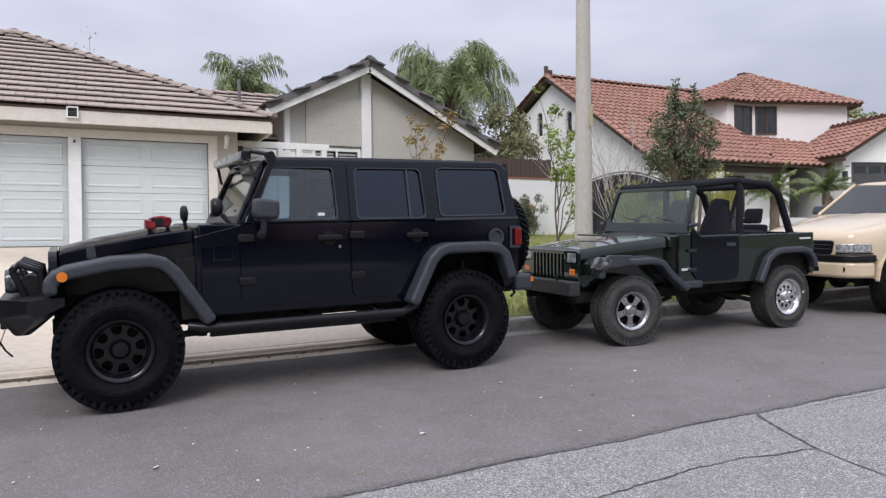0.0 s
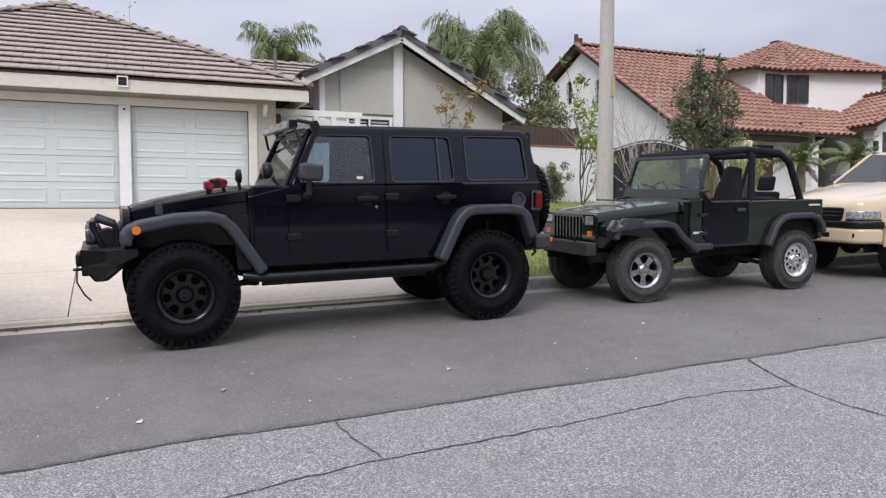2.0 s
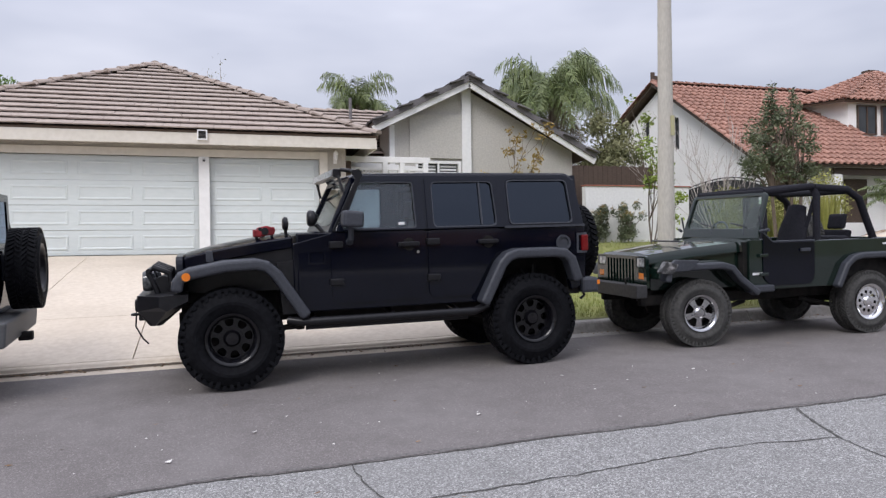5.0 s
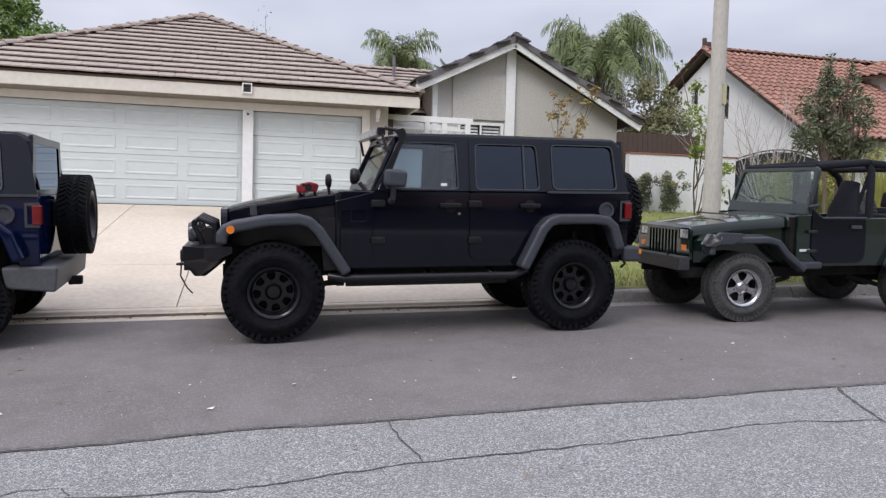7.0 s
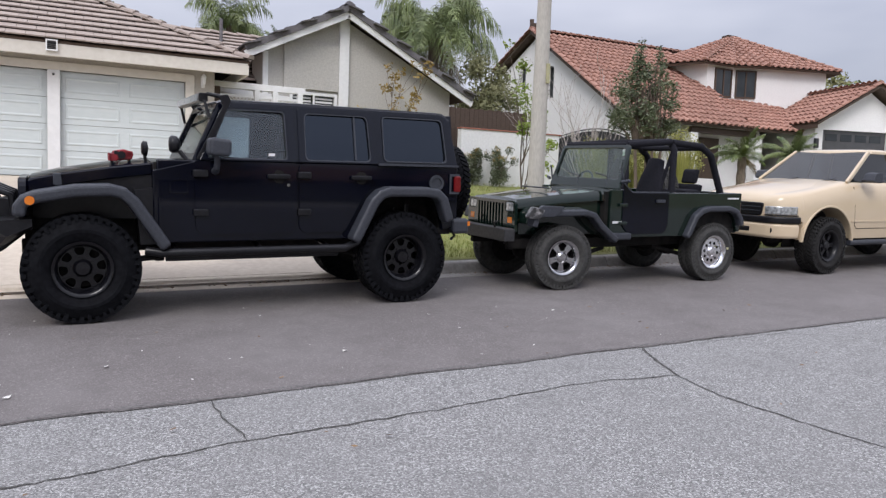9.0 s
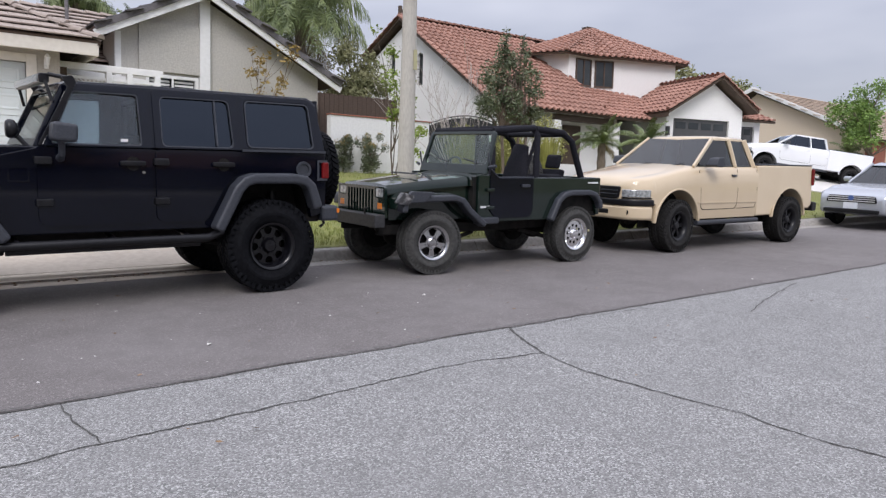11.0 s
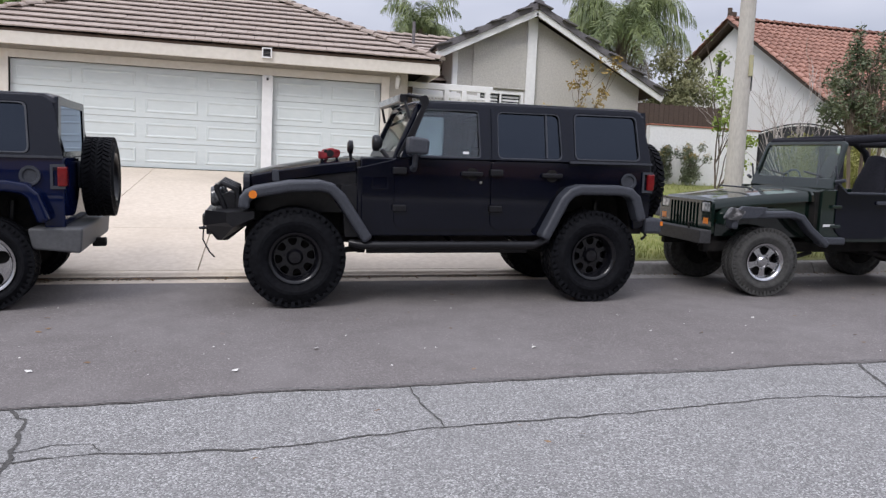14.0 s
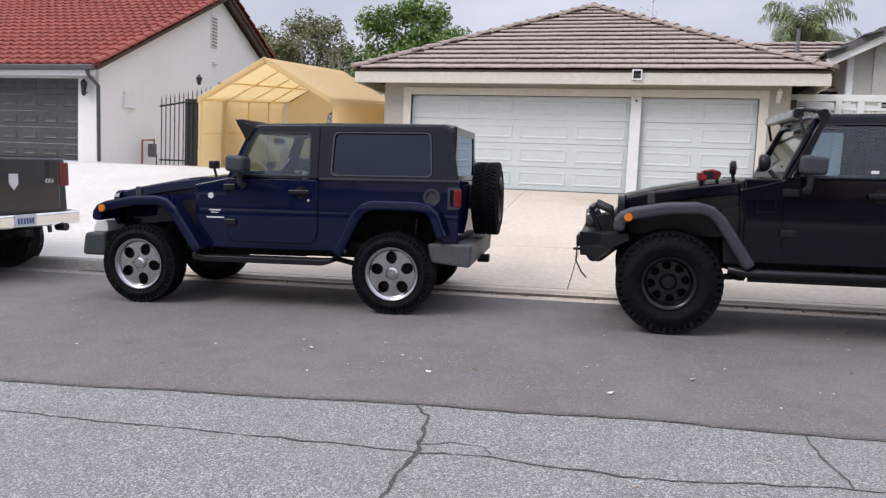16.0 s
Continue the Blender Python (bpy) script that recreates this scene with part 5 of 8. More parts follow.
def wheel_meshes(r, w, style, lug, rubber):
    key = (r, w, style)
    if key in WHEELS:
        return WHEELS[key]
    rr = {"steel": 0.232, "alloy": 0.255, "slot": 0.205, "holes": 0.215, "dark": 0.225, "sedan": 0.24}[style]
    h = w / 2
    bm = bm_new()
    prof = [(rr - 0.012, h - 0.045), (rr, h - 0.02), (rr + 0.02, h - 0.004), (rr + (r - rr) * 0.3, h + 0.004), (rr + (r - rr) * 0.34, h + 0.010), (rr + (r - rr) * 0.46, h + 0.011), (rr + (r - rr) * 0.5, h + 0.005), (r - 0.06, h - 0.006), (r - 0.022 - lug * 0.6, h - 0.026), (r - 0.012 - lug * 0.6, h - 0.05)]
    full = [(a, -b) for a, b in prof] + [(r - 0.010 - lug * 0.6, 0.0)] + [(a, b) for a, b in reversed(prof)]
    add_lathe(bm, full, 56)
    if lug:
        n = 44 if lug > 0.011 else 50
        rng = random.Random(4)
        for k in range(n):
            for row, (y0, y1, sh) in enumerate(((-h + 0.012, -h * 0.42, 0.0), (-h * 0.36, -0.01, 0.5), (0.01, h * 0.36, 0.15), (h * 0.42, h - 0.012, 0.6))):
                a = 2 * math.pi * (k + sh) / n
                da = 2 * math.pi / n * (0.34 if row in (0, 3) else 0.30) * (1.0 if k % 2 else 0.86)
                skew = 0.05 * (1 if row % 2 else -1)
                ra, rb = r - 0.018 - lug * 0.6, r - 0.002
                ring = []
                for rad, kk in ((ra, 1.06), (rb, 0.92)):
                    ring.append([(rad * math.cos(t), y, rad * math.sin(t)) for t, y in ((a - da * kk - skew, y0), (a + da * kk - skew, y0), (a + da * kk + skew, y1), (a - da * kk + skew, y1))])
                add_loft(bm, ring)
                if row in (0, 3):        # shoulder blocks run down the side wall
                    s = -1 if row == 0 else 1
                    deep = (0.075, 0.045, 0.06)[k % 3]
                    add_loft(bm, [[(q * math.cos(t), s * (h - 0.026 + 0.011 * m), q * math.sin(t)) for q, t in ((r - deep, a - da * 0.8), (r - deep, a + da * 0.8), (r - 0.006, a + da), (r - 0.006, a - da))] for m in (0, 2.4 if lug > 0.011 else 1.7)])
    made = {"tyre": (bm, rubber, 30)}
    # rim: the front is at -y
    fm = {"steel": M_RIM_BLACK, "alloy": M_ALLOY, "slot": M_ALLOY, "holes": M_CHROME, "dark": M_STEEL_BLACK, "sedan": M_ALLOY}[style]
    bm = bm_new()
    add_lathe(bm, [(rr + 0.006, -h + 0.005), (rr + 0.004, -h - 0.004), (rr - 0.012, -h), (rr - 0.03, -h + 0.02), (rr - 0.045, -h + 0.07), (rr - 0.05, h - 0.02), (rr, h - 0.01)], 48)
    made["rim_barrel"] = (bm, fm, 40)
    dish = {"steel": 0.105, "alloy": 0.035, "slot": 0.05, "holes": 0.045, "dark": 0.06, "sedan": 0.03}[style]
    y0 = -h + dish
    holes = []
    if style == "steel":
        for k in range(8):
            a = 2 * math.pi * (k + 0.5) / 8
            c, s = math.cos(a), math.sin(a)
            holes.append([(c * u - s * v, s * u + c * v) for u, v in rounded([(0.112, -0.026), (0.172, -0.046), (0.182, 0.0), (0.172, 0.046), (0.112, 0.026)], 0.02, 2)])
    elif style == "alloy":
        for k in range(5):
            a = 2 * math.pi * (k + 0.5) / 5
            c, s = math.cos(a), math.sin(a)
            holes.append([(c * (0.158 + 0.062 * math.cos(t)) - s * 0.054 * math.sin(t), s * (0.158 + 0.062 * math.cos(t)) + c * 0.054 * math.sin(t)) for t in (2 * math.pi * j / 14 for j in range(14))])
    elif style in ("slot", "dark", "sedan"):
        n = 5 if style != "dark" else 6
        for k in range(n):
            a = 2 * math.pi * (k + 0.5) / n
            c, s = math.cos(a), math.sin(a)
            pts = [(0.075, -0.022), (rr - 0.055, -0.062), (rr - 0.035, 0.0), (rr - 0.055, 0.062), (0.075, 0.022)]
            holes.append([(c * u - s * v, s * u + c * v) for u, v in rounded(pts, 0.014, 2)])
    else:
        holes = [circle(0.118 * math.cos(a), 0.118 * math.sin(a), 0.021, 10) for a in (2 * math.pi * k / 10 for k in range(10))]
    made["rim_face"] = (prism(circle(0, 0, rr - 0.03, 40), y0, y0 + 0.025, holes=holes), fm, 25)
    bm = bm_new()
    add_lathe(bm, [(0.0, y0 - 0.03), (0.045, y0 - 0.028), (0.062, y0 - 0.012), (0.066, y0 + 0.01)], 24)
    for k in range(5):
        a = 2 * math.pi * k / 5
        add_tube(bm, [(0.085 * math.cos(a), y0 + 0.01, 0.085 * math.sin(a)), (0.085 * math.cos(a), y0 - 0.018, 0.085 * math.sin(a))], 0.011, 6)
    if style == "steel":
        add_lathe(bm, [(0.0, y0 - 0.045), (0.055, y0 - 0.042), (0.072, y0 - 0.02), (0.078, y0 + 0.004)], 24)
    made["hub_cap"] = (bm, fm, 30)
    bm = bm_new()
    add_lathe(bm, [(0.0, y0 + 0.075), (rr - 0.06, y0 + 0.075), (rr - 0.06, y0 + 0.095), (0.0, y0 + 0.095)], 24)
    # added dark plate closes the wheel's back, in place of the shade inside
    add_lathe(bm, [(0.0, h - 0.004), (rr + 0.004, h - 0.004), (rr - 0.01, h - 0.03), (0.0, h - 0.03)], 24)
    made["brake_disc"] = (bm, M_UNDER, 30)
    out = {}
    for nm, (b, m, sm) in made.items():
        bmesh.ops.recalc_face_normals(b, faces=b.faces)
        me = bpy.data.meshes.new(nm)
        b.to_mesh(me)
        b.free()
        me.materials.append(m)
        me.shade_smooth()
        me.set_sharp_from_angle(angle=radians(sm))
        out[nm] = me
    WHEELS[key] = out
    return out


def wheel(parent, x, y, z, r, w, style, lug=0.012, yaw=0.0, spin=0.0, rubber=None, m=None, name="wheel"):
    ob = new(name)
    ob.matrix_basis = m or (pose(x, y, z, 0, 0, (180 if y > 0 else 0) + yaw) @ pose(0, 0, 0, 0, spin, 0))
    ob.parent = parent
    for nm, me in wheel_meshes(r, w, style, lug, rubber or M_TYRE).items():
        c = new(nm, me)
        c.parent = ob
    return ob


def lean(bm, z0, k, inward=1):
    """Leans the sides of a cabin inwards above z0."""
    for v in bm.verts:
        if v.co.z > z0:
            v.co.y -= math.copysign((v.co.z - z0) * k * inward, v.co.y)
    return bm


def barrel(bm, z0, z1, amount):
    """Curves a flat side panel outwards between two heights, as pressed steel is."""
    for k in range(1, 12):
        bmesh.ops.bisect_plane(bm, geom=bm.verts[:] + bm.edges[:] + bm.faces[:], plane_co=(0, 0, z0 + (z1 - z0) * k / 12), plane_no=(0, 0, 1))
    for v in bm.verts:
        t = 2 * (v.co.z - z0) / (z1 - z0) - 1
        v.co.y -= math.copysign(amount * t * t * (1.25 if t > 0 else 0.8), v.co.y)
    return bm


def band(path, t):
    """An outline of a bent strip of thickness t below a path."""
    inner = []
    for i, p in enumerate(path):
        a, b = Vector(path[max(i - 1, 0)]), Vector(path[min(i + 1, len(path) - 1)])
        d = (b - a).normalized()
        inner.append((p[0] + d.y * t, p[1] - d.x * t))
    return list(path) + inner[::-1]


def seat(parent, x, y, z, material=None, name="seat"):
    m = material or M_SEAT
    st = part(name, box(x, x + 0.5, y - 0.24, y + 0.24, z, z + 0.16), m, parent, bevel=0.05, segments=3)
    part("seat_back", prism(rounded([(x + 0.42, z + 0.1), (x + 0.55, z + 0.1), (x + 0.72, z + 0.68), (x + 0.60, z + 0.70)], 0.04), y - 0.23, y + 0.23), m, st, bevel=0.045, segments=3)
    part("headrest", prism(rounded([(x + 0.62, z + 0.70), (x + 0.72, z + 0.70), (x + 0.76, z + 0.90), (x + 0.67, z + 0.90)], 0.04), y - 0.12, y + 0.12), m, st, bevel=0.04, segments=3)


def steering(parent, x, y, z):
    bm = bm_new()
    add_tube(bm, [(x + 0.06 * math.cos(a), y + 0.185 * math.sin(a), z + 0.175 * math.cos(a)) for a in (2 * math.pi * k / 24 for k in range(25))], 0.014, 8, caps=False)
    for a in (0.6, 2.6, 4.7):
        add_tube(bm, [(x, y, z), (x + 0.06 * math.cos(a), y + 0.18 * math.sin(a), z + 0.17 * math.cos(a))], 0.012, 6)
    add_tube(bm, [(x + 0.02, y, z), (x - 0.3, y, z - 0.12)], 0.03, 8)
    part("steering_wheel", bm, M_PLASTIC, parent, smooth=40)


def running_gear(car, L, r, lift, front=-0.45, rear=0.6, half=0.72):
    for s in (-1, 1):
        part("frame_rail", box(front, L + rear, s * 0.42 - 0.04, s * 0.42 + 0.04, 0.44 + lift, 0.56 + lift), M_UNDER, car, bevel=0.01)
    for x in (0, L):
        part("axle", tube([(x, -half, r), (x, half, r)], 0.045, 10), M_UNDER, car)
        bm = bm_new()
        add_lathe(bm, [(0.0, -0.16), (0.08, -0.13), (0.13, -0.05), (0.14, 0.05), (0.08, 0.13), (0.0, 0.15)], 14, "x", (x, 0.12, r))
        part("differential", bm, M_UNDER, car, smooth=60)
        for s in (-1, 1):
            part("shock_absorber", tube([(x + 0.12, s * 0.52, r - 0.02), (x + 0.16, s * 0.50, 0.86 + lift)], 0.032, 10), M_STEEL_BLACK, car)
            n = 26
            part("coil_spring", tube([(x - 0.02 + 0.055 * math.cos(k * 1.1), s * 0.48 + 0.055 * math.sin(k * 1.1), r + 0.05 + (0.36 + lift) * k / n) for k in range(n)], 0.008, 5), M_STEEL_BLACK, car)
    part("drive_shaft", tube([(0.1, 0.1, r + 0.03), (L * 0.5, 0.1, 0.46 + lift)], 0.03, 8), M_UNDER, car)
    part("drive_shaft", tube([(L * 0.5, 0.0, 0.46 + lift), (L - 0.12, 0.1, r + 0.03)], 0.03, 8), M_UNDER, car)
    part("gearbox", box(0.5, 1.6, -0.28, 0.3, 0.40 + lift, 0.62 + lift), M_UNDER, car, bevel=0.06)
    part("exhaust", tube([(1.3, 0.3, 0.44 + lift), (L - 0.45, 0.35, 0.44 + lift)], 0.05, 10), M_UNDER, car)
    part("muffler", tube([(L + 0.1, 0.35, 0.47 + lift), (L + 0.45, 0.35, 0.47 + lift)], 0.10, 12), M_UNDER, car)
    for s in (-1, 1):
        part("control_arm", tube([(0.04, s * 0.5, r - 0.06), (0.85, s * 0.40, 0.42 + lift)], 0.028, 8), M_UNDER, car)
        part("control_arm", tube([(L - 0.04, s * 0.5, r - 0.06), (L - 0.75, s * 0.40, 0.42 + lift)], 0.028, 8), M_UNDER, car)


def offroader(name, m, label, L, lift, four, paint, flare, r, tw, style, lug, ty):
    """A boxy off-roader: x runs back from the front axle, y across with the near side negative, z up from the road."""
    car = empty(name, m, label, "car")
    q = lift
    xr = L + (0.64 if four else 0.62)
    hw = 0.77
    belt, top = (1.265 + q, 1.825 + q) if four else (1.245 + q, 1.795 + q)
    # tub
    side = [(0.60, 0.53 + q), (L - 0.50, 0.53 + q), (L - 0.36, 0.90 + q), (L - 0.22, 1.0 + q), (L + 0.26, 1.0 + q), (L + 0.40, 0.90 + q), (L + 0.47, 0.60 + q), (xr, 0.64 + q), (xr, belt), (0.60, belt)]
    for s in (-1, 1):
        part("side_panel", barrel(prism(side, s * hw, s * (hw - 0.07)), 0.5 + q, belt, 0.014), paint, car, bevel=0.012, smooth=35)
        part("inner_arch", prism(band([(L - 0.50, 0.53 + q), (L - 0.36, 0.90 + q), (L - 0.22, 1.0 + q), (L + 0.26, 1.0 + q), (L + 0.40, 0.90 + q), (L + 0.47, 0.60 + q)], -0.02), s * (hw - 0.07), s * 0.36), M_UNDER, car)
    for s in (-1, 1):
        part("wheel_house", prism([(L - 0.52, 0.50 + q), (L - 0.37, 0.90 + q), (L - 0.22, 1.0 + q), (L + 0.26, 1.0 + q), (L + 0.40, 0.90 + q), (L + 0.48, 0.58 + q)], s * 0.47, s * 0.45), M_UNDER, car)
        part("wheel_house", prism([(-0.42, 0.66 + q), (0.62, 0.50 + q), (0.62, 1.0 + q), (-0.40, 0.98 + q)], s * 0.485, s * 0.47), M_UNDER, car)
        part("splash_guard", prism([(0.46, 0.52 + q), (0.66, 0.52 + q), (0.62, 1.02 + q), (0.42, 1.0 + q)], s * 0.75, s * 0.47), M_STEEL_BLACK, car)
    part("floor", box(0.6, xr - 0.05, -hw + 0.07, hw - 0.07, 0.55 + q, 0.62 + q), M_UNDER, car)
    part("tailgate", box(xr - 0.05, xr, -hw + 0.07, hw - 0.07, 0.66 + q, belt), paint, car, bevel=0.015)
    part("firewall", box(0.58, 0.64, -0.70, 0.70, 0.55 + q, 1.24 + q), M_UNDER, car)
    # engine bay, hood and cowl
    def sec(x, w_, z0, z1):
        return [(x, -w_, z0), (x, w_, z0), (x, w_, z1), (x, -w_, z1)]
    part("engine_bay", add_loft(bm_new(), [sec(-0.36, 0.50, 0.74 + q, 1.06 + q), sec(0.58, 0.66, 0.74 + q, 1.16 + q)]), M_STEEL_BLACK if four else paint, car)

    def hood_ring(x, w_, zs, crown):
        ys = [-1, -0.992, -0.968, -0.6, 0, 0.6, 0.968, 0.992, 1]
        zs_ = [-0.10, -0.018, -0.004, crown * 0.6, crown, crown * 0.6, -0.004, -0.018, -0.10]
        return [(x, w_ * a, zs + b) for a, b in zip(ys, zs_)] + [(x, -w_ * a, zs - 0.11) for a in (-0.97, 0, 0.97)]
    part("hood", add_loft(bm_new(), [hood_ring(-0.41, 0.545, 1.03 + q, 0.012), hood_ring(-0.37, 0.555, 1.08 + q, 0.022), hood_ring(-0.15, 0.585, 1.13 + q, 0.03), hood_ring(0.25, 0.64, 1.195 + q, 0.035), hood_ring(0.56, 0.675, 1.235 + q, 0.03)]), paint, car, smooth=35)
    part("cowl", add_loft(bm_new(), [hood_ring(0.568, 0.68, 1.238 + q, 0.028), hood_ring(0.93, 0.745, 1.262 + q, 0.012)]), paint, car, smooth=35)
    for s in (-1, 1):
        part("cowl_side", prism([(0.565, 0.70 + q), (0.95, 0.60 + q), (0.95, belt), (0.565, 1.17 + q)], s * 0.765, s * 0.64), paint, car, bevel=0.01)
        part("hood_latch", prism(rounded([(-0.20, 1.02 + q), (-0.13, 1.02 + q), (-0.14, 1.125 + q), (-0.20, 1.13 + q)], 0.02), s * 0.60, s * 0.555), M_PLASTIC, car, bevel=0.008)
        # flares
        fp = [(-0.50, 0.79 + q), (-0.49, 0.88 + q), (-0.44, 0.945 + q), (-0.35, 0.985 + q), (-0.05, 1.04 + q), (0.22, 1.05 + q), (0.34, 1.02 + q), (0.44, 0.93 + q), (0.70, 0.53 + q)]
        part("front_flare", prism(band(fp, 0.10), s * 0.93, s * 0.57), flare, car, bevel=0.03, segments=3)
        part("fender_liner", prism(band([(-0.42, 0.84 + q), (-0.33, 0.96 + q), (0.22, 0.965 + q), (0.36, 0.88 + q), (0.60, 0.53 + q)], 0.02), s * 0.60, s * 0.42), M_UNDER, car)
        rp = [(L - 0.60, 0.54 + q), (L - 0.40, 0.93 + q), (L - 0.31, 1.02 + q), (L - 0.20, 1.055 + q), (L + 0.22, 1.055 + q), (L + 0.36, 1.03 + q), (L + 0.45, 0.95 + q), (L + 0.53, 0.72 + q)]
        part("rear_flare", prism(band(rp, 0.10), s * 0.93, s * (hw - 0.02)), flare, car, bevel=0.03, segments=3)
        tl_ = part("turn_signal", tube([(-0.37, s * 0.925, 0.915 + q), (-0.37, s * 0.945, 0.915 + q)], 0.036, 14), M_AMBER, car, smooth=40)
        # rear lamp
        part("tail_lamp", box(xr - 0.05, xr + 0.025, s * (hw - 0.07), s * (hw + 0.022), 1.0 + q, 1.17 + q), M_RED_LENS, car, bevel=0.012)
        part("lamp_bezel", prism(rect(xr - 0.105, xr + 0.01, 0.98 + q, 1.19 + q), s * (hw + 0.012), s * (hw + 0.002), holes=[rect(xr - 0.085, xr - 0.005, 1.005 + q, 1.165 + q)]), M_PLASTIC, car)
        # door mirror
        part("mirror", prism(rounded([(1.00, 1.31 + q), (1.19, 1.30 + q), (1.20, 1.45 + q), (1.01, 1.47 + q)], 0.04), s * 1.00, s * 0.80), M_PLASTIC, car, bevel=0.03, segments=3)
        part("mirror_arm", tube([(1.09, s * 0.775, 1.17 + q), (1.09, s * 0.85, 1.20 + q), (1.09, s * 0.87, 1.32 + q)], [0.036, 0.028, 0.026], 10), M_PLASTIC, car, smooth=40)
    # grille
    slots = [rounded(rect(-0.30 + k * 0.1 - 0.031, -0.30 + k * 0.1 + 0.031, 0.80 + q, 1.06 + q), 0.025, 3) for k in range(7)]
    gr = part("grille", prism(rounded([(-0.60, 0.72 + q), (0.60, 0.72 + q), (0.60, 1.08 + q), (-0.60, 1.08 + q)], [0.05, 0.05, 0.12, 0.12]), -0.46, -0.40, axis="x", holes=slots + [circle(s * 0.46, 0.95 + q, 0.092, 20) for s in (-1, 1)]), paint, car, bevel=0.01)
    part("radiator", box(-0.39, -0.36, -0.42, 0.42, 0.76 + q, 1.08 + q), M_UNDER, gr)
    for s in (-1, 1):
        part("headlight", add_lathe(bm_new(), [(0.0, -0.455), (0.05, -0.45), (0.088, -0.43), (0.088, -0.38)], 20, "x", (0, s * 0.46, 0.95 + q)), M_LAMP, gr, smooth=50)
    # windscreen
    bx, bz, tx, tz = 0.925, belt - 0.01, 1.165, top - 0.045
    ln = math.hypot(tx - bx, tz - bz)
    tilt = math.degrees(math.atan2(tz - bz, tx - bx))
    wm = pose(bx, 0, bz, 0, -tilt, 0) @ Matrix(((0, 1, 0, 0), (1, 0, 0, 0), (0, 0, -1, 0), (0, 0, 0, 1)))
    wo = [(-0.735, 0), (0.735, 0), (0.665, ln), (-0.665, ln)]
    wi = [(-0.655, 0.07), (0.655, 0.07), (0.60, ln - 0.06), (-0.60, ln - 0.06)]
    ws = part("windscreen_frame", prism(wo, -0.03, 0.03, axis="z", holes=[rounded(wi, 0.04)]), paint, car, at=wm, bevel=0.012)
    part("windscreen", prism(rounded(wi, 0.04), -0.004, 0.004, axis="z"), G_SHIELD, car, at=wm)
    for y in (-0.35, 0.2):
        part("wiper", tube([(0.90, y, belt + 0.0), (0.96, y + 0.02, belt + 0.06), (1.02, y - 0.34, belt + 0.16)], 0.009, 6), M_PLASTIC, car)
    # hardtop with side windows
    if four:
        doors = [(0.915, 1.84), (1.865, 2.66)]
        wins = [[(1.02, belt + 0.02), (1.755, belt + 0.02), (1.745, top - 0.085), (1.215, top - 0.085)],
                [(1.925, belt + 0.02), (2.60, belt + 0.02), (2.58, top - 0.085), (1.93, top - 0.085)],
                [(2.735, belt + 0.03), (3.45, belt + 0.03), (3.42, top - 0.075), (2.735, top - 0.075)]]
    else:
        doors = [(0.915, 1.87)]
        wins = [[(1.02, belt + 0.03), (1.79, belt + 0.03), (1.775, top - 0.09), (1.205, top - 0.09)],
                [(2.0, belt + 0.035), (3.02, belt + 0.035), (2.99, top - 0.085), (2.01, top - 0.085)]]
    wins = [rounded(w_, 0.055 if k else 0.035, 4) for k, w_ in enumerate(wins)]
    shell = rounded([(0.955, belt + 0.004), (xr - 0.01, belt + 0.004), (xr - 0.09, top - 0.02), (1.19, top - 0.02)], [0, 0, 0.12, 0.04])
    kl = 0.215
    for s in (-1, 1):
        part("top_side", lean(prism(shell, s * hw, s * (hw - 0.05), holes=wins), belt, kl), M_TOP, car, bevel=0.008)
        for k, w_ in enumerate(wins):
            part("side_window", lean(prism(w_, s * (hw - 0.018), s * (hw - 0.024)), belt, kl), G_CLEAR if k == 0 else G_TINT, car)
            part("window_seal", lean(prism([(a, b) for a, b in w_], s * (hw + 0.008), s * (hw - 0.012), holes=[[((a - sum(p[0] for p in w_) / len(w_)) * 0.972 + sum(p[0] for p in w_) / len(w_), (b - sum(p[1] for p in w_) / len(w_)) * 0.95 + sum(p[1] for p in w_) / len(w_)) for a, b in w_]]), belt, kl), M_PLASTIC, car)
        if four:
            part("window_bar", lean(box(2.432, 2.448, s * (hw + 0.002), s * (hw - 0.03), belt + 0.04, top - 0.1), belt, kl), M_PLASTIC, car)
        for k, (d0, d1) in enumerate(doors):
            low = 0.60 + q
            pts = [(d0, low + 0.06), (d0 + 0.05, low), (d1 - 0.05, low), (d1, low + 0.10), (d1, belt - 0.004), (d0, belt - 0.004)]
            if four and k == 1:
                pts = [(d0, low + 0.05), (d0 + 0.05, low), (L - 0.62, low), (L - 0.35, 1.06 + q), (d1, 1.12 + q), (d1, belt - 0.004), (d0, belt - 0.004)]
            w_ = wins[k]
            slope = [(d0 + 0.05, belt + 0.008), (d1, belt + 0.008), (d1 - 0.004, top - 0.04), (1.205 if k == 0 else d0 + 0.004, top - 0.04)]
            part("door_frame", lean(prism(rounded(slope, [0.01, 0.01, 0.04, 0.03]) if k == 0 else rounded([(d0, belt + 0.008), *slope[1:]], [0.01, 0.01, 0.04, 0.03]), s * (hw + 0.012), s * (hw + 0.001), holes=[w_]), belt, kl), M_TOP, car, bevel=0.005)
            dr = part("door", barrel(prism(rounded(pts, [0.08, 0.08, 0.22, 0.10, 0.02, 0.02] if len(pts) == 6 else 0.06), s * (hw + 0.016), s * (hw + 0.001)), 0.5 + q, belt, 0.014), paint, car, bevel=0.008, smooth=35)
            hx, hz = d1 - 0.17, belt - 0.135
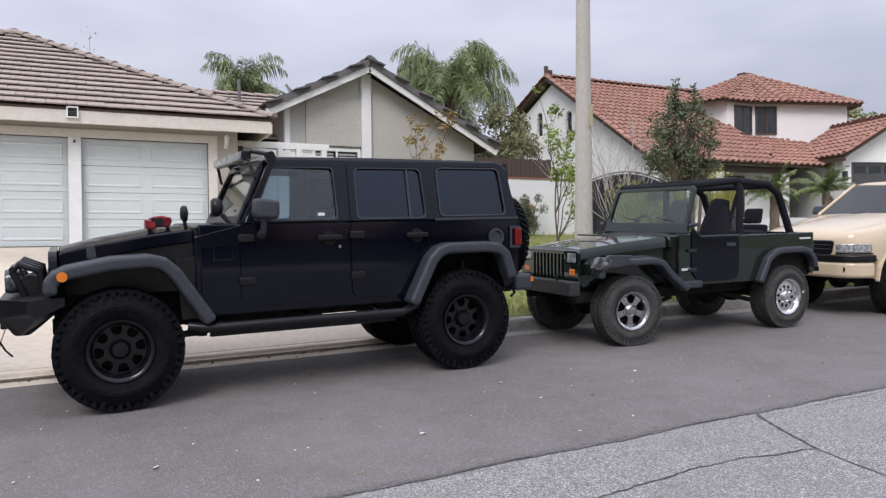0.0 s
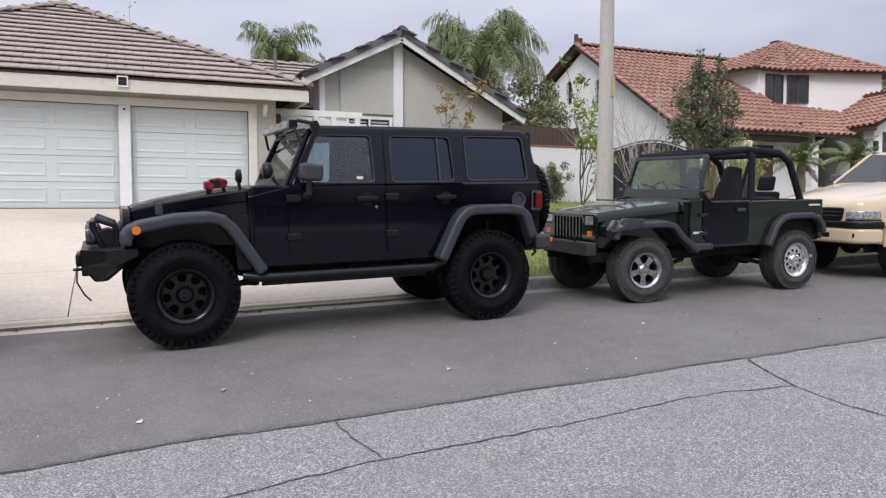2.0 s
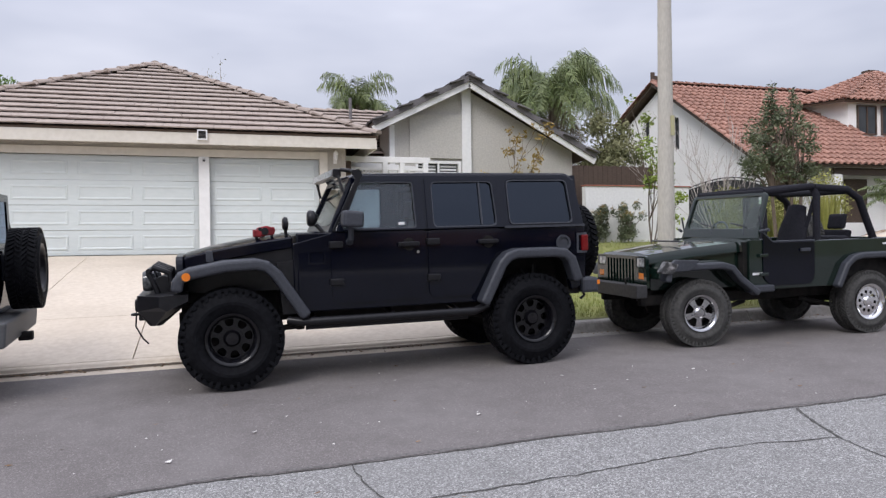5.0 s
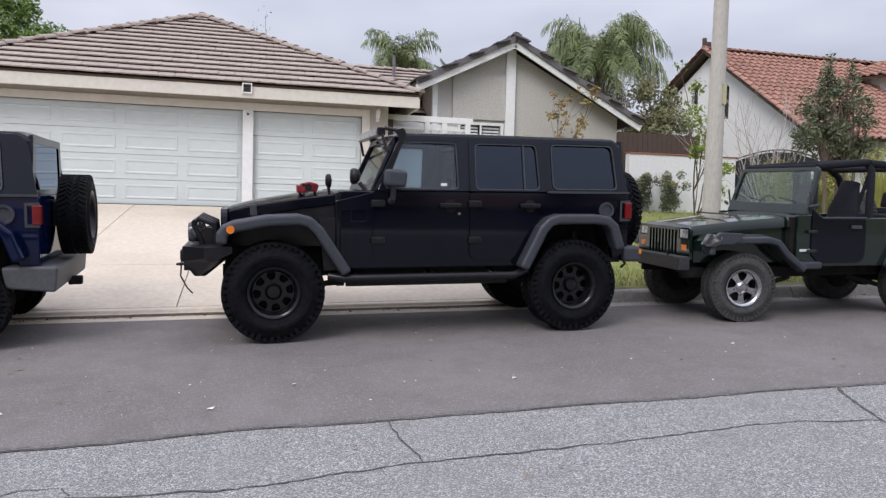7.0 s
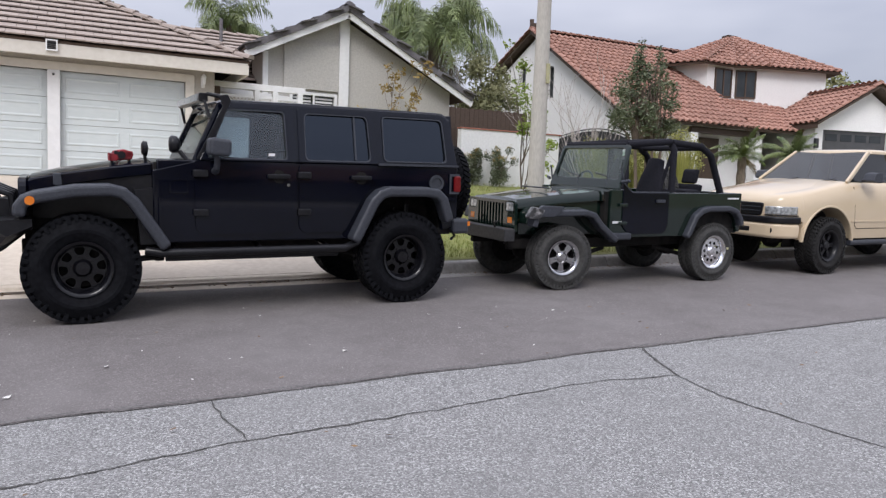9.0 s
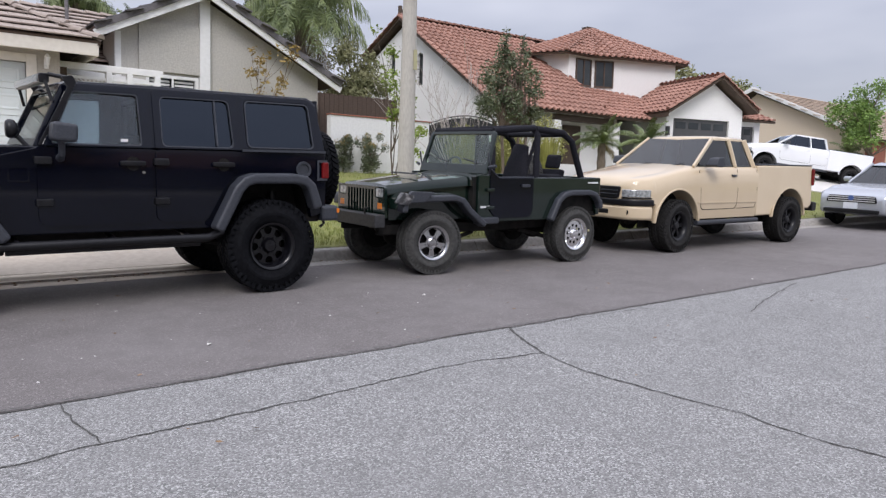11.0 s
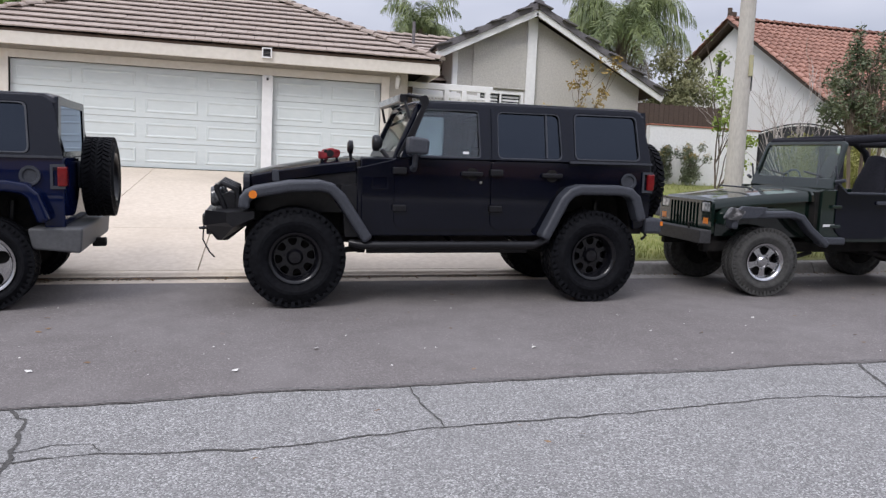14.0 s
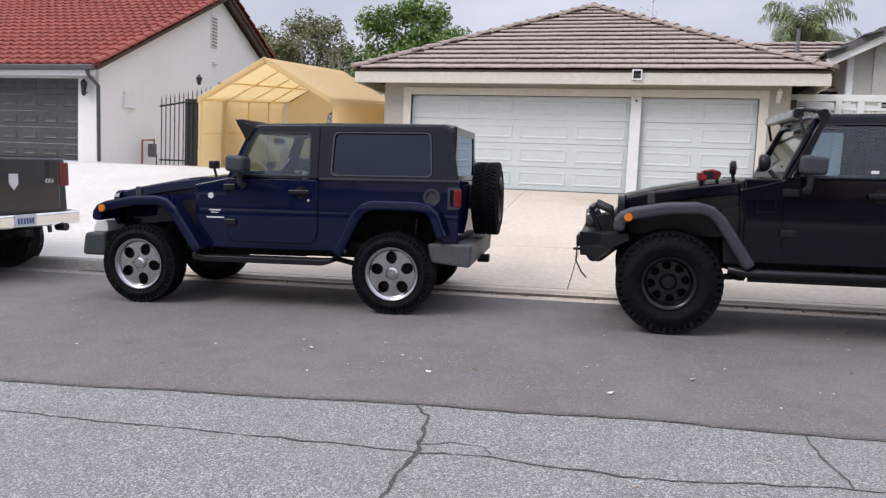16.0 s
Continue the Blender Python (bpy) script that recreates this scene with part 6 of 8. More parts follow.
            part("handle_cup", add_lathe(bm_new(), [(0.0, 0.006), (0.052, 0.004), (0.062, -0.002 * s), (0.062, 0.02 * -s)], 18, "y", (hx, s * (hw + 0.016), hz)), M_UNDER, dr)
            part("handle", prism(rounded(rect(hx - 0.115, hx + 0.10, hz - 0.018, hz + 0.026), 0.02), s * (hw + 0.052), s * (hw + 0.018)), M_STEEL_BLACK, dr, bevel=0.01)
            if k == 0:
                part("lock", tube([(hx + 0.085, s * (hw + 0.016), hz - 0.075), (hx + 0.085, s * (hw + 0.024), hz - 0.075)], 0.014, 12), M_CHROME, dr)
            for hz2 in (0.80 + q, 1.15 + q):
                part("hinge", prism(rounded(rect(d0 - 0.02, d0 + 0.11, hz2 - 0.032, hz2 + 0.032), 0.014), s * (hw + 0.044), s * (hw - 0.01)), M_STEEL_BLACK, dr, bevel=0.01)
        part("fuel_cap", add_lathe(bm_new(), [(0.085, 0.0), (0.082, 0.014 * -1), (0.06, -0.012), (0.055, 0.004), (0.0, 0.004)], 20, "y", (xr - 0.26, -(hw + 0.004), 1.09 + q)), M_PLASTIC, car, smooth=40) if s < 0 else None
        part("belt_trim", box(doors[-1][1] + 0.02, xr - 0.005, s * (hw + 0.006), s * (hw - 0.02), belt - 0.006, belt + 0.016), M_PLASTIC, car)
    roof_ring = lambda x, dz: [(x, -0.66, top - 0.05 + dz), (x, -0.63, top - 0.008 + dz), (x, -0.5, top + 0.004 + dz), (x, 0, top + 0.014 + dz), (x, 0.5, top + 0.004 + dz), (x, 0.63, top - 0.008 + dz), (x, 0.66, top - 0.05 + dz)]
    part("roof", add_loft(bm_new(), [roof_ring(1.14, -0.03), roof_ring(1.22, 0), roof_ring(2.0, 0.008), roof_ring(xr - 0.16, 0.0), roof_ring(xr - 0.07, -0.04)]), M_TOP, car, smooth=40)
    part("rear_glass", box(xr - 0.065, xr - 0.055, -0.58, 0.58, belt + 0.05, top - 0.10), G_TINT, car)
    part("rear_pillar", prism([(-0.72, belt), (0.72, belt), (0.64, top - 0.03), (-0.64, top - 0.03)], xr - 0.08, xr - 0.045, axis="x", holes=[[(-0.6, belt + 0.05), (0.6, belt + 0.05), (0.55, top - 0.1), (-0.55, top - 0.1)]]), M_TOP, car)
    # cabin
    part("dashboard", box(0.95, 1.18, -0.66, 0.66, 0.95 + q, 1.23 + q), M_PLASTIC, car, bevel=0.05)
    steering(car, 1.27, 0.36, 1.18 + q)
    for s in (-1, 1):
        seat(car, 1.32, s * 0.36, 0.68 + q)
    seat(car, 2.15 if four else 1.98, 0.0, 0.70 + q, name="rear_bench")
    part("roll_bar", tube([(1.95, -0.58, belt - 0.2), (1.95, -0.54, top - 0.12), (1.95, 0.54, top - 0.12), (1.95, 0.58, belt - 0.2)], 0.035, 10), M_SEAT, car)
    part("rear_view_mirror", box(1.14, 1.18, -0.12, 0.12, top - 0.19, top - 0.13), M_PLASTIC, car, bevel=0.015)
    running_gear(car, L, r, q)
    for x in (0, L):
        for s in (-1, 1):
            wheel(car, x, s * ty, r, r, tw, style, lug, spin=17 * x + 30 * s)
    # spare wheel on the tailgate
    wheel(car, 0, -1, 0, r * (0.97 if four else 0.95), tw, "steel" if four else "dark", lug, m=pose(xr + 0.06 + tw / 2, 0.02, 1.06 + q, 0, 0, 90), name="spare_wheel")
    part("spare_carrier", box(xr, xr + 0.10, -0.12, 0.2, 0.95 + q, 1.2 + q), M_PLASTIC, car, bevel=0.02)
    return car, xr


CAR_Y = 6.90


def parked(x, y, yaw=0.0, scale=1.0):
    return pose(x, y, road_z(y, x) + 0.003, ROAD_TILT, -SIDE_TILT, yaw) @ Matrix.Scale(scale, 4)


# ---- lifted black four-door ----
bk, bxr = offroader("black_offroader", parked(0.61, CAR_Y, 1.2, 1.02), "lifted glossy black four-door off-roader with black steel wheels", 2.947, 0.125, True, M_PAINT_BLACK, M_PLASTIC, 0.462, 0.30, "steel", 0.018, 0.72)
q = 0.125
for s in (-1, 1):
    st = part("side_step", tube([(0.50, s * 0.80, 0.47 + q), (0.62, s * 0.86, 0.455 + q), (2.30, s * 0.86, 0.455 + q), (2.46, s * 0.80, 0.50 + q)], 0.038, 12), M_STEEL_BLACK, bk, smooth=40)
    part("step_tube", tube([(0.66, s * 0.78, 0.40 + q), (2.25, s * 0.78, 0.40 + q)], 0.03, 10), M_STEEL_BLACK, st)
    for x in (0.75, 1.5, 2.15):
        part("step_bracket", tube([(x, s * 0.86, 0.455 + q), (x, s * 0.45, 0.50 + q)], 0.022, 8), M_STEEL_BLACK, st)
part("skid_plate", prism(rounded([(0.66, 0.40 + q), (0.80, 0.34 + q), (1.55, 0.335 + q), (1.72, 0.40 + q), (1.72, 0.46 + q), (0.66, 0.46 + q)], 0.02), -0.38, 0.34), M_UNDER, bk, bevel=0.015)
for s in (-1, 1):
    part("arm_mount", prism(rounded([(0.60, 0.34 + q), (0.68, 0.34 + q), (0.70, 0.48 + q), (0.58, 0.48 + q)], 0.015), s * 0.52, s * 0.42), M_UNDER, bk, bevel=0.006)
    part("sway_link", tube([(0.05, s * 0.60, 0.36 + q), (0.66, s * 0.50, 0.37 + q)], 0.022, 8), M_UNDER, bk)
# winch bumper with hoops
fb = part("front_bumper", prism(rounded([(-0.80, 0.60 + q), (-0.70, 0.46 + q), (-0.60, 0.46 + q), (-0.36, 0.66 + q), (-0.36, 0.76 + q), (-0.80, 0.74 + q)], 0.02), -0.52, 0.52), M_STEEL_BLACK, bk, bevel=0.02)
for s in (-1, 1):
    part("bumper_wing", add_loft(bm_new(), [[(-0.80, s * 0.52, 0.60 + q), (-0.66, s * 0.52, 0.46 + q), (-0.36, s * 0.52, 0.66 + q), (-0.36, s * 0.52, 0.76 + q), (-0.80, s * 0.52, 0.74 + q)], [(-0.60, s * 0.86, 0.66 + q), (-0.54, s * 0.86, 0.62 + q), (-0.36, s * 0.86, 0.70 + q), (-0.36, s * 0.86, 0.76 + q), (-0.60, s * 0.86, 0.75 + q)]]), M_STEEL_BLACK, fb)
    part("shackle", tube([(-0.80 - 0.03 * (1 - math.cos(a)), s * 0.36 + 0.03 * math.sin(a), 0.56 + q + 0.0 * a) for a in (k * 0.7 for k in range(10))], 0.012, 8), M_STEEL_BLACK, fb)
    part("driving_lamp", add_lathe(bm_new(), [(0.0, -0.76), (0.085, -0.755), (0.095, -0.73), (0.09, -0.66), (0.0, -0.62)], 20, "x", (0, s * 0.34, 0.86 + q)), M_SMOKED, fb, smooth=50)
    part("tow_bracket", box(-0.80, -0.70, s * 0.36 - 0.02, s * 0.36 + 0.02, 0.50 + q, 0.60 + q), M_STEEL_BLACK, fb, bevel=0.01)
for y in (-0.42, -0.14, 0.14, 0.42):
    part("bull_bar", tube([(-0.62, y, 0.74 + q), (-0.70, y, 0.93 + q), (-0.66, y, 0.99 + q), (-0.52, y, 0.93 + q), (-0.50, y, 0.74 + q)], 0.026, 10), M_STEEL_BLACK, fb, smooth=40)
part("bull_bar", tube([(-0.70, -0.44, 0.95 + q), (-0.70, 0.44, 0.95 + q)], 0.026, 10), M_STEEL_BLACK, fb, smooth=40)
part("winch_drum", tube([(-0.58, -0.2, 0.82 + q), (-0.58, 0.2, 0.82 + q)], 0.07, 14), M_UNDER, fb, smooth=40)
part("winch_motor", tube([(-0.58, -0.42, 0.82 + q), (-0.58, -0.22, 0.82 + q)], 0.085, 14), M_STEEL_BLACK, fb, smooth=40)
part("fairlead", box(-0.85, -0.80, -0.16, 0.16, 0.56 + q, 0.68 + q), M_STEEL_BLACK, fb, bevel=0.02)
part("winch_strap", tube([(-0.84, -0.1, 0.56 + q), (-0.85, -0.12, 0.42 + q), (-0.79, -0.12, 0.30 + q), (-0.74, -0.14, 0.25 + q)], 0.008, 6), M_STEEL_BLACK, fb)
rb = part("rear_bumper", box(bxr - 0.06, bxr + 0.14, -0.80, 0.80, 0.56 + q, 0.72 + q), M_PLASTIC, bk, bevel=0.03)
part("tow_hook", tube([(bxr + 0.12, -0.42, 0.58 + q), (bxr + 0.17, -0.42, 0.50 + q), (bxr + 0.12, -0.42, 0.46 + q)], 0.016, 8), M_STEEL_BLACK, rb)
part("marker_lamp", box(bxr + 0.115, bxr + 0.143, -0.803, -0.74, 0.645 + q, 0.69 + q), M_AMBER, rb)
# light bar on brackets over the windscreen
lb = part("light_bar", prism(rounded(rect(0.98, 1.06, 1.79 + q, 1.87 + q), 0.02), -0.62, 0.62), M_STEEL_BLACK, bk, bevel=0.008)
part("bar_lens", box(0.968, 0.982, -0.60, 0.60, 1.80 + q, 1.86 + q), M_LAMP, lb)
for s in (-1, 1):
    br = part("bar_bracket", prism(rounded([(0.93, 1.27 + q), (0.985, 1.27 + q), (1.24, 1.80 + q), (1.21, 1.86 + q), (1.12, 1.84 + q), (1.17, 1.76 + q)], 0.02), s * 0.755, s * 0.74), M_STEEL_BLACK, bk, bevel=0.004)
    part("bracket_arm", tube([(1.22, s * 0.70, 1.83 + q), (1.04, s * 0.66, 1.86 + q)], 0.018, 8), M_STEEL_BLACK, br)
    part("bracket_arm", tube([(1.06, s * 0.70, 1.64 + q), (1.02, s * 0.66, 1.80 + q)], 0.014, 8), M_STEEL_BLACK, br)
    if s > 0:
        continue
    pod = part("pod_lamp", add_lathe(bm_new(), [(0.0, 0.71), (0.062, 0.715), (0.078, 0.735), (0.072, 0.775), (0.04, 0.80), (0.0, 0.81)], 18, "x", (0, s * 0.69, 1.40 + q)), M_STEEL_BLACK, bk, smooth=50)
    part("pod_bracket", tube([(0.80, s * 0.69, 1.34 + q), (0.86, s * 0.72, 1.26 + q)], 0.02, 8), M_STEEL_BLACK, pod)
# hood fittings
hl2 = part("hood_lamp", add_lathe(bm_new(), [(0.0, 0.50), (0.045, 0.503), (0.068, 0.52), (0.064, 0.55), (0.0, 0.565)], 18, "x", (0, -0.50, 1.355 + q)), M_STEEL_BLACK, bk, smooth=50)
part("lamp_stem", tube([(0.53, -0.50, 1.30 + q), (0.54, -0.50, 1.22 + q)], 0.015, 8), M_STEEL_BLACK, hl2)
jack = empty("farm_jack", parked(0.61, CAR_Y, 1.2, 1.02), "red steel farm jack strapped across the hood of the black off-roader", "jack")
part("rack_bar", bar((0.27, -0.40, 1.265 + q), (0.40, 0.45, 1.285 + q), 0.022, 0.04), M_RED, jack, bevel=0.004)
for k in range(7):
    part("rack_hole", tube([(0.28 + 0.016 * k, -0.36 + 0.1 * k, 1.286 + q), (0.28 + 0.016 * k, -0.36 + 0.1 * k, 1.292 + q)], 0.010, 8), M_UNDER, jack)
part("lift_head", prism(rounded([(0.24, 1.235 + q), (0.31, 1.235 + q), (0.33, 1.285 + q), (0.29, 1.31 + q), (0.24, 1.305 + q)], 0.015), -0.45, -0.37), M_RED, jack, bevel=0.01)
part("lift_head", prism(rounded([(0.37, 1.275 + q), (0.43, 1.265 + q), (0.44, 1.325 + q), (0.39, 1.335 + q)], 0.015), -0.43, -0.36), M_RED, jack, bevel=0.01)
part("handle", tube([(0.27, -0.41, 1.29 + q), (0.44, -0.38, 1.315 + q)], 0.012, 10), M_RED, jack)
part("carriage", prism(rounded([(0.25, 1.24 + q), (0.43, 1.25 + q), (0.45, 1.31 + q), (0.37, 1.345 + q), (0.27, 1.325 + q)], 0.02), -0.43, -0.37), M_RED, jack, bevel=0.012)
part("climbing_pin", tube([(0.30, -0.45, 1.31 + q), (0.30, -0.35, 1.31 + q)], 0.018, 10), M_STEEL_BLACK, jack)
part("pivot", tube([(0.345, -0.45, 1.29 + q), (0.345, -0.36, 1.29 + q)], 0.035, 12), M_STEEL_BLACK, jack)
part("base_plate", box(0.235, 0.25, -0.47, -0.36, 1.24 + q, 1.31 + q), M_RED, jack, bevel=0.006)
for x in (0.27, 0.41):
    part("mount", tube([(x, -0.40, 1.16 + q), (x, -0.40, 1.27 + q)], 0.014, 8), M_STEEL_BLACK, jack)
part("window_paper", box(1.58, 1.64, -0.745, -0.744, 1.32 + q, 1.345 + q), M_CLOTH_LIGHT, bk)
part("vent_panel", prism(rounded(rect(0.70, 0.86, 0.97 + q, 1.10 + q), 0.02), -0.772, -0.762, holes=[rounded(rect(0.715, 0.845, 0.985 + q, 1.085 + q), 0.015)]), M_PAINT_BLACK, bk)

# ---- navy two-door ----
bl_, blr = offroader("navy_offroader", parked(-4.85, 6.85, 4.3, 1.04), "navy blue two-door off-roader with black hardtop and silver wheels", 2.66, 0.05, False, M_PAINT_BLUE, M_PAINT_BLUE, 0.402, 0.26, "alloy", 0.011, 0.78)
for s in (-1, 1):
    part("side_step", prism(rounded([(0.58, 0.47), (0.70, 0.45), (1.95, 0.45), (2.05, 0.48), (2.05, 0.52), (1.95, 0.51), (0.70, 0.51), (0.58, 0.54)], 0.015), s * 0.88, s * 0.70), M_STEEL_BLACK, bl_, bevel=0.015)
fb2 = part("front_bumper", prism(rounded([(-0.70, 0.46), (-0.42, 0.46), (-0.42, 0.70), (-0.66, 0.70)], 0.05), -0.82, 0.82), M_PLASTIC, bl_, bevel=0.03, segments=3)
part("bumper_cover", prism(rounded([(-0.62, 0.70), (-0.44, 0.70), (-0.44, 0.82), (-0.58, 0.82)], 0.03), -0.74, 0.74), M_BADGE, fb2, bevel=0.02)
for s in (-1, 1):
    part("fog_lamp", add_lathe(bm_new(), [(0.0, -0.70), (0.05, -0.695), (0.05, -0.66)], 16, "x", (0, s * 0.62, 0.60)), M_LAMP, fb2)
    pod = part("cowl_lamp", box(0.72, 0.80, s * 0.72 - 0.05, s * 0.72 + 0.05, 1.38, 1.46), M_STEEL_BLACK, bl_, bevel=0.012)
    part("lamp_stem", tube([(0.76, s * 0.72, 1.38), (0.80, s * 0.74, 1.26)], 0.014, 8), M_STEEL_BLACK, pod)
    part("bar_bracket", prism([(0.98, 1.88), (1.20, 1.80), (1.10, 1.66)], s * 0.70, s * 0.69), M_STEEL_BLACK, bl_)
part("light_bar", box(0.985, 1.05, -0.66, 0.66, 1.815, 1.88), M_STEEL_BLACK, bl_, bevel=0.01)
rb2 = part("rear_bumper", prism(rounded([(blr - 0.25, 0.52), (blr + 0.13, 0.48), (blr + 0.15, 0.70), (blr - 0.28, 0.70)], 0.03), -0.86, 0.86), mat("grey_bumper_plastic", (0.055, 0.057, 0.062), (0.072, 0.074, 0.079), 40, 0.6), bl_, bevel=0.03, segments=3)
part("hitch", box(blr + 0.10, blr + 0.22, -0.05, 0.05, 0.44, 0.52), M_UNDER, rb2, bevel=0.01)
for k, (x0, x1, z0, z1) in enumerate(((0.72, 0.84, 0.958, 0.972), (0.74, 0.82, 0.936, 0.945), (0.69, 0.88, 0.884, 0.898))):
    part("badge_bar", box(x0, x1, -0.772, -0.766, z0, z1), M_BADGE, bl_)
part("round_badge", tube([(0.74, -0.765, 1.11), (0.74, -0.772, 1.11)], 0.03, 16), M_BADGE, bl_)
part("dangling_cord", tube([(1.28, -0.30, 1.62), (1.27, -0.32, 1.48), (1.33, -0.31, 1.40), (1.40, -0.30, 1.50)], 0.008, 6), M_CLOTH_LIGHT, bl_)
part("paper_cup", tube([(1.62, -0.42, 1.28), (1.62, -0.42, 1.37)], [0.035, 0.045], 12), M_CLOTH_LIGHT, bl_)


# ---- dark green open off-roader ----
YL = 2.40
yj = empty("green_offroader", parked(5.73, 6.95), "old dark green open-top off-roader with padded roll bars and worn paint", "car")
yside = [(0.66, 0.66), (YL - 0.44, 0.66), (YL - 0.40, 0.86), (YL - 0.28, 0.98), (YL + 0.26, 0.98), (YL + 0.38, 0.86), (YL + 0.42, 0.70), (2.88, 0.70), (2.88, 1.215), (1.62, 1.215), (1.56, 1.20), (0.98, 1.20), (0.86, 1.25), (0.66, 1.25)]
for s in (-1, 1):
    part("side_panel", prism(yside, s * 0.745, s * 0.69), M_PAINT_GREEN, yj, bevel=0.012)
    part("inner_arch", prism(band([(YL - 0.44, 0.66), (YL - 0.40, 0.86), (YL - 0.28, 0.98), (YL + 0.26, 0.98), (YL + 0.38, 0.86), (YL + 0.42, 0.70)], -0.02), s * 0.69, s * 0.36), M_UNDER, yj)
    dr = part("door", prism(rounded([(0.84, 0.80), (0.95, 0.70), (1.52, 0.70), (1.58, 0.78), (1.58, 1.205), (0.98, 1.205), (0.84, 1.32)], [0.05, 0.05, 0.12, 0.05, 0.03, 0.05, 0.02]), s * 0.76, s * 0.747), M_PAINT_BLACK, yj, "glossy black half door", bevel=0.008)
    part("handle", prism(rounded(rect(1.36, 1.50, 1.09, 1.13), 0.015), s * 0.785, s * 0.76), M_PLASTIC, dr, bevel=0.006)
    for z in (0.84, 1.06):
        part("hinge", box(0.78, 0.90, s * 0.78, s * 0.755, z - 0.02, z + 0.02), M_PAINT_GREEN, dr, bevel=0.008)
    part("door_seal", tube([(0.80, s * 0.74, 1.52), (0.84, s * 0.75, 1.33), (0.98, s * 0.75, 1.215), (1.58, s * 0.75, 1.215)], 0.012, 6), M_PLASTIC, dr)
    fp = [(-0.52, 0.84), (-0.50, 0.96), (-0.42, 1.02), (0.24, 1.03), (0.38, 0.99), (0.50, 0.86), (0.74, 0.68)]
    part("front_fender", prism(band(fp, 0.07), s * 0.70, s * 0.50), M_PAINT_GREEN, yj, bevel=0.02)
    part("front_flare", prism(band([(a + 0.01, b - 0.02) for a, b in fp], 0.075), s * 0.84, s * 0.701), M_PLASTIC, yj, bevel=0.022, segments=3)
    rp = [(YL - 0.56, 0.66), (YL - 0.42, 0.93), (YL - 0.30, 1.02), (YL - 0.16, 1.05), (YL + 0.2, 1.05), (YL + 0.34, 1.01), (YL + 0.44, 0.90), (YL + 0.47, 0.80)]
    part("rear_flare", prism(band(rp, 0.075), s * 0.84, s * 0.735), M_PLASTIC, yj, bevel=0.025, segments=3)
    part("step_box", prism(rounded(rect(0.62, 0.95, 0.64, 0.72), 0.02), s * 0.82, s * 0.70), M_PLASTIC, yj, bevel=0.015)
    part("tail_lamp", box(2.86, 2.90, s * 0.73, s * 0.58, 0.92, 1.10), M_RED_LENS, yj, bevel=0.01)
    st = part("seat", box(1.10, 1.60, s * 0.34 - 0.24, s * 0.34 + 0.24, 0.86, 1.02), M_SEAT, yj, bevel=0.05, segments=3)
    def back_ring(t):
        w_ = 0.235 * (1 - 0.42 * smoothstep(0.45, 1.0, t)) * (0.55 if t > 0.985 else 1)
        cx, cz = 1.55 + 0.17 * t, 0.95 + 0.69 * t
        return [(cx + 0.055 * math.cos(a), s * 0.34 + w_ * math.copysign(abs(math.sin(a)) ** 0.6, math.sin(a)), cz - 0.012 * math.cos(a)) for a in (2 * math.pi * j / 16 for j in range(16))]
    part("seat_back", add_loft(bm_new(), [back_ring(t) for t in (0, 0.2, 0.4, 0.55, 0.65, 0.75, 0.85, 0.93, 0.97, 1.0)]), M_SEAT, st, smooth=60)
    part("sun_visor_bar", tube([(0.98, s * 0.60, 1.80), (1.70, s * 0.60, 1.86)], 0.042, 10), M_SEAT, yj, smooth=40)
    part("roll_bar_leg", tube([(1.74, s * 0.62, 0.80), (1.74, s * 0.62, 1.76), (1.74, s * 0.54, 1.86)], 0.045, 10), M_SEAT, yj, smooth=40)
    part("roll_bar_stay", tube([(1.74, s * 0.58, 1.85), (2.22, s * 0.60, 1.82), (2.40, s * 0.61, 1.70), (2.62, s * 0.62, 1.18)], 0.045, 10), M_SEAT, yj, smooth=40)
    part("seat_belt", bar((1.72, s * 0.60, 1.70), (1.60, s * 0.52, 1.15), 0.006, 0.045), M_SEAT, yj)
    part("badge_bar", box(0.70, 0.86, s * 0.751, s * 0.745, 0.835, 0.862), M_BADGE, yj)
    part("badge_bar", box(2.62, 2.82, s * 0.751, s * 0.745, 1.135, 1.155), M_BADGE, yj)
    part("mirror_stub", tube([(0.80, s * 0.76, 1.34), (0.84, s * 0.86, 1.36)], 0.02, 8), M_PLASTIC, yj)
part("roll_bar_top", tube([(1.74, -0.55, 1.86), (1.74, 0.55, 1.86)], 0.045, 10), M_SEAT, yj, smooth=40)
part("roll_bar_top", tube([(0.99, -0.62, 1.80), (0.99, 0.62, 1.80)], 0.034, 10), M_SEAT, yj, smooth=40)
part("roll_bar_top", tube([(2.30, -0.58, 1.80), (2.30, 0.58, 1.80)], 0.04, 10), M_SEAT, yj, smooth=40)
part("floor", box(0.66, 2.86, -0.69, 0.69, 0.68, 0.74), M_UNDER, yj)
part("tailgate", box(2.84, 2.88, -0.69, 0.69, 0.72, 1.215), M_PAINT_GREEN, yj, bevel=0.012)
part("firewall", box(0.62, 0.68, -0.69, 0.69, 0.68, 1.22), M_UNDER, yj)
seat(yj, 1.98, 0.0, 0.62, name="rear_bench")
part("wheel_box", box(2.1, 2.8, -0.69, -0.45, 0.74, 1.02), M_UNDER, yj, bevel=0.02)
part("dashboard", box(0.78, 0.98, -0.66, 0.66, 1.05, 1.24), M_PLASTIC, yj, bevel=0.03)
steering(yj, 1.06, 0.34, 1.28)


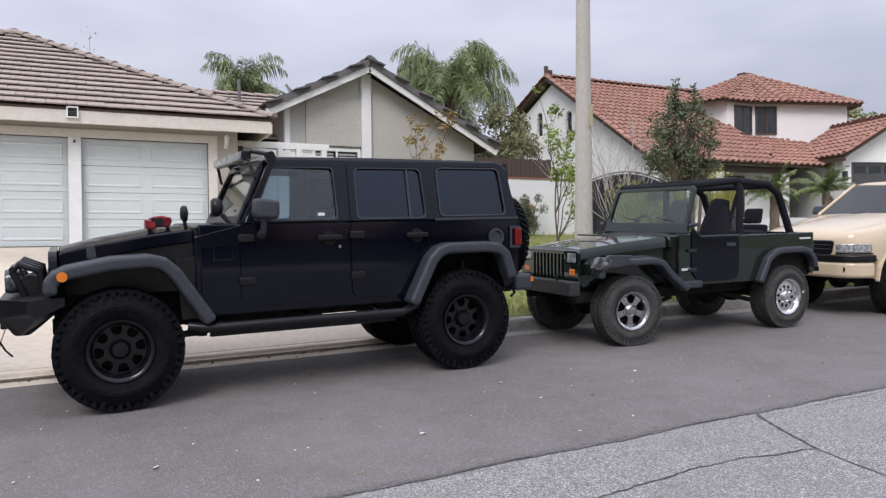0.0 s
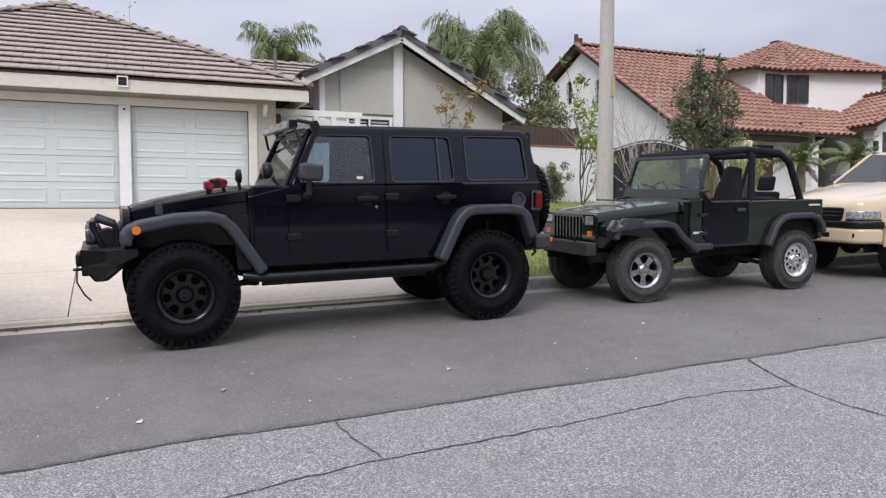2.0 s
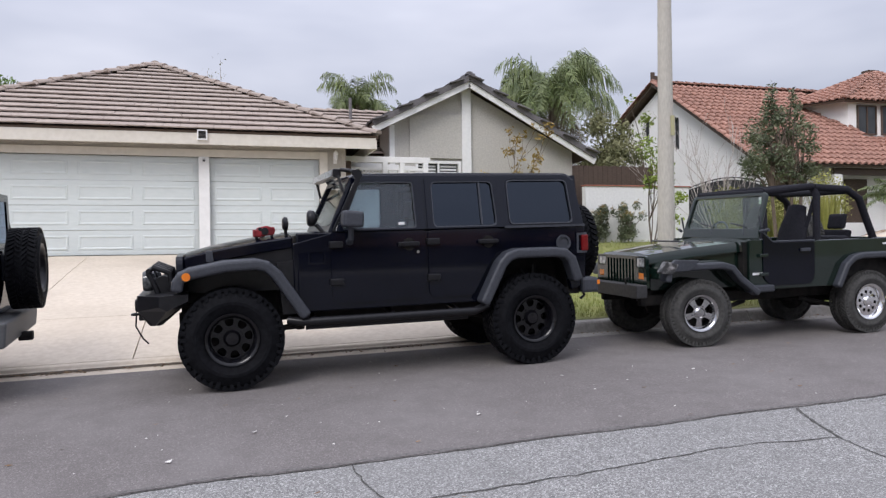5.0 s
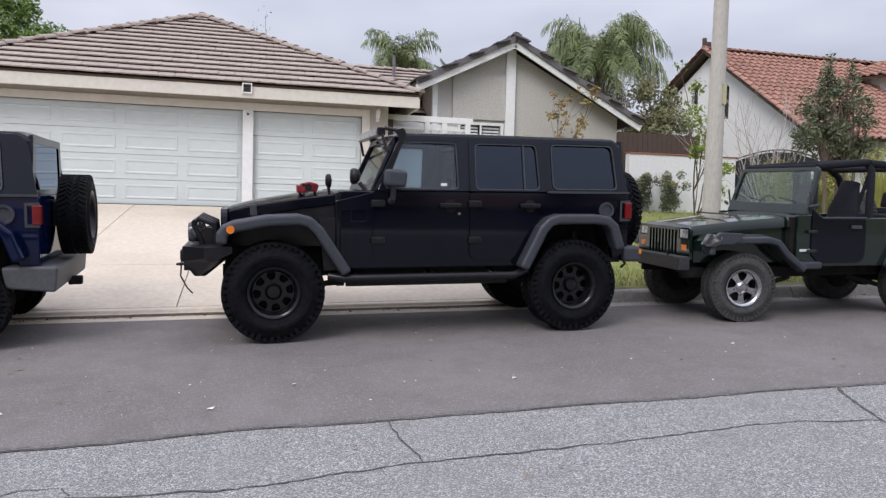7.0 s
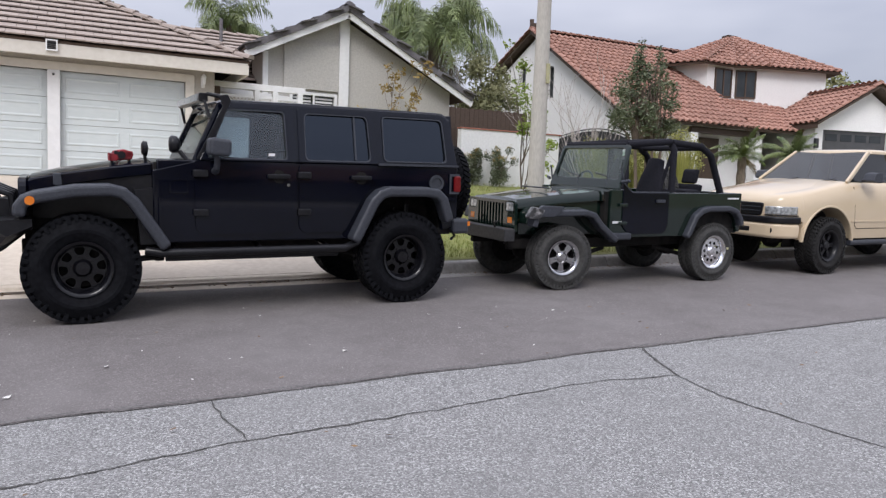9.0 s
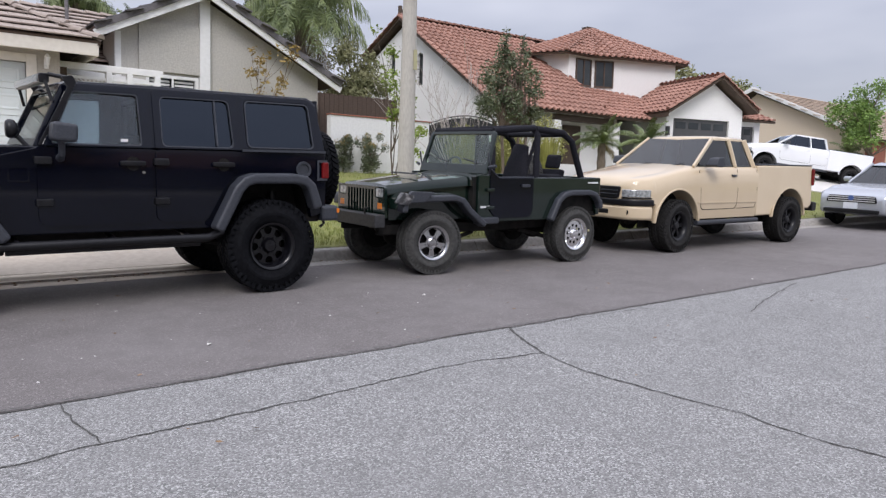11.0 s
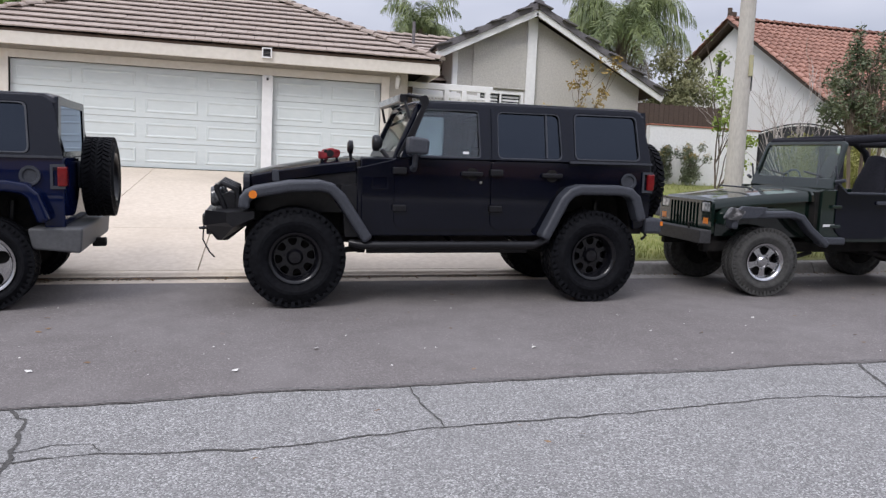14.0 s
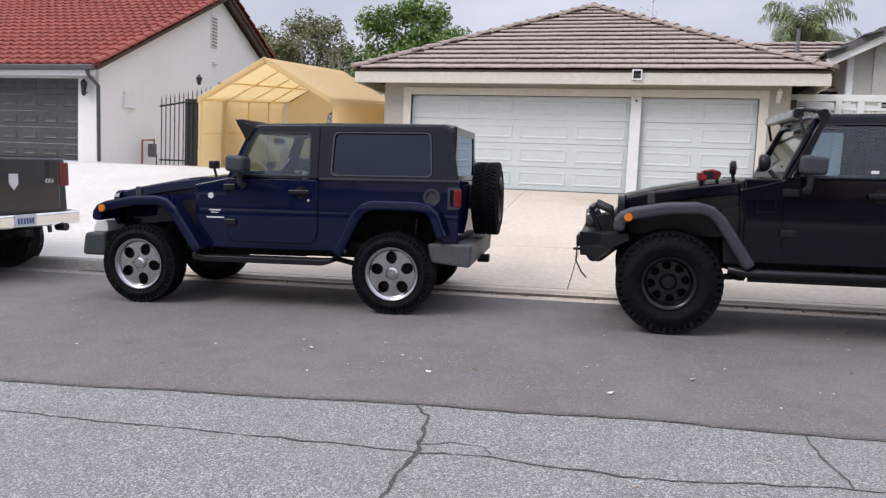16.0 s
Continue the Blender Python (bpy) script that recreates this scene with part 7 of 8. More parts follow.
def yring(x, w_, z, crown):
    return [(x, w_ * a, z + b) for a, b in zip((-1, -0.99, -0.94, -0.55, 0, 0.55, 0.94, 0.99, 1), (-0.12, -0.045, -0.006, crown * 0.7, crown, crown * 0.7, -0.006, -0.045, -0.12))] + [(x, 0.9 * w_, z - 0.13), (x, -0.9 * w_, z - 0.13)]


part("hood", add_loft(bm_new(), [yring(-0.55, 0.515, 1.085, 0.008), yring(-0.52, 0.52, 1.115, 0.015), yring(0.0, 0.575, 1.175, 0.02), yring(0.58, 0.635, 1.225, 0.02)]), M_PAINT_GREEN, yj, smooth=35)
part("cowl", add_loft(bm_new(), [yring(0.59, 0.67, 1.228, 0.018), yring(0.84, 0.735, 1.255, 0.008)]), M_PAINT_GREEN, yj, smooth=35)
part("engine_bay", add_loft(bm_new(), [[(-0.48, -0.48, 0.70), (-0.48, 0.48, 0.70), (-0.48, 0.48, 1.05), (-0.48, -0.48, 1.05)], [(0.62, -0.60, 0.70), (0.62, 0.60, 0.70), (0.62, 0.60, 1.16), (0.62, -0.60, 1.16)]]), M_PAINT_GREEN, yj)
lamps = [rounded(rect(s * 0.435 - 0.085, s * 0.435 + 0.085, 0.965, 1.075), 0.015) for s in (-1, 1)]
amb = [rect(s * 0.45 - 0.05, s * 0.45 + 0.05, 0.83, 0.90) for s in (-1, 1)]
gsl = [rect(-0.28 + k * 0.07 - 0.021, -0.28 + k * 0.07 + 0.021, 0.765, 1.055) for k in range(9)]
yg = part("grille", prism(rounded([(-0.565, 0.72), (0.565, 0.72), (0.555, 1.095), (-0.555, 1.095)], 0.03), -0.585, -0.545, axis="x", holes=lamps + amb + gsl), M_PAINT_GREEN, yj, bevel=0.006)
part("radiator", box(-0.535, -0.51, -0.33, 0.33, 0.75, 1.07), M_UNDER, yg)
for s in (-1, 1):
    part("headlight", box(-0.583, -0.55, s * 0.435 - 0.083, s * 0.435 + 0.083, 0.967, 1.073), M_LAMP, yg, bevel=0.012)
    part("turn_signal", box(-0.588, -0.55, s * 0.45 - 0.05, s * 0.45 + 0.05, 0.83, 0.90), M_AMBER, yg, bevel=0.006)
bp = part("front_bumper", prism(rounded(rect(-0.80, -0.66, 0.64, 0.785), 0.012), -0.70, 0.70), mat("grey_steel_bumper", (0.018, 0.018, 0.02), (0.034, 0.034, 0.036), 25, 0.5), yj, bevel=0.012)
for s in (-1, 1):
    part("bumper_bracket", box(-0.66, -0.40, s * 0.38 - 0.04, s * 0.38 + 0.04, 0.60, 0.72), M_UNDER, bp)
    part("tow_hook", tube([(-0.78, s * 0.45, 0.785), (-0.80, s * 0.45, 0.84), (-0.74, s * 0.45, 0.85)], 0.014, 8), M_UNDER, bp)
# bent corner of the near front fender; no lamp sits here
part("loose_lamp", prism(rounded([(-0.60, 0.92), (-0.44, 0.90), (-0.36, 1.01), (-0.52, 1.05)], 0.03), -0.862, -0.78), mat("torn_grey_plastic", (0.03, 0.03, 0.032), (0.32, 0.31, 0.31), 14, 0.4, contrast=(0.5, 0.75)), yj, "crumpled silver fender corner", bevel=0.02)
part("torn_trim", prism(rounded([(-0.52, 0.93), (-0.22, 0.93), (-0.08, 1.045), (-0.4, 1.06)], 0.03), -0.858, -0.80), M_PLASTIC, yj, bevel=0.015)
wln = math.hypot(0.18, 0.55)
wtm = pose(0.80, 0, 1.245, 0, -math.degrees(math.atan2(0.55, 0.18)), 0) @ Matrix(((0, 1, 0, 0), (1, 0, 0, 0), (0, 0, -1, 0), (0, 0, 0, 1)))
part("windscreen_frame", prism(rounded([(-0.73, 0), (0.73, 0), (0.69, wln), (-0.69, wln)], [0, 0, 0.06, 0.06]), -0.022, 0.022, axis="z", holes=[rounded([(-0.665, 0.13), (0.665, 0.13), (0.635, wln - 0.05), (-0.635, wln - 0.05)], 0.05)]), M_PAINT_GREEN, yj, at=wtm, bevel=0.01)
part("windscreen", prism(rounded([(-0.665, 0.13), (0.665, 0.13), (0.635, wln - 0.05), (-0.635, wln - 0.05)], 0.05), -0.003, 0.003, axis="z"), glass("green_tinted_windscreen", (0.76, 0.84, 0.77), 0.06), yj, at=wtm)
part("sticker", box(0.955, 0.957, -0.60, -0.56, 1.66, 1.74), M_CLOTH_LIGHT, yj)
for y in (-0.48, 0.12):
    part("wiper", tube([(0.80, y, 1.30), (0.83, y + 0.03, 1.40), (0.85, y + 0.30, 1.44)], 0.009, 6), M_PLASTIC, yj)
part("hood_prop", tube([(0.05, -0.3, 1.24), (0.05, 0.3, 1.24)], 0.01, 6), M_PLASTIC, yj)
running_gear(yj, YL, 0.385, 0.08, -0.6, 0.45, 0.66)
for x in (0, YL):
    for s in (-1, 1):
        wheel(yj, x, s * 0.64, 0.385, 0.385, 0.26, "slot" if x == 0 else "holes", 0.009, rubber=M_TYRE_DUSTY, spin=20 + 40 * x, yaw=-7 if x == 0 else 0)
part("valve_tag", box(YL + 0.17, YL + 0.20, -0.835, -0.828, 0.42, 0.45), M_YELLOW, yj)
part("cargo_box", box(2.3, 2.6, -0.3, 0.20, 0.74, 1.24), M_SEAT, yj, bevel=0.05)
sp = wheel(yj, 0, -1, 0, 0.37, 0.22, "slot", 0.009, m=pose(2.55, 0.42, 1.14, 0, 0, 70), rubber=M_TYRE_DUSTY, name="spare_wheel")


for ob in yj.children:
    if not ob.name.startswith(("wheel", "axle", "differential", "valve_tag")) or ob.name.startswith("wheel_box"):
        ob.location.z -= 0.055      # the tired springs let the body sit low


# ---- pickups ----
M_TYRE_WORN = mat("worn_tyre_rubber", (0.014, 0.0135, 0.0135), (0.026, 0.025, 0.0245), 25, 0.8, bump=0.2, bump_scale=90, spec=0.2)
PLAN = [(-0.95, 0.60), (-0.935, 0.68), (-0.90, 0.76), (-0.85, 0.83), (-0.78, 0.89), (-0.68, 0.94), (-0.55, 0.975), (-0.38, 0.995), (-0.2, 1.0)]


def arc(cx, cz, r, a0, a1, n=12):
    return [(cx + r * math.cos(radians(a0 + (a1 - a0) * k / n)), cz + r * math.sin(radians(a0 + (a1 - a0) * k / n))) for k in range(n + 1)]


def pickup(name, m, label, L, paint, glass_m, r, tw, style, lug, lift, hw, kind, bumper, cab=(0.42, 1.06, 2.02, 2.24)):
    """A pickup truck: x runs back from the front axle. cab: windscreen foot and top, rear window top and foot."""
    car = empty(name, m, label, "pickup truck")
    q = lift
    bx = L + 0.86
    ar = r + 0.125
    x0, x1, x2, x3 = cab
    lo = 0.46 + q

    def plan(x):
        """Half width of the body at x: the nose is rounded in plan."""
        k = 1.0
        for (u0, k0), (u1, k1) in zip(PLAN, PLAN[1:]):
            if u0 <= x < u1:
                k = k0 + (k1 - k0) * (x - u0) / (u1 - u0)
        if x < PLAN[0][0]:
            k = PLAN[0][1]
        return hw * k * (1 - 0.03 * smoothstep(L + 0.5, L + 0.9, x))

    def shaped(bm):
        for v in bm.verts:
            x, z = v.co.x, v.co.z
            k = plan(x) / hw * (1 - 0.055 * max(0, (z - (0.98 + q))) / 0.4 - 0.04 * max(0, (0.70 + q - z)) / 0.25)
            v.co.y *= k
        return bm

    def nose(z0, z1, grow, y0=None, back=-0.62):
        """A slab that follows the rounded nose between two heights; with y0, only its near or far corner."""
        us = [u for u, _ in PLAN if u < back] + [back]
        out = [(u - grow, plan(u) + grow) for u in us]
        if y0 is None:
            return prism(out + [(u, -v) for u, v in reversed(out)], z0, z1, axis="z")
        pts = [(u, y0 * v) for u, v in out]
        return prism(pts + [(u + 0.07, v - y0 * 0.05) for u, v in reversed(pts)], z0, z1, axis="z")
    prof = [(-0.90, 0.72 + q), (-0.93, 0.86 + q), (-0.90, 1.00 + q), (-0.83, 1.075 + q), (-0.60, 1.13 + q), (-0.2, 1.19 + q), (x0 - 0.15, 1.275 + q), (x0 + 0.05, 1.30 + q), (x3, 1.315 + q), (x3 + 0.015, 1.315 + q)]
    front_arch = arc(0, r + 0.02, ar, 8, 172)[::-1]
    rear_arch = arc(L, r + 0.02, ar, 8, 172)[::-1]
    body = prof + [(x3 + 0.015, lo), *rear_arch[:0]]
    cabp = prof + [(x3 + 0.015, lo)] + [p for p in reversed(front_arch) if p[1] > lo] + [(-ar - 0.01, 0.62 + q)]
    tops = [(-0.95, 0.965), (-0.90, 1.03), (-0.82, 1.075), (-0.6, 1.115), (-0.2, 1.175), (x0 - 0.15, 1.265), (x0 + 0.05, 1.298), (x3 + 0.015, 1.315)]

    def section(x):
        zt = next(c0 + (c1 - c0) * (x - a0) / (a1 - a0) for (a0, c0), (a1, c1) in zip(tops, tops[1:]) if x <= a1 + 1e-6) + q
        zb_ = 0.72 + q if x < -ar else lo
        if abs(x) < ar:
            zb_ = max(lo, r + 0.02 + math.sqrt(max(0.0, ar * ar - x * x)))
        w_ = plan(x)
        half = []
        for f in (0.0, 0.12, 0.3, 0.5, 0.68, 0.82, 0.91, 0.97):
            z = zb_ + (zt - 0.01 - zb_) * f
            half.append((w_ * (1 - 0.035 * max(0, (0.74 + q - z)) / 0.25 - 0.10 * max(0, (z - (zt - 0.22))) ** 2 / 0.0484), z))
        half += [(w_ * 0.865, zt + 0.004), (w_ * 0.78, zt + 0.012), (w_ * 0.4, zt + 0.022)]
        return [(x, -a_, b_) for a_, b_ in half] + [(x, a_, b_) for a_, b_ in reversed(half)]
    xs_ = sorted({-0.95, -0.93, -0.90, -0.86, -0.82, -0.76, -0.70, -0.62, -ar - 0.001, *[-ar * math.cos(math.pi * k / 18) for k in range(19)], ar + 0.001, 0.7, 1.0, 1.4, x3 - 0.2, x3 + 0.015})
    part("cab_body", add_loft(bm_new(), [section(x) for x in xs_]), paint, car, smooth=42)
    bed = [(x3 + 0.035, 1.33 + q), (bx - 0.02, 1.345 + q), (bx, 1.30 + q), (bx, 0.62 + q), (bx - 0.1, 0.55 + q), (L + ar + 0.0, 0.55 + q)] + [p for p in reversed(rear_arch) if p[1] > 0.55 + q] + [(L - ar - 0.01, lo), (x3 + 0.035, lo)]
    part("bed_body", shaped(prism(bed, -hw, hw)), paint, car, bevel=0.03, smooth=40, segments=3)
    part("bed_rail", prism(rect(x3 + 0.05, bx - 0.03, -hw * 0.93, hw * 0.93), 1.338 + q, 1.358 + q, axis="z", holes=[rect(x3 + 0.12, bx - 0.1, -hw * 0.83, hw * 0.83)]), M_PLASTIC, car, bevel=0.006)
    # the bed is solid: a dark lid stands in for its shaded hollow
    part("bed_liner", box(x3 + 0.12, bx - 0.1, -hw * 0.83, hw * 0.83, 1.335 + q, 1.349 + q), M_UNDER, car)
    for s in (-1, 1):
        for cx in (0, L):
            part("arch_lip", prism(band([p for p in arc(cx, r + 0.02, ar + 0.03, 176, 4, 20)], 0.035), s * (hw + 0.008), s * (hw - 0.05)), paint, car, bevel=0.012)
            part("arch_well", prism([(cx + ar * 1.02, r * 0.9), *arc(cx, r + 0.02, ar * 1.02, 2, 178, 16), (cx - ar * 1.02, r * 0.9)], s * (hw - 0.33), s * (hw - 0.35)), M_UNDER, car)
    # cabin
    zb, zt = 1.29 + q, 1.785 + q
    hb, ht = hw * 0.90, hw * 0.72
    glassy = [[(x0, -hb, zb), (x3 - 0.03, -hb, zb), (x3 - 0.03, hb, zb), (x0, hb, zb)], [(x1 - 0.02, -ht, zt - 0.03), (x2 + 0.02, -ht, zt - 0.03), (x2 + 0.02, ht, zt - 0.03), (x1 - 0.02, ht, zt - 0.03)]]
    part("cabin_glass", add_loft(bm_new(), glassy), glass_m, car, bevel=0.02)

    def rr(z, g, d):
        a, b = x1 - g, x2 + g
        return [(a + 0.10, -ht - d, z), (b - 0.05, -ht - d, z), (b, -ht * 0.85 - d, z), (b, ht * 0.85 + d, z), (b - 0.05, ht + d, z), (a + 0.10, ht + d, z), (a, ht * 0.8 + d, z), (a - 0.02, 0, z), (a, -ht * 0.8 - d, z)]
    part("roof", add_loft(bm_new(), [rr(zt - 0.055, 0.03, 0.02), rr(zt - 0.02, 0.015, 0.015), rr(zt + 0.005, -0.05, -0.03), rr(zt + 0.02, -0.25, -0.2)]), paint, car, smooth=50)
    for s in (-1, 1):
        def pil(a, b, w_, h_):
            return bar((a[0], s * a[1], a[2]), (b[0], s * b[1], b[2]), w_, h_)
        part("pillar", pil((x0 + 0.0, hb + 0.004, zb - 0.01), (x1 + 0.01, ht + 0.008, zt - 0.03), 0.045, 0.075), paint, car, bevel=0.018)
        xm = x1 + (x2 - x1) * 0.52
        part("pillar", pil((xm + 0.02, hb + 0.006, zb - 0.01), (xm - 0.02, ht + 0.010, zt - 0.03), 0.045, 0.08), paint, car, bevel=0.018)
        part("pillar", pil((x3 - 0.06, hb + 0.004, zb - 0.01), (x2 + 0.0, ht + 0.008, zt - 0.03), 0.05, 0.10), paint, car, bevel=0.02)
        seam = [(0.52, zb - 0.06), (0.55, 0.95 + q), (0.58, 0.66 + q), (0.64, 0.61 + q), (xm - 0.03, 0.61 + q), (xm + 0.03, 0.67 + q), (xm + 0.03, 0.95 + q), (xm + 0.02, zb - 0.03)]
        part("door_seam", shaped(tube([(a, s * (hw - 0.002), b) for a, b in seam], 0.005, 5)), M_UNDER, car)
        part("door_seam", shaped(tube([(x3 - 0.02, s * (hw - 0.002), zb - 0.03), (x3 - 0.02, s * (hw - 0.002), 0.95 + q), (x3 - 0.05, s * (hw - 0.002), 0.62 + q), (xm + 0.04, s * (hw - 0.002), 0.61 + q)], 0.005, 5)), M_UNDER, car)
        part("body_crease", bar((0.5, s * (hw + 0.0), 0.72 + q), (x3, s * (hw + 0.0), 0.72 + q), 0.012, 0.02), paint, car)
        part("handle", box(xm - 0.17, xm - 0.04, s * (hw + 0.02), s * (hw - 0.03), 1.14 + q, 1.175 + q), M_PLASTIC if kind == "old" else paint, car, bevel=0.01)
        part("mirror", prism(rounded([(0.62, zb + 0.02), (0.84, zb + 0.0), (0.84, zb + 0.16), (0.68, zb + 0.15)], 0.04), s * (hw + 0.20), s * (hw + 0.02)), M_PLASTIC, car, bevel=0.035, segments=3)
        part("mirror_arm", tube([(0.74, s * (hw - 0.06), zb + 0.03), (0.74, s * (hw + 0.06), zb + 0.05)], 0.025, 8), M_PLASTIC, car)
        part("side_step", tube([(0.50, s * (hw - 0.02), 0.40 + q), (x3 + 0.05, s * (hw - 0.02), 0.40 + q)], 0.04, 10), M_PLASTIC, car)
        part("headlight", nose(0.815 + q, 0.93 + q, 0.006, s, -0.64), M_LAMP, car, bevel=0.012)
        part("headlight_bezel", nose(0.795 + q, 0.812 + q, 0.008, s, -0.62), M_STEEL_BLACK, car)
        part("tail_lamp", box(bx - 0.05, bx + 0.008, s * (hw * 0.985), s * (hw * 0.80), 0.98 + q, 1.28 + q), M_RED_LENS, car, bevel=0.012)
    def hring(x, w_, z, c):
        ys = (-1.0, -0.97, -0.85, -0.5, 0, 0.5, 0.85, 0.97, 1.0)
        zs = (-0.10, -0.03, 0.0, c * 0.75, c, c * 0.75, 0.0, -0.03, -0.10)
        return [(x, w_ * a, z + b) for a, b in zip(ys, zs)] + [(x, w_ * 0.9, z - 0.14), (x, -w_ * 0.9, z - 0.14)]
    part("hood", add_loft(bm_new(), [hring(-0.93, hw * 0.60, 0.995 + q, 0.02), hring(-0.88, hw * 0.66, 1.048 + q, 0.03), hring(-0.78, hw * 0.72, 1.092 + q, 0.04), hring(-0.5, hw * 0.79, 1.145 + q, 0.05), hring(0.0, hw * 0.84, 1.218 + q, 0.055), hring(x0 + 0.1, hw * 0.87, 1.295 + q, 0.035)]), paint, car, smooth=50)
    part("grille", prism(rounded([(-0.47, 0.79 + q), (0.47, 0.79 + q), (0.50, 0.975 + q), (-0.50, 0.975 + q)], 0.05), -0.972, -0.90, axis="x"), M_STEEL_BLACK, car, bevel=0.015)
    for k in range(2):
        part("grille_bar", box(-0.980, -0.95, -0.46, 0.46, 0.85 + k * 0.055 + q, 0.863 + k * 0.055 + q), M_PLASTIC, car, bevel=0.004)
    fb_ = part("front_bumper", nose(0.475 + q, 0.69 + q, 0.03, None, -ar - 0.04), bumper, car, bevel=0.045, segments=4, smooth=45)
    part("bumper_strip", nose(0.692 + q, 0.785 + q, 0.036, None, -ar - 0.03), M_STEEL_BLACK, fb_, bevel=0.02, segments=3, smooth=45)
    for s in (-1, 1):
        part("fog_lamp", tube([(-0.86, s * hw * 0.70, 0.59 + q), (-0.958, s * hw * 0.715, 0.59 + q)], 0.045, 14), M_STEEL_BLACK, fb_)
    part("intake", box(-0.988, -0.9, -0.30, 0.30, 0.545 + q, 0.625 + q), M_STEEL_BLACK, fb_, bevel=0.02)
    rb_ = part("rear_bumper", prism(rounded([(bx + 0.015, 0.50 + q), (bx + 0.17, 0.50 + q), (bx + 0.17, 0.66 + q), (bx + 0.015, 0.68 + q)], 0.03), -hw * 0.97, hw * 0.97), M_CHROME if kind == "grey" else M_STEEL_BLACK, car, bevel=0.03, segments=3)
    tg = part("tailgate", box(bx - 0.02, bx + 0.012, -hw * 0.80, hw * 0.80, 0.70 + q, 1.32 + q), paint, car, bevel=0.02)
    part("gate_recess", prism(rounded([(-hw * 0.72, 0.78 + q), (hw * 0.72, 0.78 + q), (hw * 0.72, 1.22 + q), (-hw * 0.72, 1.22 + q)], 0.04), bx + 0.012, bx + 0.018, axis="x"), paint, tg)
    for y in (-0.32, 0.32):
        part("wiper", tube([(x0 - 0.02, y, zb + 0.0), (x0 + 0.04, y - 0.25, zb + 0.05)], 0.01, 6), M_PLASTIC, car)
    running_gear(car, L, r, q - 0.05, -0.7, 0.7, hw - 0.15)
    for x in (0, L):
        for s in (-1, 1):
            wheel(car, x, s * (hw - tw / 2 + 0.03), r, r, tw, style, lug, spin=25 * x, yaw=4 if (x == 0 and kind == "old") else 0, rubber=M_TYRE_WORN)
    return car, tg, rb_, bx


pickup("beige_pickup", parked(10.38, 7.02), "beige extended-cab pickup with black bumper strip and large black wheels", 3.27, M_PAINT_BEIGE, G_TRUCK, 0.415, 0.29, "dark", 0.016, 0.045, 0.86, "old", M_PAINT_BEIGE, cab=(0.42, 1.08, 2.0, 2.19))
# charcoal truck at the kerb, seen from behind
gt, gtg, grb, gbx = pickup("charcoal_pickup", pose(-7.28 - 4.43 * 1.06, 6.85, road_z(6.85, -7.28 - 4.43 * 1.06) + 0.003, ROAD_TILT, -SIDE_TILT) @ Matrix.Scale(1.06, 4), "charcoal grey pickup truck with chrome rear bumper", 3.57, M_PAINT_GREY, G_TRUCK, 0.41, 0.28, "alloy", 0.010, 0.11, 0.93, "grey", M_CHROME)
ql = 0.11
part("plate_frame", box(gbx + 0.168, gbx + 0.178, -0.16, 0.16, 0.52 + ql, 0.66 + ql), M_PLATE, grb, "blue and white number plate")
for k in range(6):
    part("plate_bar", box(gbx + 0.178, gbx + 0.182, -0.125 + k * 0.044, -0.098 + k * 0.044, 0.55 + ql, 0.62 + ql), M_PLATE_INK, grb)
part("shield_badge", prism([(-0.07, 1.14 + ql), (0.07, 1.14 + ql), (0.07, 1.02 + ql), (0.0, 0.94 + ql), (-0.07, 1.02 + ql)], gbx + 0.018, gbx + 0.030, axis="x"), M_BADGE, gtg, bevel=0.006)
part("exhaust_tip", tube([(gbx + 0.06, 0.62, 0.47 + ql), (gbx + 0.20, 0.62, 0.47 + ql)], 0.05, 14), M_STEEL_BLACK, gt)
part("hitch", box(gbx + 0.05, gbx + 0.22, -0.06, 0.06, 0.40 + ql, 0.48 + ql), M_UNDER, gt)
txt = bpy.data.curves.new("gate_lettering", "FONT")
txt.body, txt.size, txt.extrude, txt.align_x = "4X4", 0.085, 0.003, "CENTER"
tob = new("gate_lettering_curve", txt)
bpy.context.view_layer.update()
tme = bpy.data.meshes.new_from_object(tob)
bpy.data.objects.remove(tob)
tme.materials.append(M_BADGE)
tl_ob = new("gate_lettering", tme)
tl_ob.matrix_basis = pose(gbx + 0.020, 0.56, 1.02 + ql, 90, 0, 90)
tl_ob.parent = gtg
# white truck up on the driveway
fa, ra = Vector((30.4, 16.5, 1.93)), Vector((33.3, 14.25, 1.45))
ax = (ra - fa).normalized()
ay = Vector((0, 0, 1)).cross(ax).normalized()
az = ax.cross(ay)
wm_ = Matrix(((*ax, 0), (*ay, 0), (*az, 0), (0, 0, 0, 1))).transposed()
wm_.translation = fa + ay * 0.9
pickup("white_pickup", wm_, "white crew-cab pickup with black wheels on a driveway", 3.70, M_PAINT_WHITE, G_TINT, 0.40, 0.28, "dark", 0.010, 0.10, 0.97, "new", M_PAINT_WHITE, cab=(0.45, 1.15, 2.45, 2.60))

# ---- silver sedan further down the kerb ----
sd = empty("silver_sedan", parked(18.7, 6.95), "silver sedan with chrome-barred grille parked at the kerb", "car")
SL, shw = 2.87, 0.90


def sedan_shape(bm):
    for v in bm.verts:
        x, z = v.co.x, v.co.z
        v.co.y *= (1 - 0.22 * smoothstep(-0.35, -0.98, x) ** 1.4 - 0.10 * smoothstep(SL + 0.4, SL + 1.1, x)) * (1 - 0.09 * max(0, z - 0.78) / 0.3)
    return bm


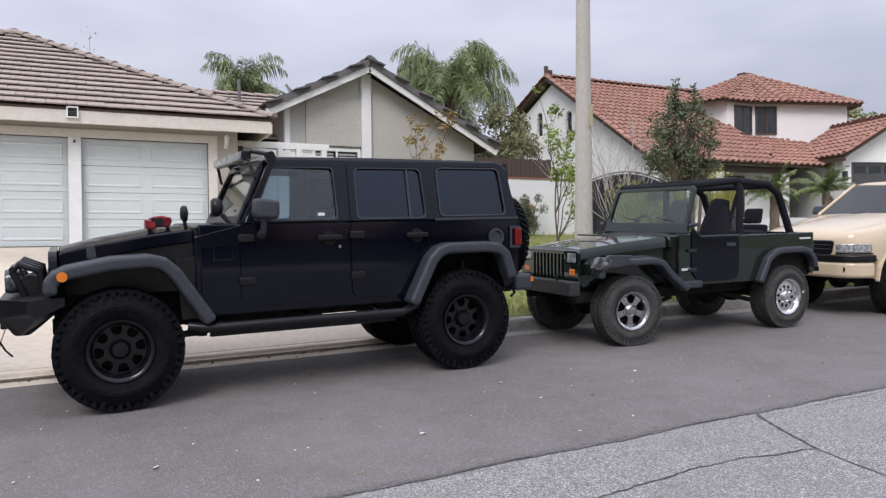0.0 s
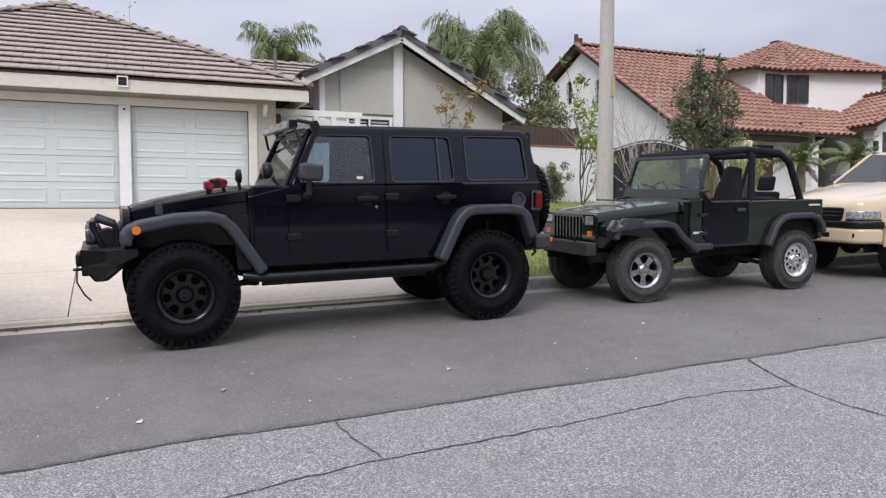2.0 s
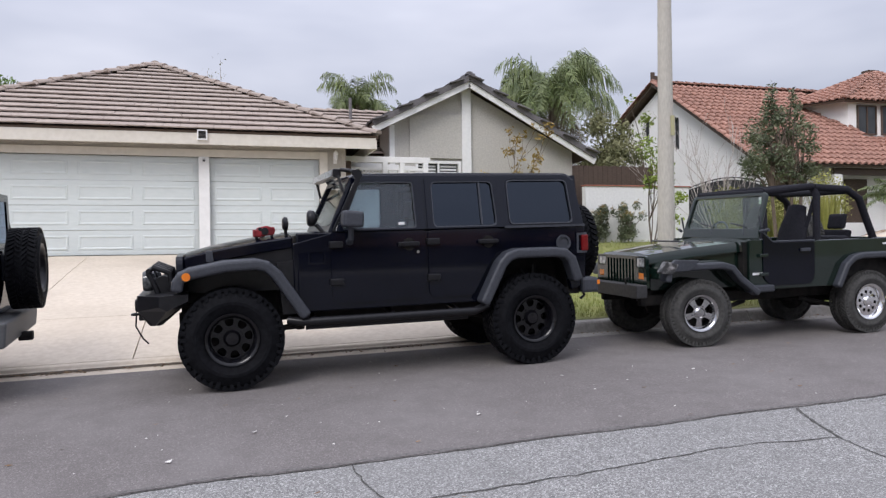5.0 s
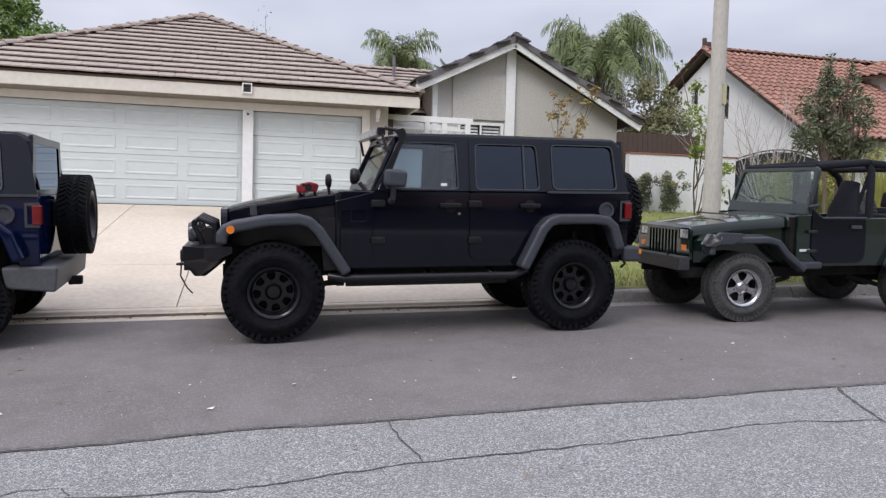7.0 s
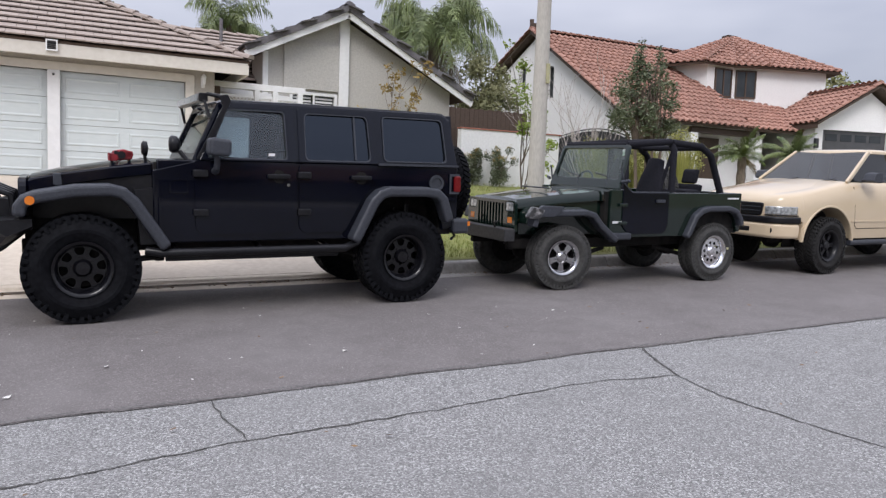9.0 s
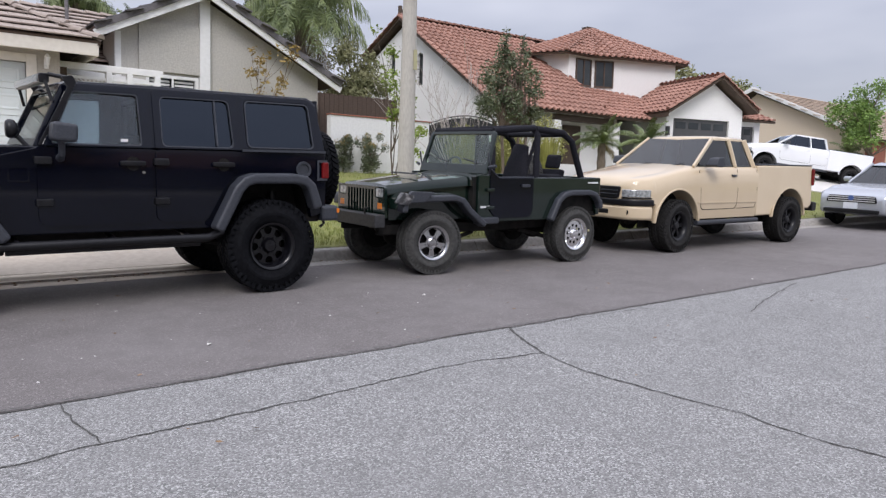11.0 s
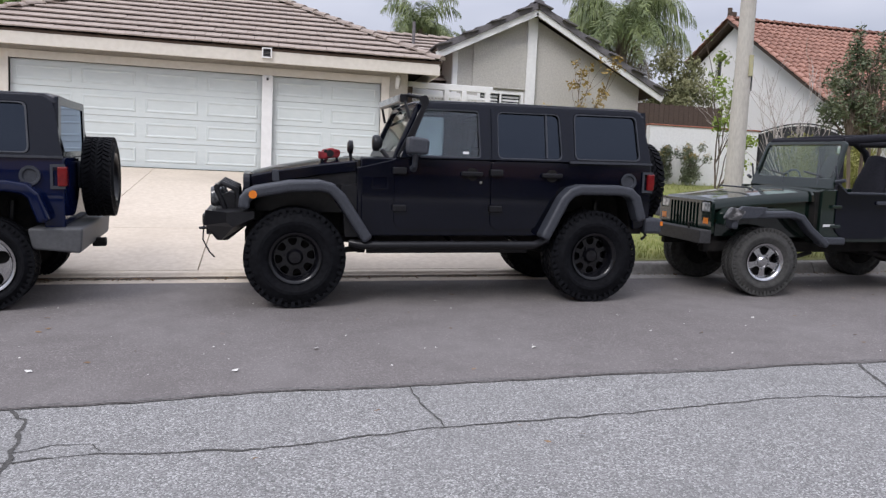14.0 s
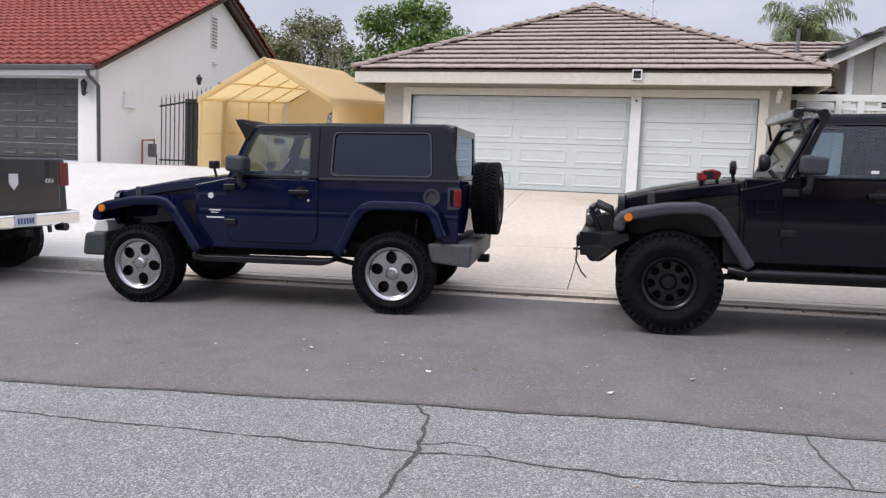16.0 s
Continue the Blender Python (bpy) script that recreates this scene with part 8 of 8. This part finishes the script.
sprof = [(-0.92, 0.36), (-0.97, 0.55), (-0.94, 0.74), (-0.80, 0.82), (-0.2, 0.93), (0.62, 1.0), (3.2, 1.04), (3.85, 1.04), (3.98, 0.92), (4.0, 0.5), (3.9, 0.34)] + [p for p in arc(SL, 0.34, 0.40, 8, 172)[0:] if p[1] > 0.30] + [(SL - 0.42, 0.26), (0.42, 0.26)] + [p for p in arc(0, 0.34, 0.40, 8, 172) if p[1] > 0.30] + [(-0.45, 0.28)]
part("body", sedan_shape(prism(sprof, -shw, shw)), M_PAINT_SILVER, sd, bevel=0.07, smooth=45, segments=4)
part("cabin_glass", add_loft(bm_new(), [[(0.55, -0.80, 0.98), (3.35, -0.80, 1.02), (3.35, 0.80, 1.02), (0.55, 0.80, 0.98)], [(1.35, -0.60, 1.46), (2.55, -0.60, 1.46), (2.55, 0.60, 1.46), (1.35, 0.60, 1.46)]]), G_TRUCK, sd, bevel=0.03)
part("roof", add_loft(bm_new(), [[(1.22, -0.63, 1.42), (2.65, -0.63, 1.42), (2.65, 0.63, 1.42), (1.22, 0.63, 1.42)], [(1.45, -0.52, 1.50), (2.45, -0.52, 1.50), (2.45, 0.52, 1.50), (1.45, 0.52, 1.50)]]), M_PAINT_SILVER, sd, bevel=0.03, smooth=50)
for s in (-1, 1):
    for a, b, w_ in (((0.58, s * 0.80, 0.98), (1.33, s * 0.61, 1.45), 0.08), ((1.75, s * 0.81, 1.0), (1.80, s * 0.61, 1.46), 0.07), ((3.25, s * 0.80, 1.02), (2.55, s * 0.61, 1.45), 0.16)):
        part("pillar", bar(a, b, 0.05, w_), M_PAINT_SILVER, sd, bevel=0.01)
    part("headlight", sedan_shape(prism(rounded([(-0.86, 0.68), (-0.45, 0.74), (-0.38, 0.82), (-0.80, 0.79)], 0.02), s * (shw + 0.006), s * (shw - 0.3))), M_LAMP, sd, bevel=0.015)
    part("mirror", box(0.85, 1.02, s * 1.08, s * 0.90, 1.02, 1.14), M_PAINT_SILVER, sd, bevel=0.04)
    for x in (0, SL):
        wheel(sd, x, s * (shw - 0.12), 0.335, 0.335, 0.23, "sedan", 0.0, spin=15)
sg = part("grille", prism(rounded([(-0.55, 0.60), (0.55, 0.60), (0.50, 0.75), (-0.50, 0.75)], 0.04), -0.985, -0.93, axis="x"), M_STEEL_BLACK, sd, bevel=0.01)
for k in range(3):
    part("grille_bar", box(-1.0, -0.975, -0.50, 0.50, 0.625 + k * 0.045, 0.640 + k * 0.045), M_BADGE, sg)
part("oval_badge", tube([(-0.99, 0, 0.70), (-1.005, 0, 0.70)], 0.06, 16), M_PLATE_INK, sg)
part("number_plate", box(-1.0, -0.97, -0.15, 0.15, 0.46, 0.60), M_PLATE, sd)
part("lower_intake", box(-0.985, -0.93, -0.6, 0.6, 0.36, 0.45), M_STEEL_BLACK, sd, bevel=0.02)


# ---- plants ----
def leaf_cloud(name, parent, centres, n, size, material, seed, spread=1.0, droop=0.0, aspect=0.45):
    """Many small leaves gathered round twig ends: centres are (x, y, z, radius)."""
    rng = random.Random(seed)
    verts, faces = [], []
    weights = [c[3] ** 2 for c in centres]
    for _ in range(n):
        cx, cy, cz, r = rng.choices(centres, weights)[0]
        d = Vector((rng.gauss(0, 1), rng.gauss(0, 1), rng.gauss(0, 0.85)))
        d = d.normalized() * r * rng.random() ** 0.5 * spread
        p = Vector((cx, cy, cz)) + d
        u = Vector((rng.gauss(0, 1), rng.gauss(0, 1), rng.gauss(0, 0.7) - droop)).normalized()
        v = u.orthogonal().normalized()
        v.rotate(Matrix.Rotation(rng.uniform(0, 6.28), 3, u))
        s = size * rng.uniform(0.6, 1.3)
        k = len(verts)
        verts += [tuple(p - u * s * 0.5), tuple(p + v * s * aspect * 0.5), tuple(p + u * s * 0.5), tuple(p - v * s * aspect * 0.5)]
        faces.append((k, k + 1, k + 2, k + 3))
    me = bpy.data.meshes.new(name)
    me.from_pydata(verts, [], faces)
    me.materials.append(material)
    ob = new(name, me)
    ob.parent = parent
    return ob


def limbs(base, height, spread, n, seed, levels=2, r0=0.05, lean_=(0, 0)):
    """A branching skeleton: returns tubes as (points, radii) and the twig ends."""
    rng = random.Random(seed)
    tubes, ends = [], []

    def grow(p, d, length, r, level):
        pts, rs = [p], [r]
        for i in range(4):
            d = (d + Vector((rng.gauss(0, 0.12), rng.gauss(0, 0.12), rng.gauss(0.03, 0.06)))).normalized()
            p = p + d * length / 4
            pts.append(p)
            rs.append(max(0.004, r * (1 - 0.15 * (i + 1))))
        tubes.append((pts, rs))
        ends.append(p)
        if level > 0:
            for _ in range(n):
                q = pts[rng.randint(1, 4)]
                nd = (d + Vector((rng.gauss(0, spread), rng.gauss(0, spread), rng.uniform(0.0, 0.5)))).normalized()
                grow(q, nd, length * rng.uniform(0.5, 0.75), r * 0.55, level - 1)
    b = Vector(base)
    grow(b, Vector((lean_[0], lean_[1], 1)).normalized(), height * 0.55, r0, levels)
    return tubes, ends


def wood(name, parent, tubes, material, seg=6):
    bm = bm_new()
    for pts, rs in tubes:
        add_tube(bm, pts, rs, seg)
    return part(name, bm, material, parent, smooth=60)


def tree(name, label, base, height, spread, n, seed, leaf_n, leaf_size, leaf_r, leaf_mat, bark=None, levels=2, r0=0.05, category="tree", lean_=(0, 0), droop=0.0, aspect=0.45, stems=1):
    t = empty(name, label=label, category=category)
    tubes, ends = [], []
    for k in range(stems):
        a = 6.28 * k / max(1, stems)
        off = (0.10 * math.cos(a), 0.10 * math.sin(a)) if stems > 1 else (0, 0)
        tb, en = limbs((base[0] + off[0], base[1] + off[1], base[2]), height, spread, n, seed + k, levels, r0, (lean_[0] + off[0] * 2, lean_[1] + off[1] * 2))
        tubes += tb
        ends += en
    wood("trunk", t, tubes, bark or M_BARK)
    if leaf_n:
        leaf_cloud("crown", t, [(*e, leaf_r) for e in ends], leaf_n, leaf_size, leaf_mat, seed, droop=droop, aspect=aspect)
    return t


def palm(name, label, x, y, z0, zc, fronds, length, leaf, seed, trunk_r=0.16, droop=1.0, dry=0):
    rng = random.Random(seed)
    p = empty(name, label=label, category="palm")
    bm = bm_new()
    h = zc - z0
    n = max(6, int(h / 0.25))
    add_tube(bm, [(x, y, z0 + h * k / n) for k in range(n + 1)], [trunk_r * (1.12 if k % 2 else 0.95) * (1.15 - 0.25 * k / n) for k in range(n + 1)], 12)
    part("trunk", bm, M_BARK, p, smooth=50)
    for f in range(fronds):
        az = 6.283 * f / fronds * 2.4 + rng.uniform(-0.2, 0.2)
        el = rng.uniform(0.15, 1.35) if f >= dry else rng.uniform(-0.9, -0.3)
        ln = length * rng.uniform(0.8, 1.1)
        d = Vector((math.cos(az) * math.cos(el), math.sin(az) * math.cos(el), math.sin(el)))
        q = Vector((x, y, zc))
        pts = [q]
        for i in range(14):
            d = (d + Vector((0, 0, -0.085 * droop * (0.4 + i / 9)))).normalized()
            q = q + d * ln / 14
            pts.append(q)
        verts, faces = [], []
        side = d.cross(Vector((0, 0, 1)))
        side = side.normalized() if side.length > 0.05 else Vector((math.sin(az), -math.cos(az), 0))
        for i in range(1, 14):
            for sub in range(4):
                c = pts[i].lerp(pts[min(i + 1, 14)], sub / 4)
                t = (i + sub / 4) / 14
                ll = leaf * (math.sin(math.pi * min(1, t * 0.9 + 0.08)) * 0.9 + 0.15)
                ax_ = (pts[min(i + 1, 14)] - pts[i]).normalized()
                for s in (-1, 1):
                    out = (side * s * rng.uniform(0.75, 1.0) + ax_ * 0.55 + Vector((0, 0, rng.uniform(-0.75, 0.15) * droop))).normalized()
                    tip = c + out * ll * rng.uniform(0.85, 1.1) + Vector((0, 0, -0.30 * ll * droop))
                    mid = c + out * ll * 0.55 + Vector((0, 0, 0.02))
                    wv = ax_ * (0.009 + 0.012 * leaf)
                    k = len(verts)
                    verts += [tuple(c - wv * 0.6), tuple(mid - wv), tuple(tip), tuple(mid + wv), tuple(c + wv * 0.6)]
                    faces += [(k, k + 1, k + 3, k + 4), (k + 1, k + 2, k + 3)]
        k = len(verts)
        for i, c in enumerate(pts):
            w_ = 0.022 * (1 - i / 16)
            verts += [tuple(c - side * w_), tuple(c + side * w_)]
            if i:
                faces.append((k + 2 * i - 2, k + 2 * i - 1, k + 2 * i + 1, k + 2 * i))
        me = bpy.data.meshes.new("frond")
        me.from_pydata(verts, [], faces)
        me.materials.append(M_PALM if f >= dry else M_PALM_DRY)
        ob = new("frond", me)
        ob.parent = p


palm("queen_palm", "tall queen palm with drooping feathery fronds behind the house", 12.55, 24.2, 1.4, 7.0, 58, 3.0, 0.75, 3, 0.2, 2.0, dry=5)
palm("queen_palm", "slender palm with arching fronds above the roof", 5.65, 27.0, 1.4, 6.9, 26, 2.05, 0.5, 4, 0.14, 1.9)
palm("queen_palm", "palm crown just above the roof ridge", 2.9, 30.5, 1.4, 6.7, 14, 1.3, 0.34, 6, 0.14, 1.0)
palm("queen_palm", "palm crown just above the roof ridge", 8.6, 30.5, 1.4, 6.6, 14, 1.4, 0.34, 16, 0.14, 1.0)
palm("pygmy_palm", "small date palm with stubby trunk by the white wall", 19.65, 16.0, 1.4, 2.65, 22, 1.1, 0.20, 8, 0.13, 1.05, dry=1)
palm("pygmy_palm", "small date palm with stubby trunk by the white wall", 21.9, 15.9, 1.45, 2.75, 22, 1.1, 0.20, 9, 0.12, 1.05, dry=1)
palm("pygmy_palm", "small date palm by the beige house", 39.5, 17.2, 1.8, 3.2, 20, 1.1, 0.26, 19, 0.14, 0.9)
olive = empty("olive_tree", label="dark olive tree with several slim trunks on the lawn", category="tree")
rng = random.Random(41)
oc = []
while len(oc) < 64:
    u = Vector((rng.uniform(-1, 1), rng.uniform(-1, 1), rng.uniform(-1, 1)))
    if u.length < 1 and u.length > 0.35:
        oc.append((11.30 + 0.80 * u.x * (1 - 0.35 * u.z), 11.2 + 0.65 * u.y, 3.22 + 0.78 * u.z, rng.uniform(0.11, 0.22)))
oc += [(11.02 + 0.02 * k, 11.2, 3.9 + 0.14 * k, 0.20 - 0.028 * k) for k in range(5)] + [(11.62 - 0.02 * k, 11.15, 3.85 + 0.13 * k, 0.19 - 0.026 * k) for k in range(5)]
ot = []
for k, (dx, dy) in enumerate(((-0.14, 0.0), (0.10, 0.06), (0.0, -0.12), (0.2, -0.05))):
    foot_, fork = Vector((11.38 + dx * 0.5, 11.2 + dy, 0.64)), Vector((11.32 + dx * 1.8, 11.2 + dy * 2, 2.25))
    ot.append(([foot_, foot_.lerp(fork, 0.5) + Vector((0.03 * (k - 1.5), 0, 0)), fork, fork + Vector((dx, dy, 0.8))], [0.05, 0.042, 0.034, 0.02]))
    ot += [([fork, fork.lerp(Vector(c[:3]), 0.55) + Vector((0, 0, 0.08)), Vector(c[:3])], [0.022, 0.014, 0.005]) for c in oc[k::4]]
wood("trunk", olive, ot, M_BARK)
leaf_cloud("crown", olive, oc, 7200, 0.085, M_LEAF_OLIVE, 42, aspect=0.38)
tree("young_tree", "slender young tree with sparse fresh green leaves", (9.5, 13.0, 0.95), 3.3, 0.15, 4, 33, 800, 0.095, 0.17, M_LEAF_LIGHT, levels=2, r0=0.025)
tree("young_tree", "thin sapling with fresh leaves by the lamp pole", (9.75, 13.4, 1.0), 2.4, 0.25, 4, 77, 450, 0.09, 0.18, M_LEAF_LIGHT, levels=2, r0=0.02)
tree("rust_sapling", "sparse sapling with yellow and rust leaves by the gable", (7.45, 16.3, 1.3), 3.7, 0.20, 4, 51, 420, 0.11, 0.16, M_LEAF_RUST, levels=2, r0=0.022)
tree("rust_sapling", "low sapling with yellowing leaves by the gable", (6.95, 16.2, 1.3), 2.1, 0.45, 3, 53, 160, 0.10, 0.18, M_LEAF_RUST, levels=2, r0=0.018)
bare = empty("bare_tree", label="leafless pale-twigged tree in front of the iron gate", category="tree")
tb, en = [], []
for k in range(5):
    a = 6.283 * k / 5
    t_, e_ = limbs((12.0, 14.0, 1.1), 3.4, 0.45, 3, 60 + k, 3, 0.022, (0.55 * math.cos(a), 0.3 * math.sin(a)))
    tb += t_
wood("trunk", bare, tb, M_TWIG, 5)
for k, (x, y, w_, h_) in enumerate(((9.95, 16.15, 0.36, 0.85), (10.75, 16.1, 0.34, 0.95), (9.4, 16.0, 0.25, 0.5))):
    sh = empty("shrub", label="dark green shrub with reddish tips against the wall", category="shrub", group="shrubs along the garden wall")
    rng = random.Random(70 + k)
    cs = [(x + rng.gauss(0, w_ * 0.4), y + rng.gauss(0, 0.12), land_z(x, y) + h_ * rng.uniform(0.1, 1.0), w_ * 0.4) for _ in range(26)]
    tubes = [([Vector((x, y, land_z(x, y) - 0.05)), Vector((x, y, land_z(x, y) + 0.2)), Vector(c[:3])], [0.014, 0.012, 0.005]) for c in cs]
    wood("woody_base", sh, tubes, M_BARK, 5)
    leaf_cloud("leaves", sh, cs, 2800, 0.065, M_LEAF_OLIVE, 80 + k)
    leaf_cloud("tips", sh, [(c[0], c[1], c[2] + 0.1, c[3] * 0.6) for c in cs if c[2] > land_z(x, y) + h_ * 0.6], 330, 0.04, M_LEAF_RUST, 90 + k)
for k, (x, y, z, w_, h_) in enumerate(((13.5, 13.6, 0.98, 0.6, 1.7), (14.5, 13.3, 0.98, 0.6, 1.7), (12.5, 13.0, 0.92, 0.45, 1.1), (11.2, 12.6, 0.85, 0.6, 1.4))):
    fg = empty("feathery_shrub", label="yellow-green feathery shrub by the white house", category="shrub", group="shrubs before the white house")
    rng = random.Random(100 + k)
    verts, faces = [], []
    for _ in range(260):
        a, r_ = rng.uniform(0, 6.283), w_ * rng.random() ** 0.5
        b = Vector((x + 0.15 * math.cos(a), y + 0.15 * math.sin(a), z))
        tip = Vector((x + r_ * math.cos(a), y + r_ * math.sin(a), z + h_ * rng.uniform(0.55, 1.05)))
        mid = b.lerp(tip, 0.6) + Vector((0, 0, 0.22))
        wv = Vector((-math.sin(a), math.cos(a), 0)) * 0.012
        i = len(verts)
        verts += [tuple(b - wv), tuple(b + wv), tuple(mid + wv), tuple(mid - wv), tuple(tip)]
        faces += [(i, i + 1, i + 2, i + 3), (i + 3, i + 2, i + 4)]
    me = bpy.data.meshes.new("foliage")
    me.from_pydata(verts, [], faces)
    me.materials.append(M_FEATHER)
    ob = new("foliage", me)
    ob.parent = fg
    leaf_cloud("leaves", fg, [(x + rng.gauss(0, w_ * 0.4), y + rng.gauss(0, 0.2), z + h_ * rng.uniform(0.6, 1.15), 0.20) for _ in range(24)], 1300, 0.07, M_FEATHER, 110 + k)
tree("garden_tree", "tall dull green tree behind the wooden fence", (13.1, 21.6, 1.4), 5.0, 0.4, 5, 120, 11000, 0.13, 0.45, M_LEAF_DULL, levels=2, r0=0.10, droop=0.8)
tree("street_tree", "round leafy street tree with bright green foliage", (40.3, 16.4, 1.6), 5.4, 0.5, 5, 130, 7000, 0.16, 0.55, M_LEAF_GREEN, levels=2, r0=0.12)


def far_tree(x, y, z0, w_, h_, n, size, material, seed, label, name="tree"):
    t = empty(name, label=label, category="tree")
    rng = random.Random(seed)
    cs = []
    for _ in range(70):
        a, u = rng.uniform(0, 6.283), rng.random() ** 0.5
        f = rng.uniform(0.15, 1.0)
        rad = w_ * u * math.sin(math.pi * (0.18 + 0.72 * f))
        cs.append((x + rad * math.cos(a), y + rad * math.sin(a) * 0.8, z0 + h_ * (0.25 + 0.72 * f), w_ * rng.uniform(0.14, 0.26)))
    tubes = [([Vector((x, y, z0)), Vector((x, y, z0 + h_ * 0.35)), Vector(c[:3])], [0.14, 0.10, 0.02]) for c in cs[:30]]
    wood("trunk", t, tubes, M_TWIG if material == M_LEAF_DULL else M_BARK, 5)
    leaf_cloud("crown", t, cs, n, size, material, seed + 1)
    return t


far_tree(-11.3, 36, 1.4, 3.9, 8.9, 34000, 0.20, M_LEAF_GREEN, 200, "broad bright green tree behind the houses")
far_tree(-17.0, 37, 1.4, 3.6, 8.6, 20000, 0.19, M_LEAF_DULL, 208, "thin olive-green tree behind the houses")
far_tree(-21.5, 37, 1.4, 3.6, 8.6, 18000, 0.19, M_LEAF_DULL, 212, "olive-green tree behind the white house")
tree("leafless_tree", "leafless twiggy tree behind the houses", (-15.6, 34, 1.4), 7.6, 0.35, 4, 215, 700, 0.14, 0.4, M_LEAF_DULL, bark=M_TWIG, levels=3, r0=0.09)
tree("leafless_tree", "leafless twiggy tree behind the roof", (0.9, 36, 1.4), 8.4, 0.35, 4, 216, 300, 0.12, 0.4, M_LEAF_DULL, bark=M_TWIG, levels=3, r0=0.09)
far_tree(28.5, 36, 1.6, 2.0, 5.6, 2400, 0.26, M_LEAF_DULL, 218, "dull green tree behind the tiled house")
for k, (x, y, w_, h_) in enumerate(((47, 33, 3.0, 7.2), (52, 34, 3.4, 7.0), (58, 36, 3.5, 7.4), (64, 38, 3.6, 7.2), (72, 40, 4, 7.5), (80, 36, 4, 7.8))):
    far_tree(x, y, 1.6, w_, h_ * 1.2, 2600, 0.34, M_LEAF_GREEN if k % 2 else M_LEAF_DULL, 220 + 3 * k, "green trees in a row behind the beige house")
cyp = empty("cypress", label="dark pointed cypress behind the tiled roof", category="tree")
wood("trunk", cyp, [([Vector((33.5, 27, 1.6)), Vector((33.5, 27, 8.2))], [0.12, 0.03])], M_BARK)
leaf_cloud("crown", cyp, [(33.5, 27, 2.0 + k * 0.3, 0.42 * (1 - k / 26)) for k in range(22)], 2600, 0.12, M_LEAF_OLIVE, 250)
# trees across the street
for k, (x, w_, h_) in enumerate(((-9.5, 2.6, 6.5), (-1.5, 2.0, 4.6), (5.5, 2.4, 6.0), (14, 2.6, 5.2))):
    far_tree(x, -14.5, -0.4, w_, h_, 7000, 0.17, M_LEAF_OLIVE, 300 + k, "plain dark street tree across the road")
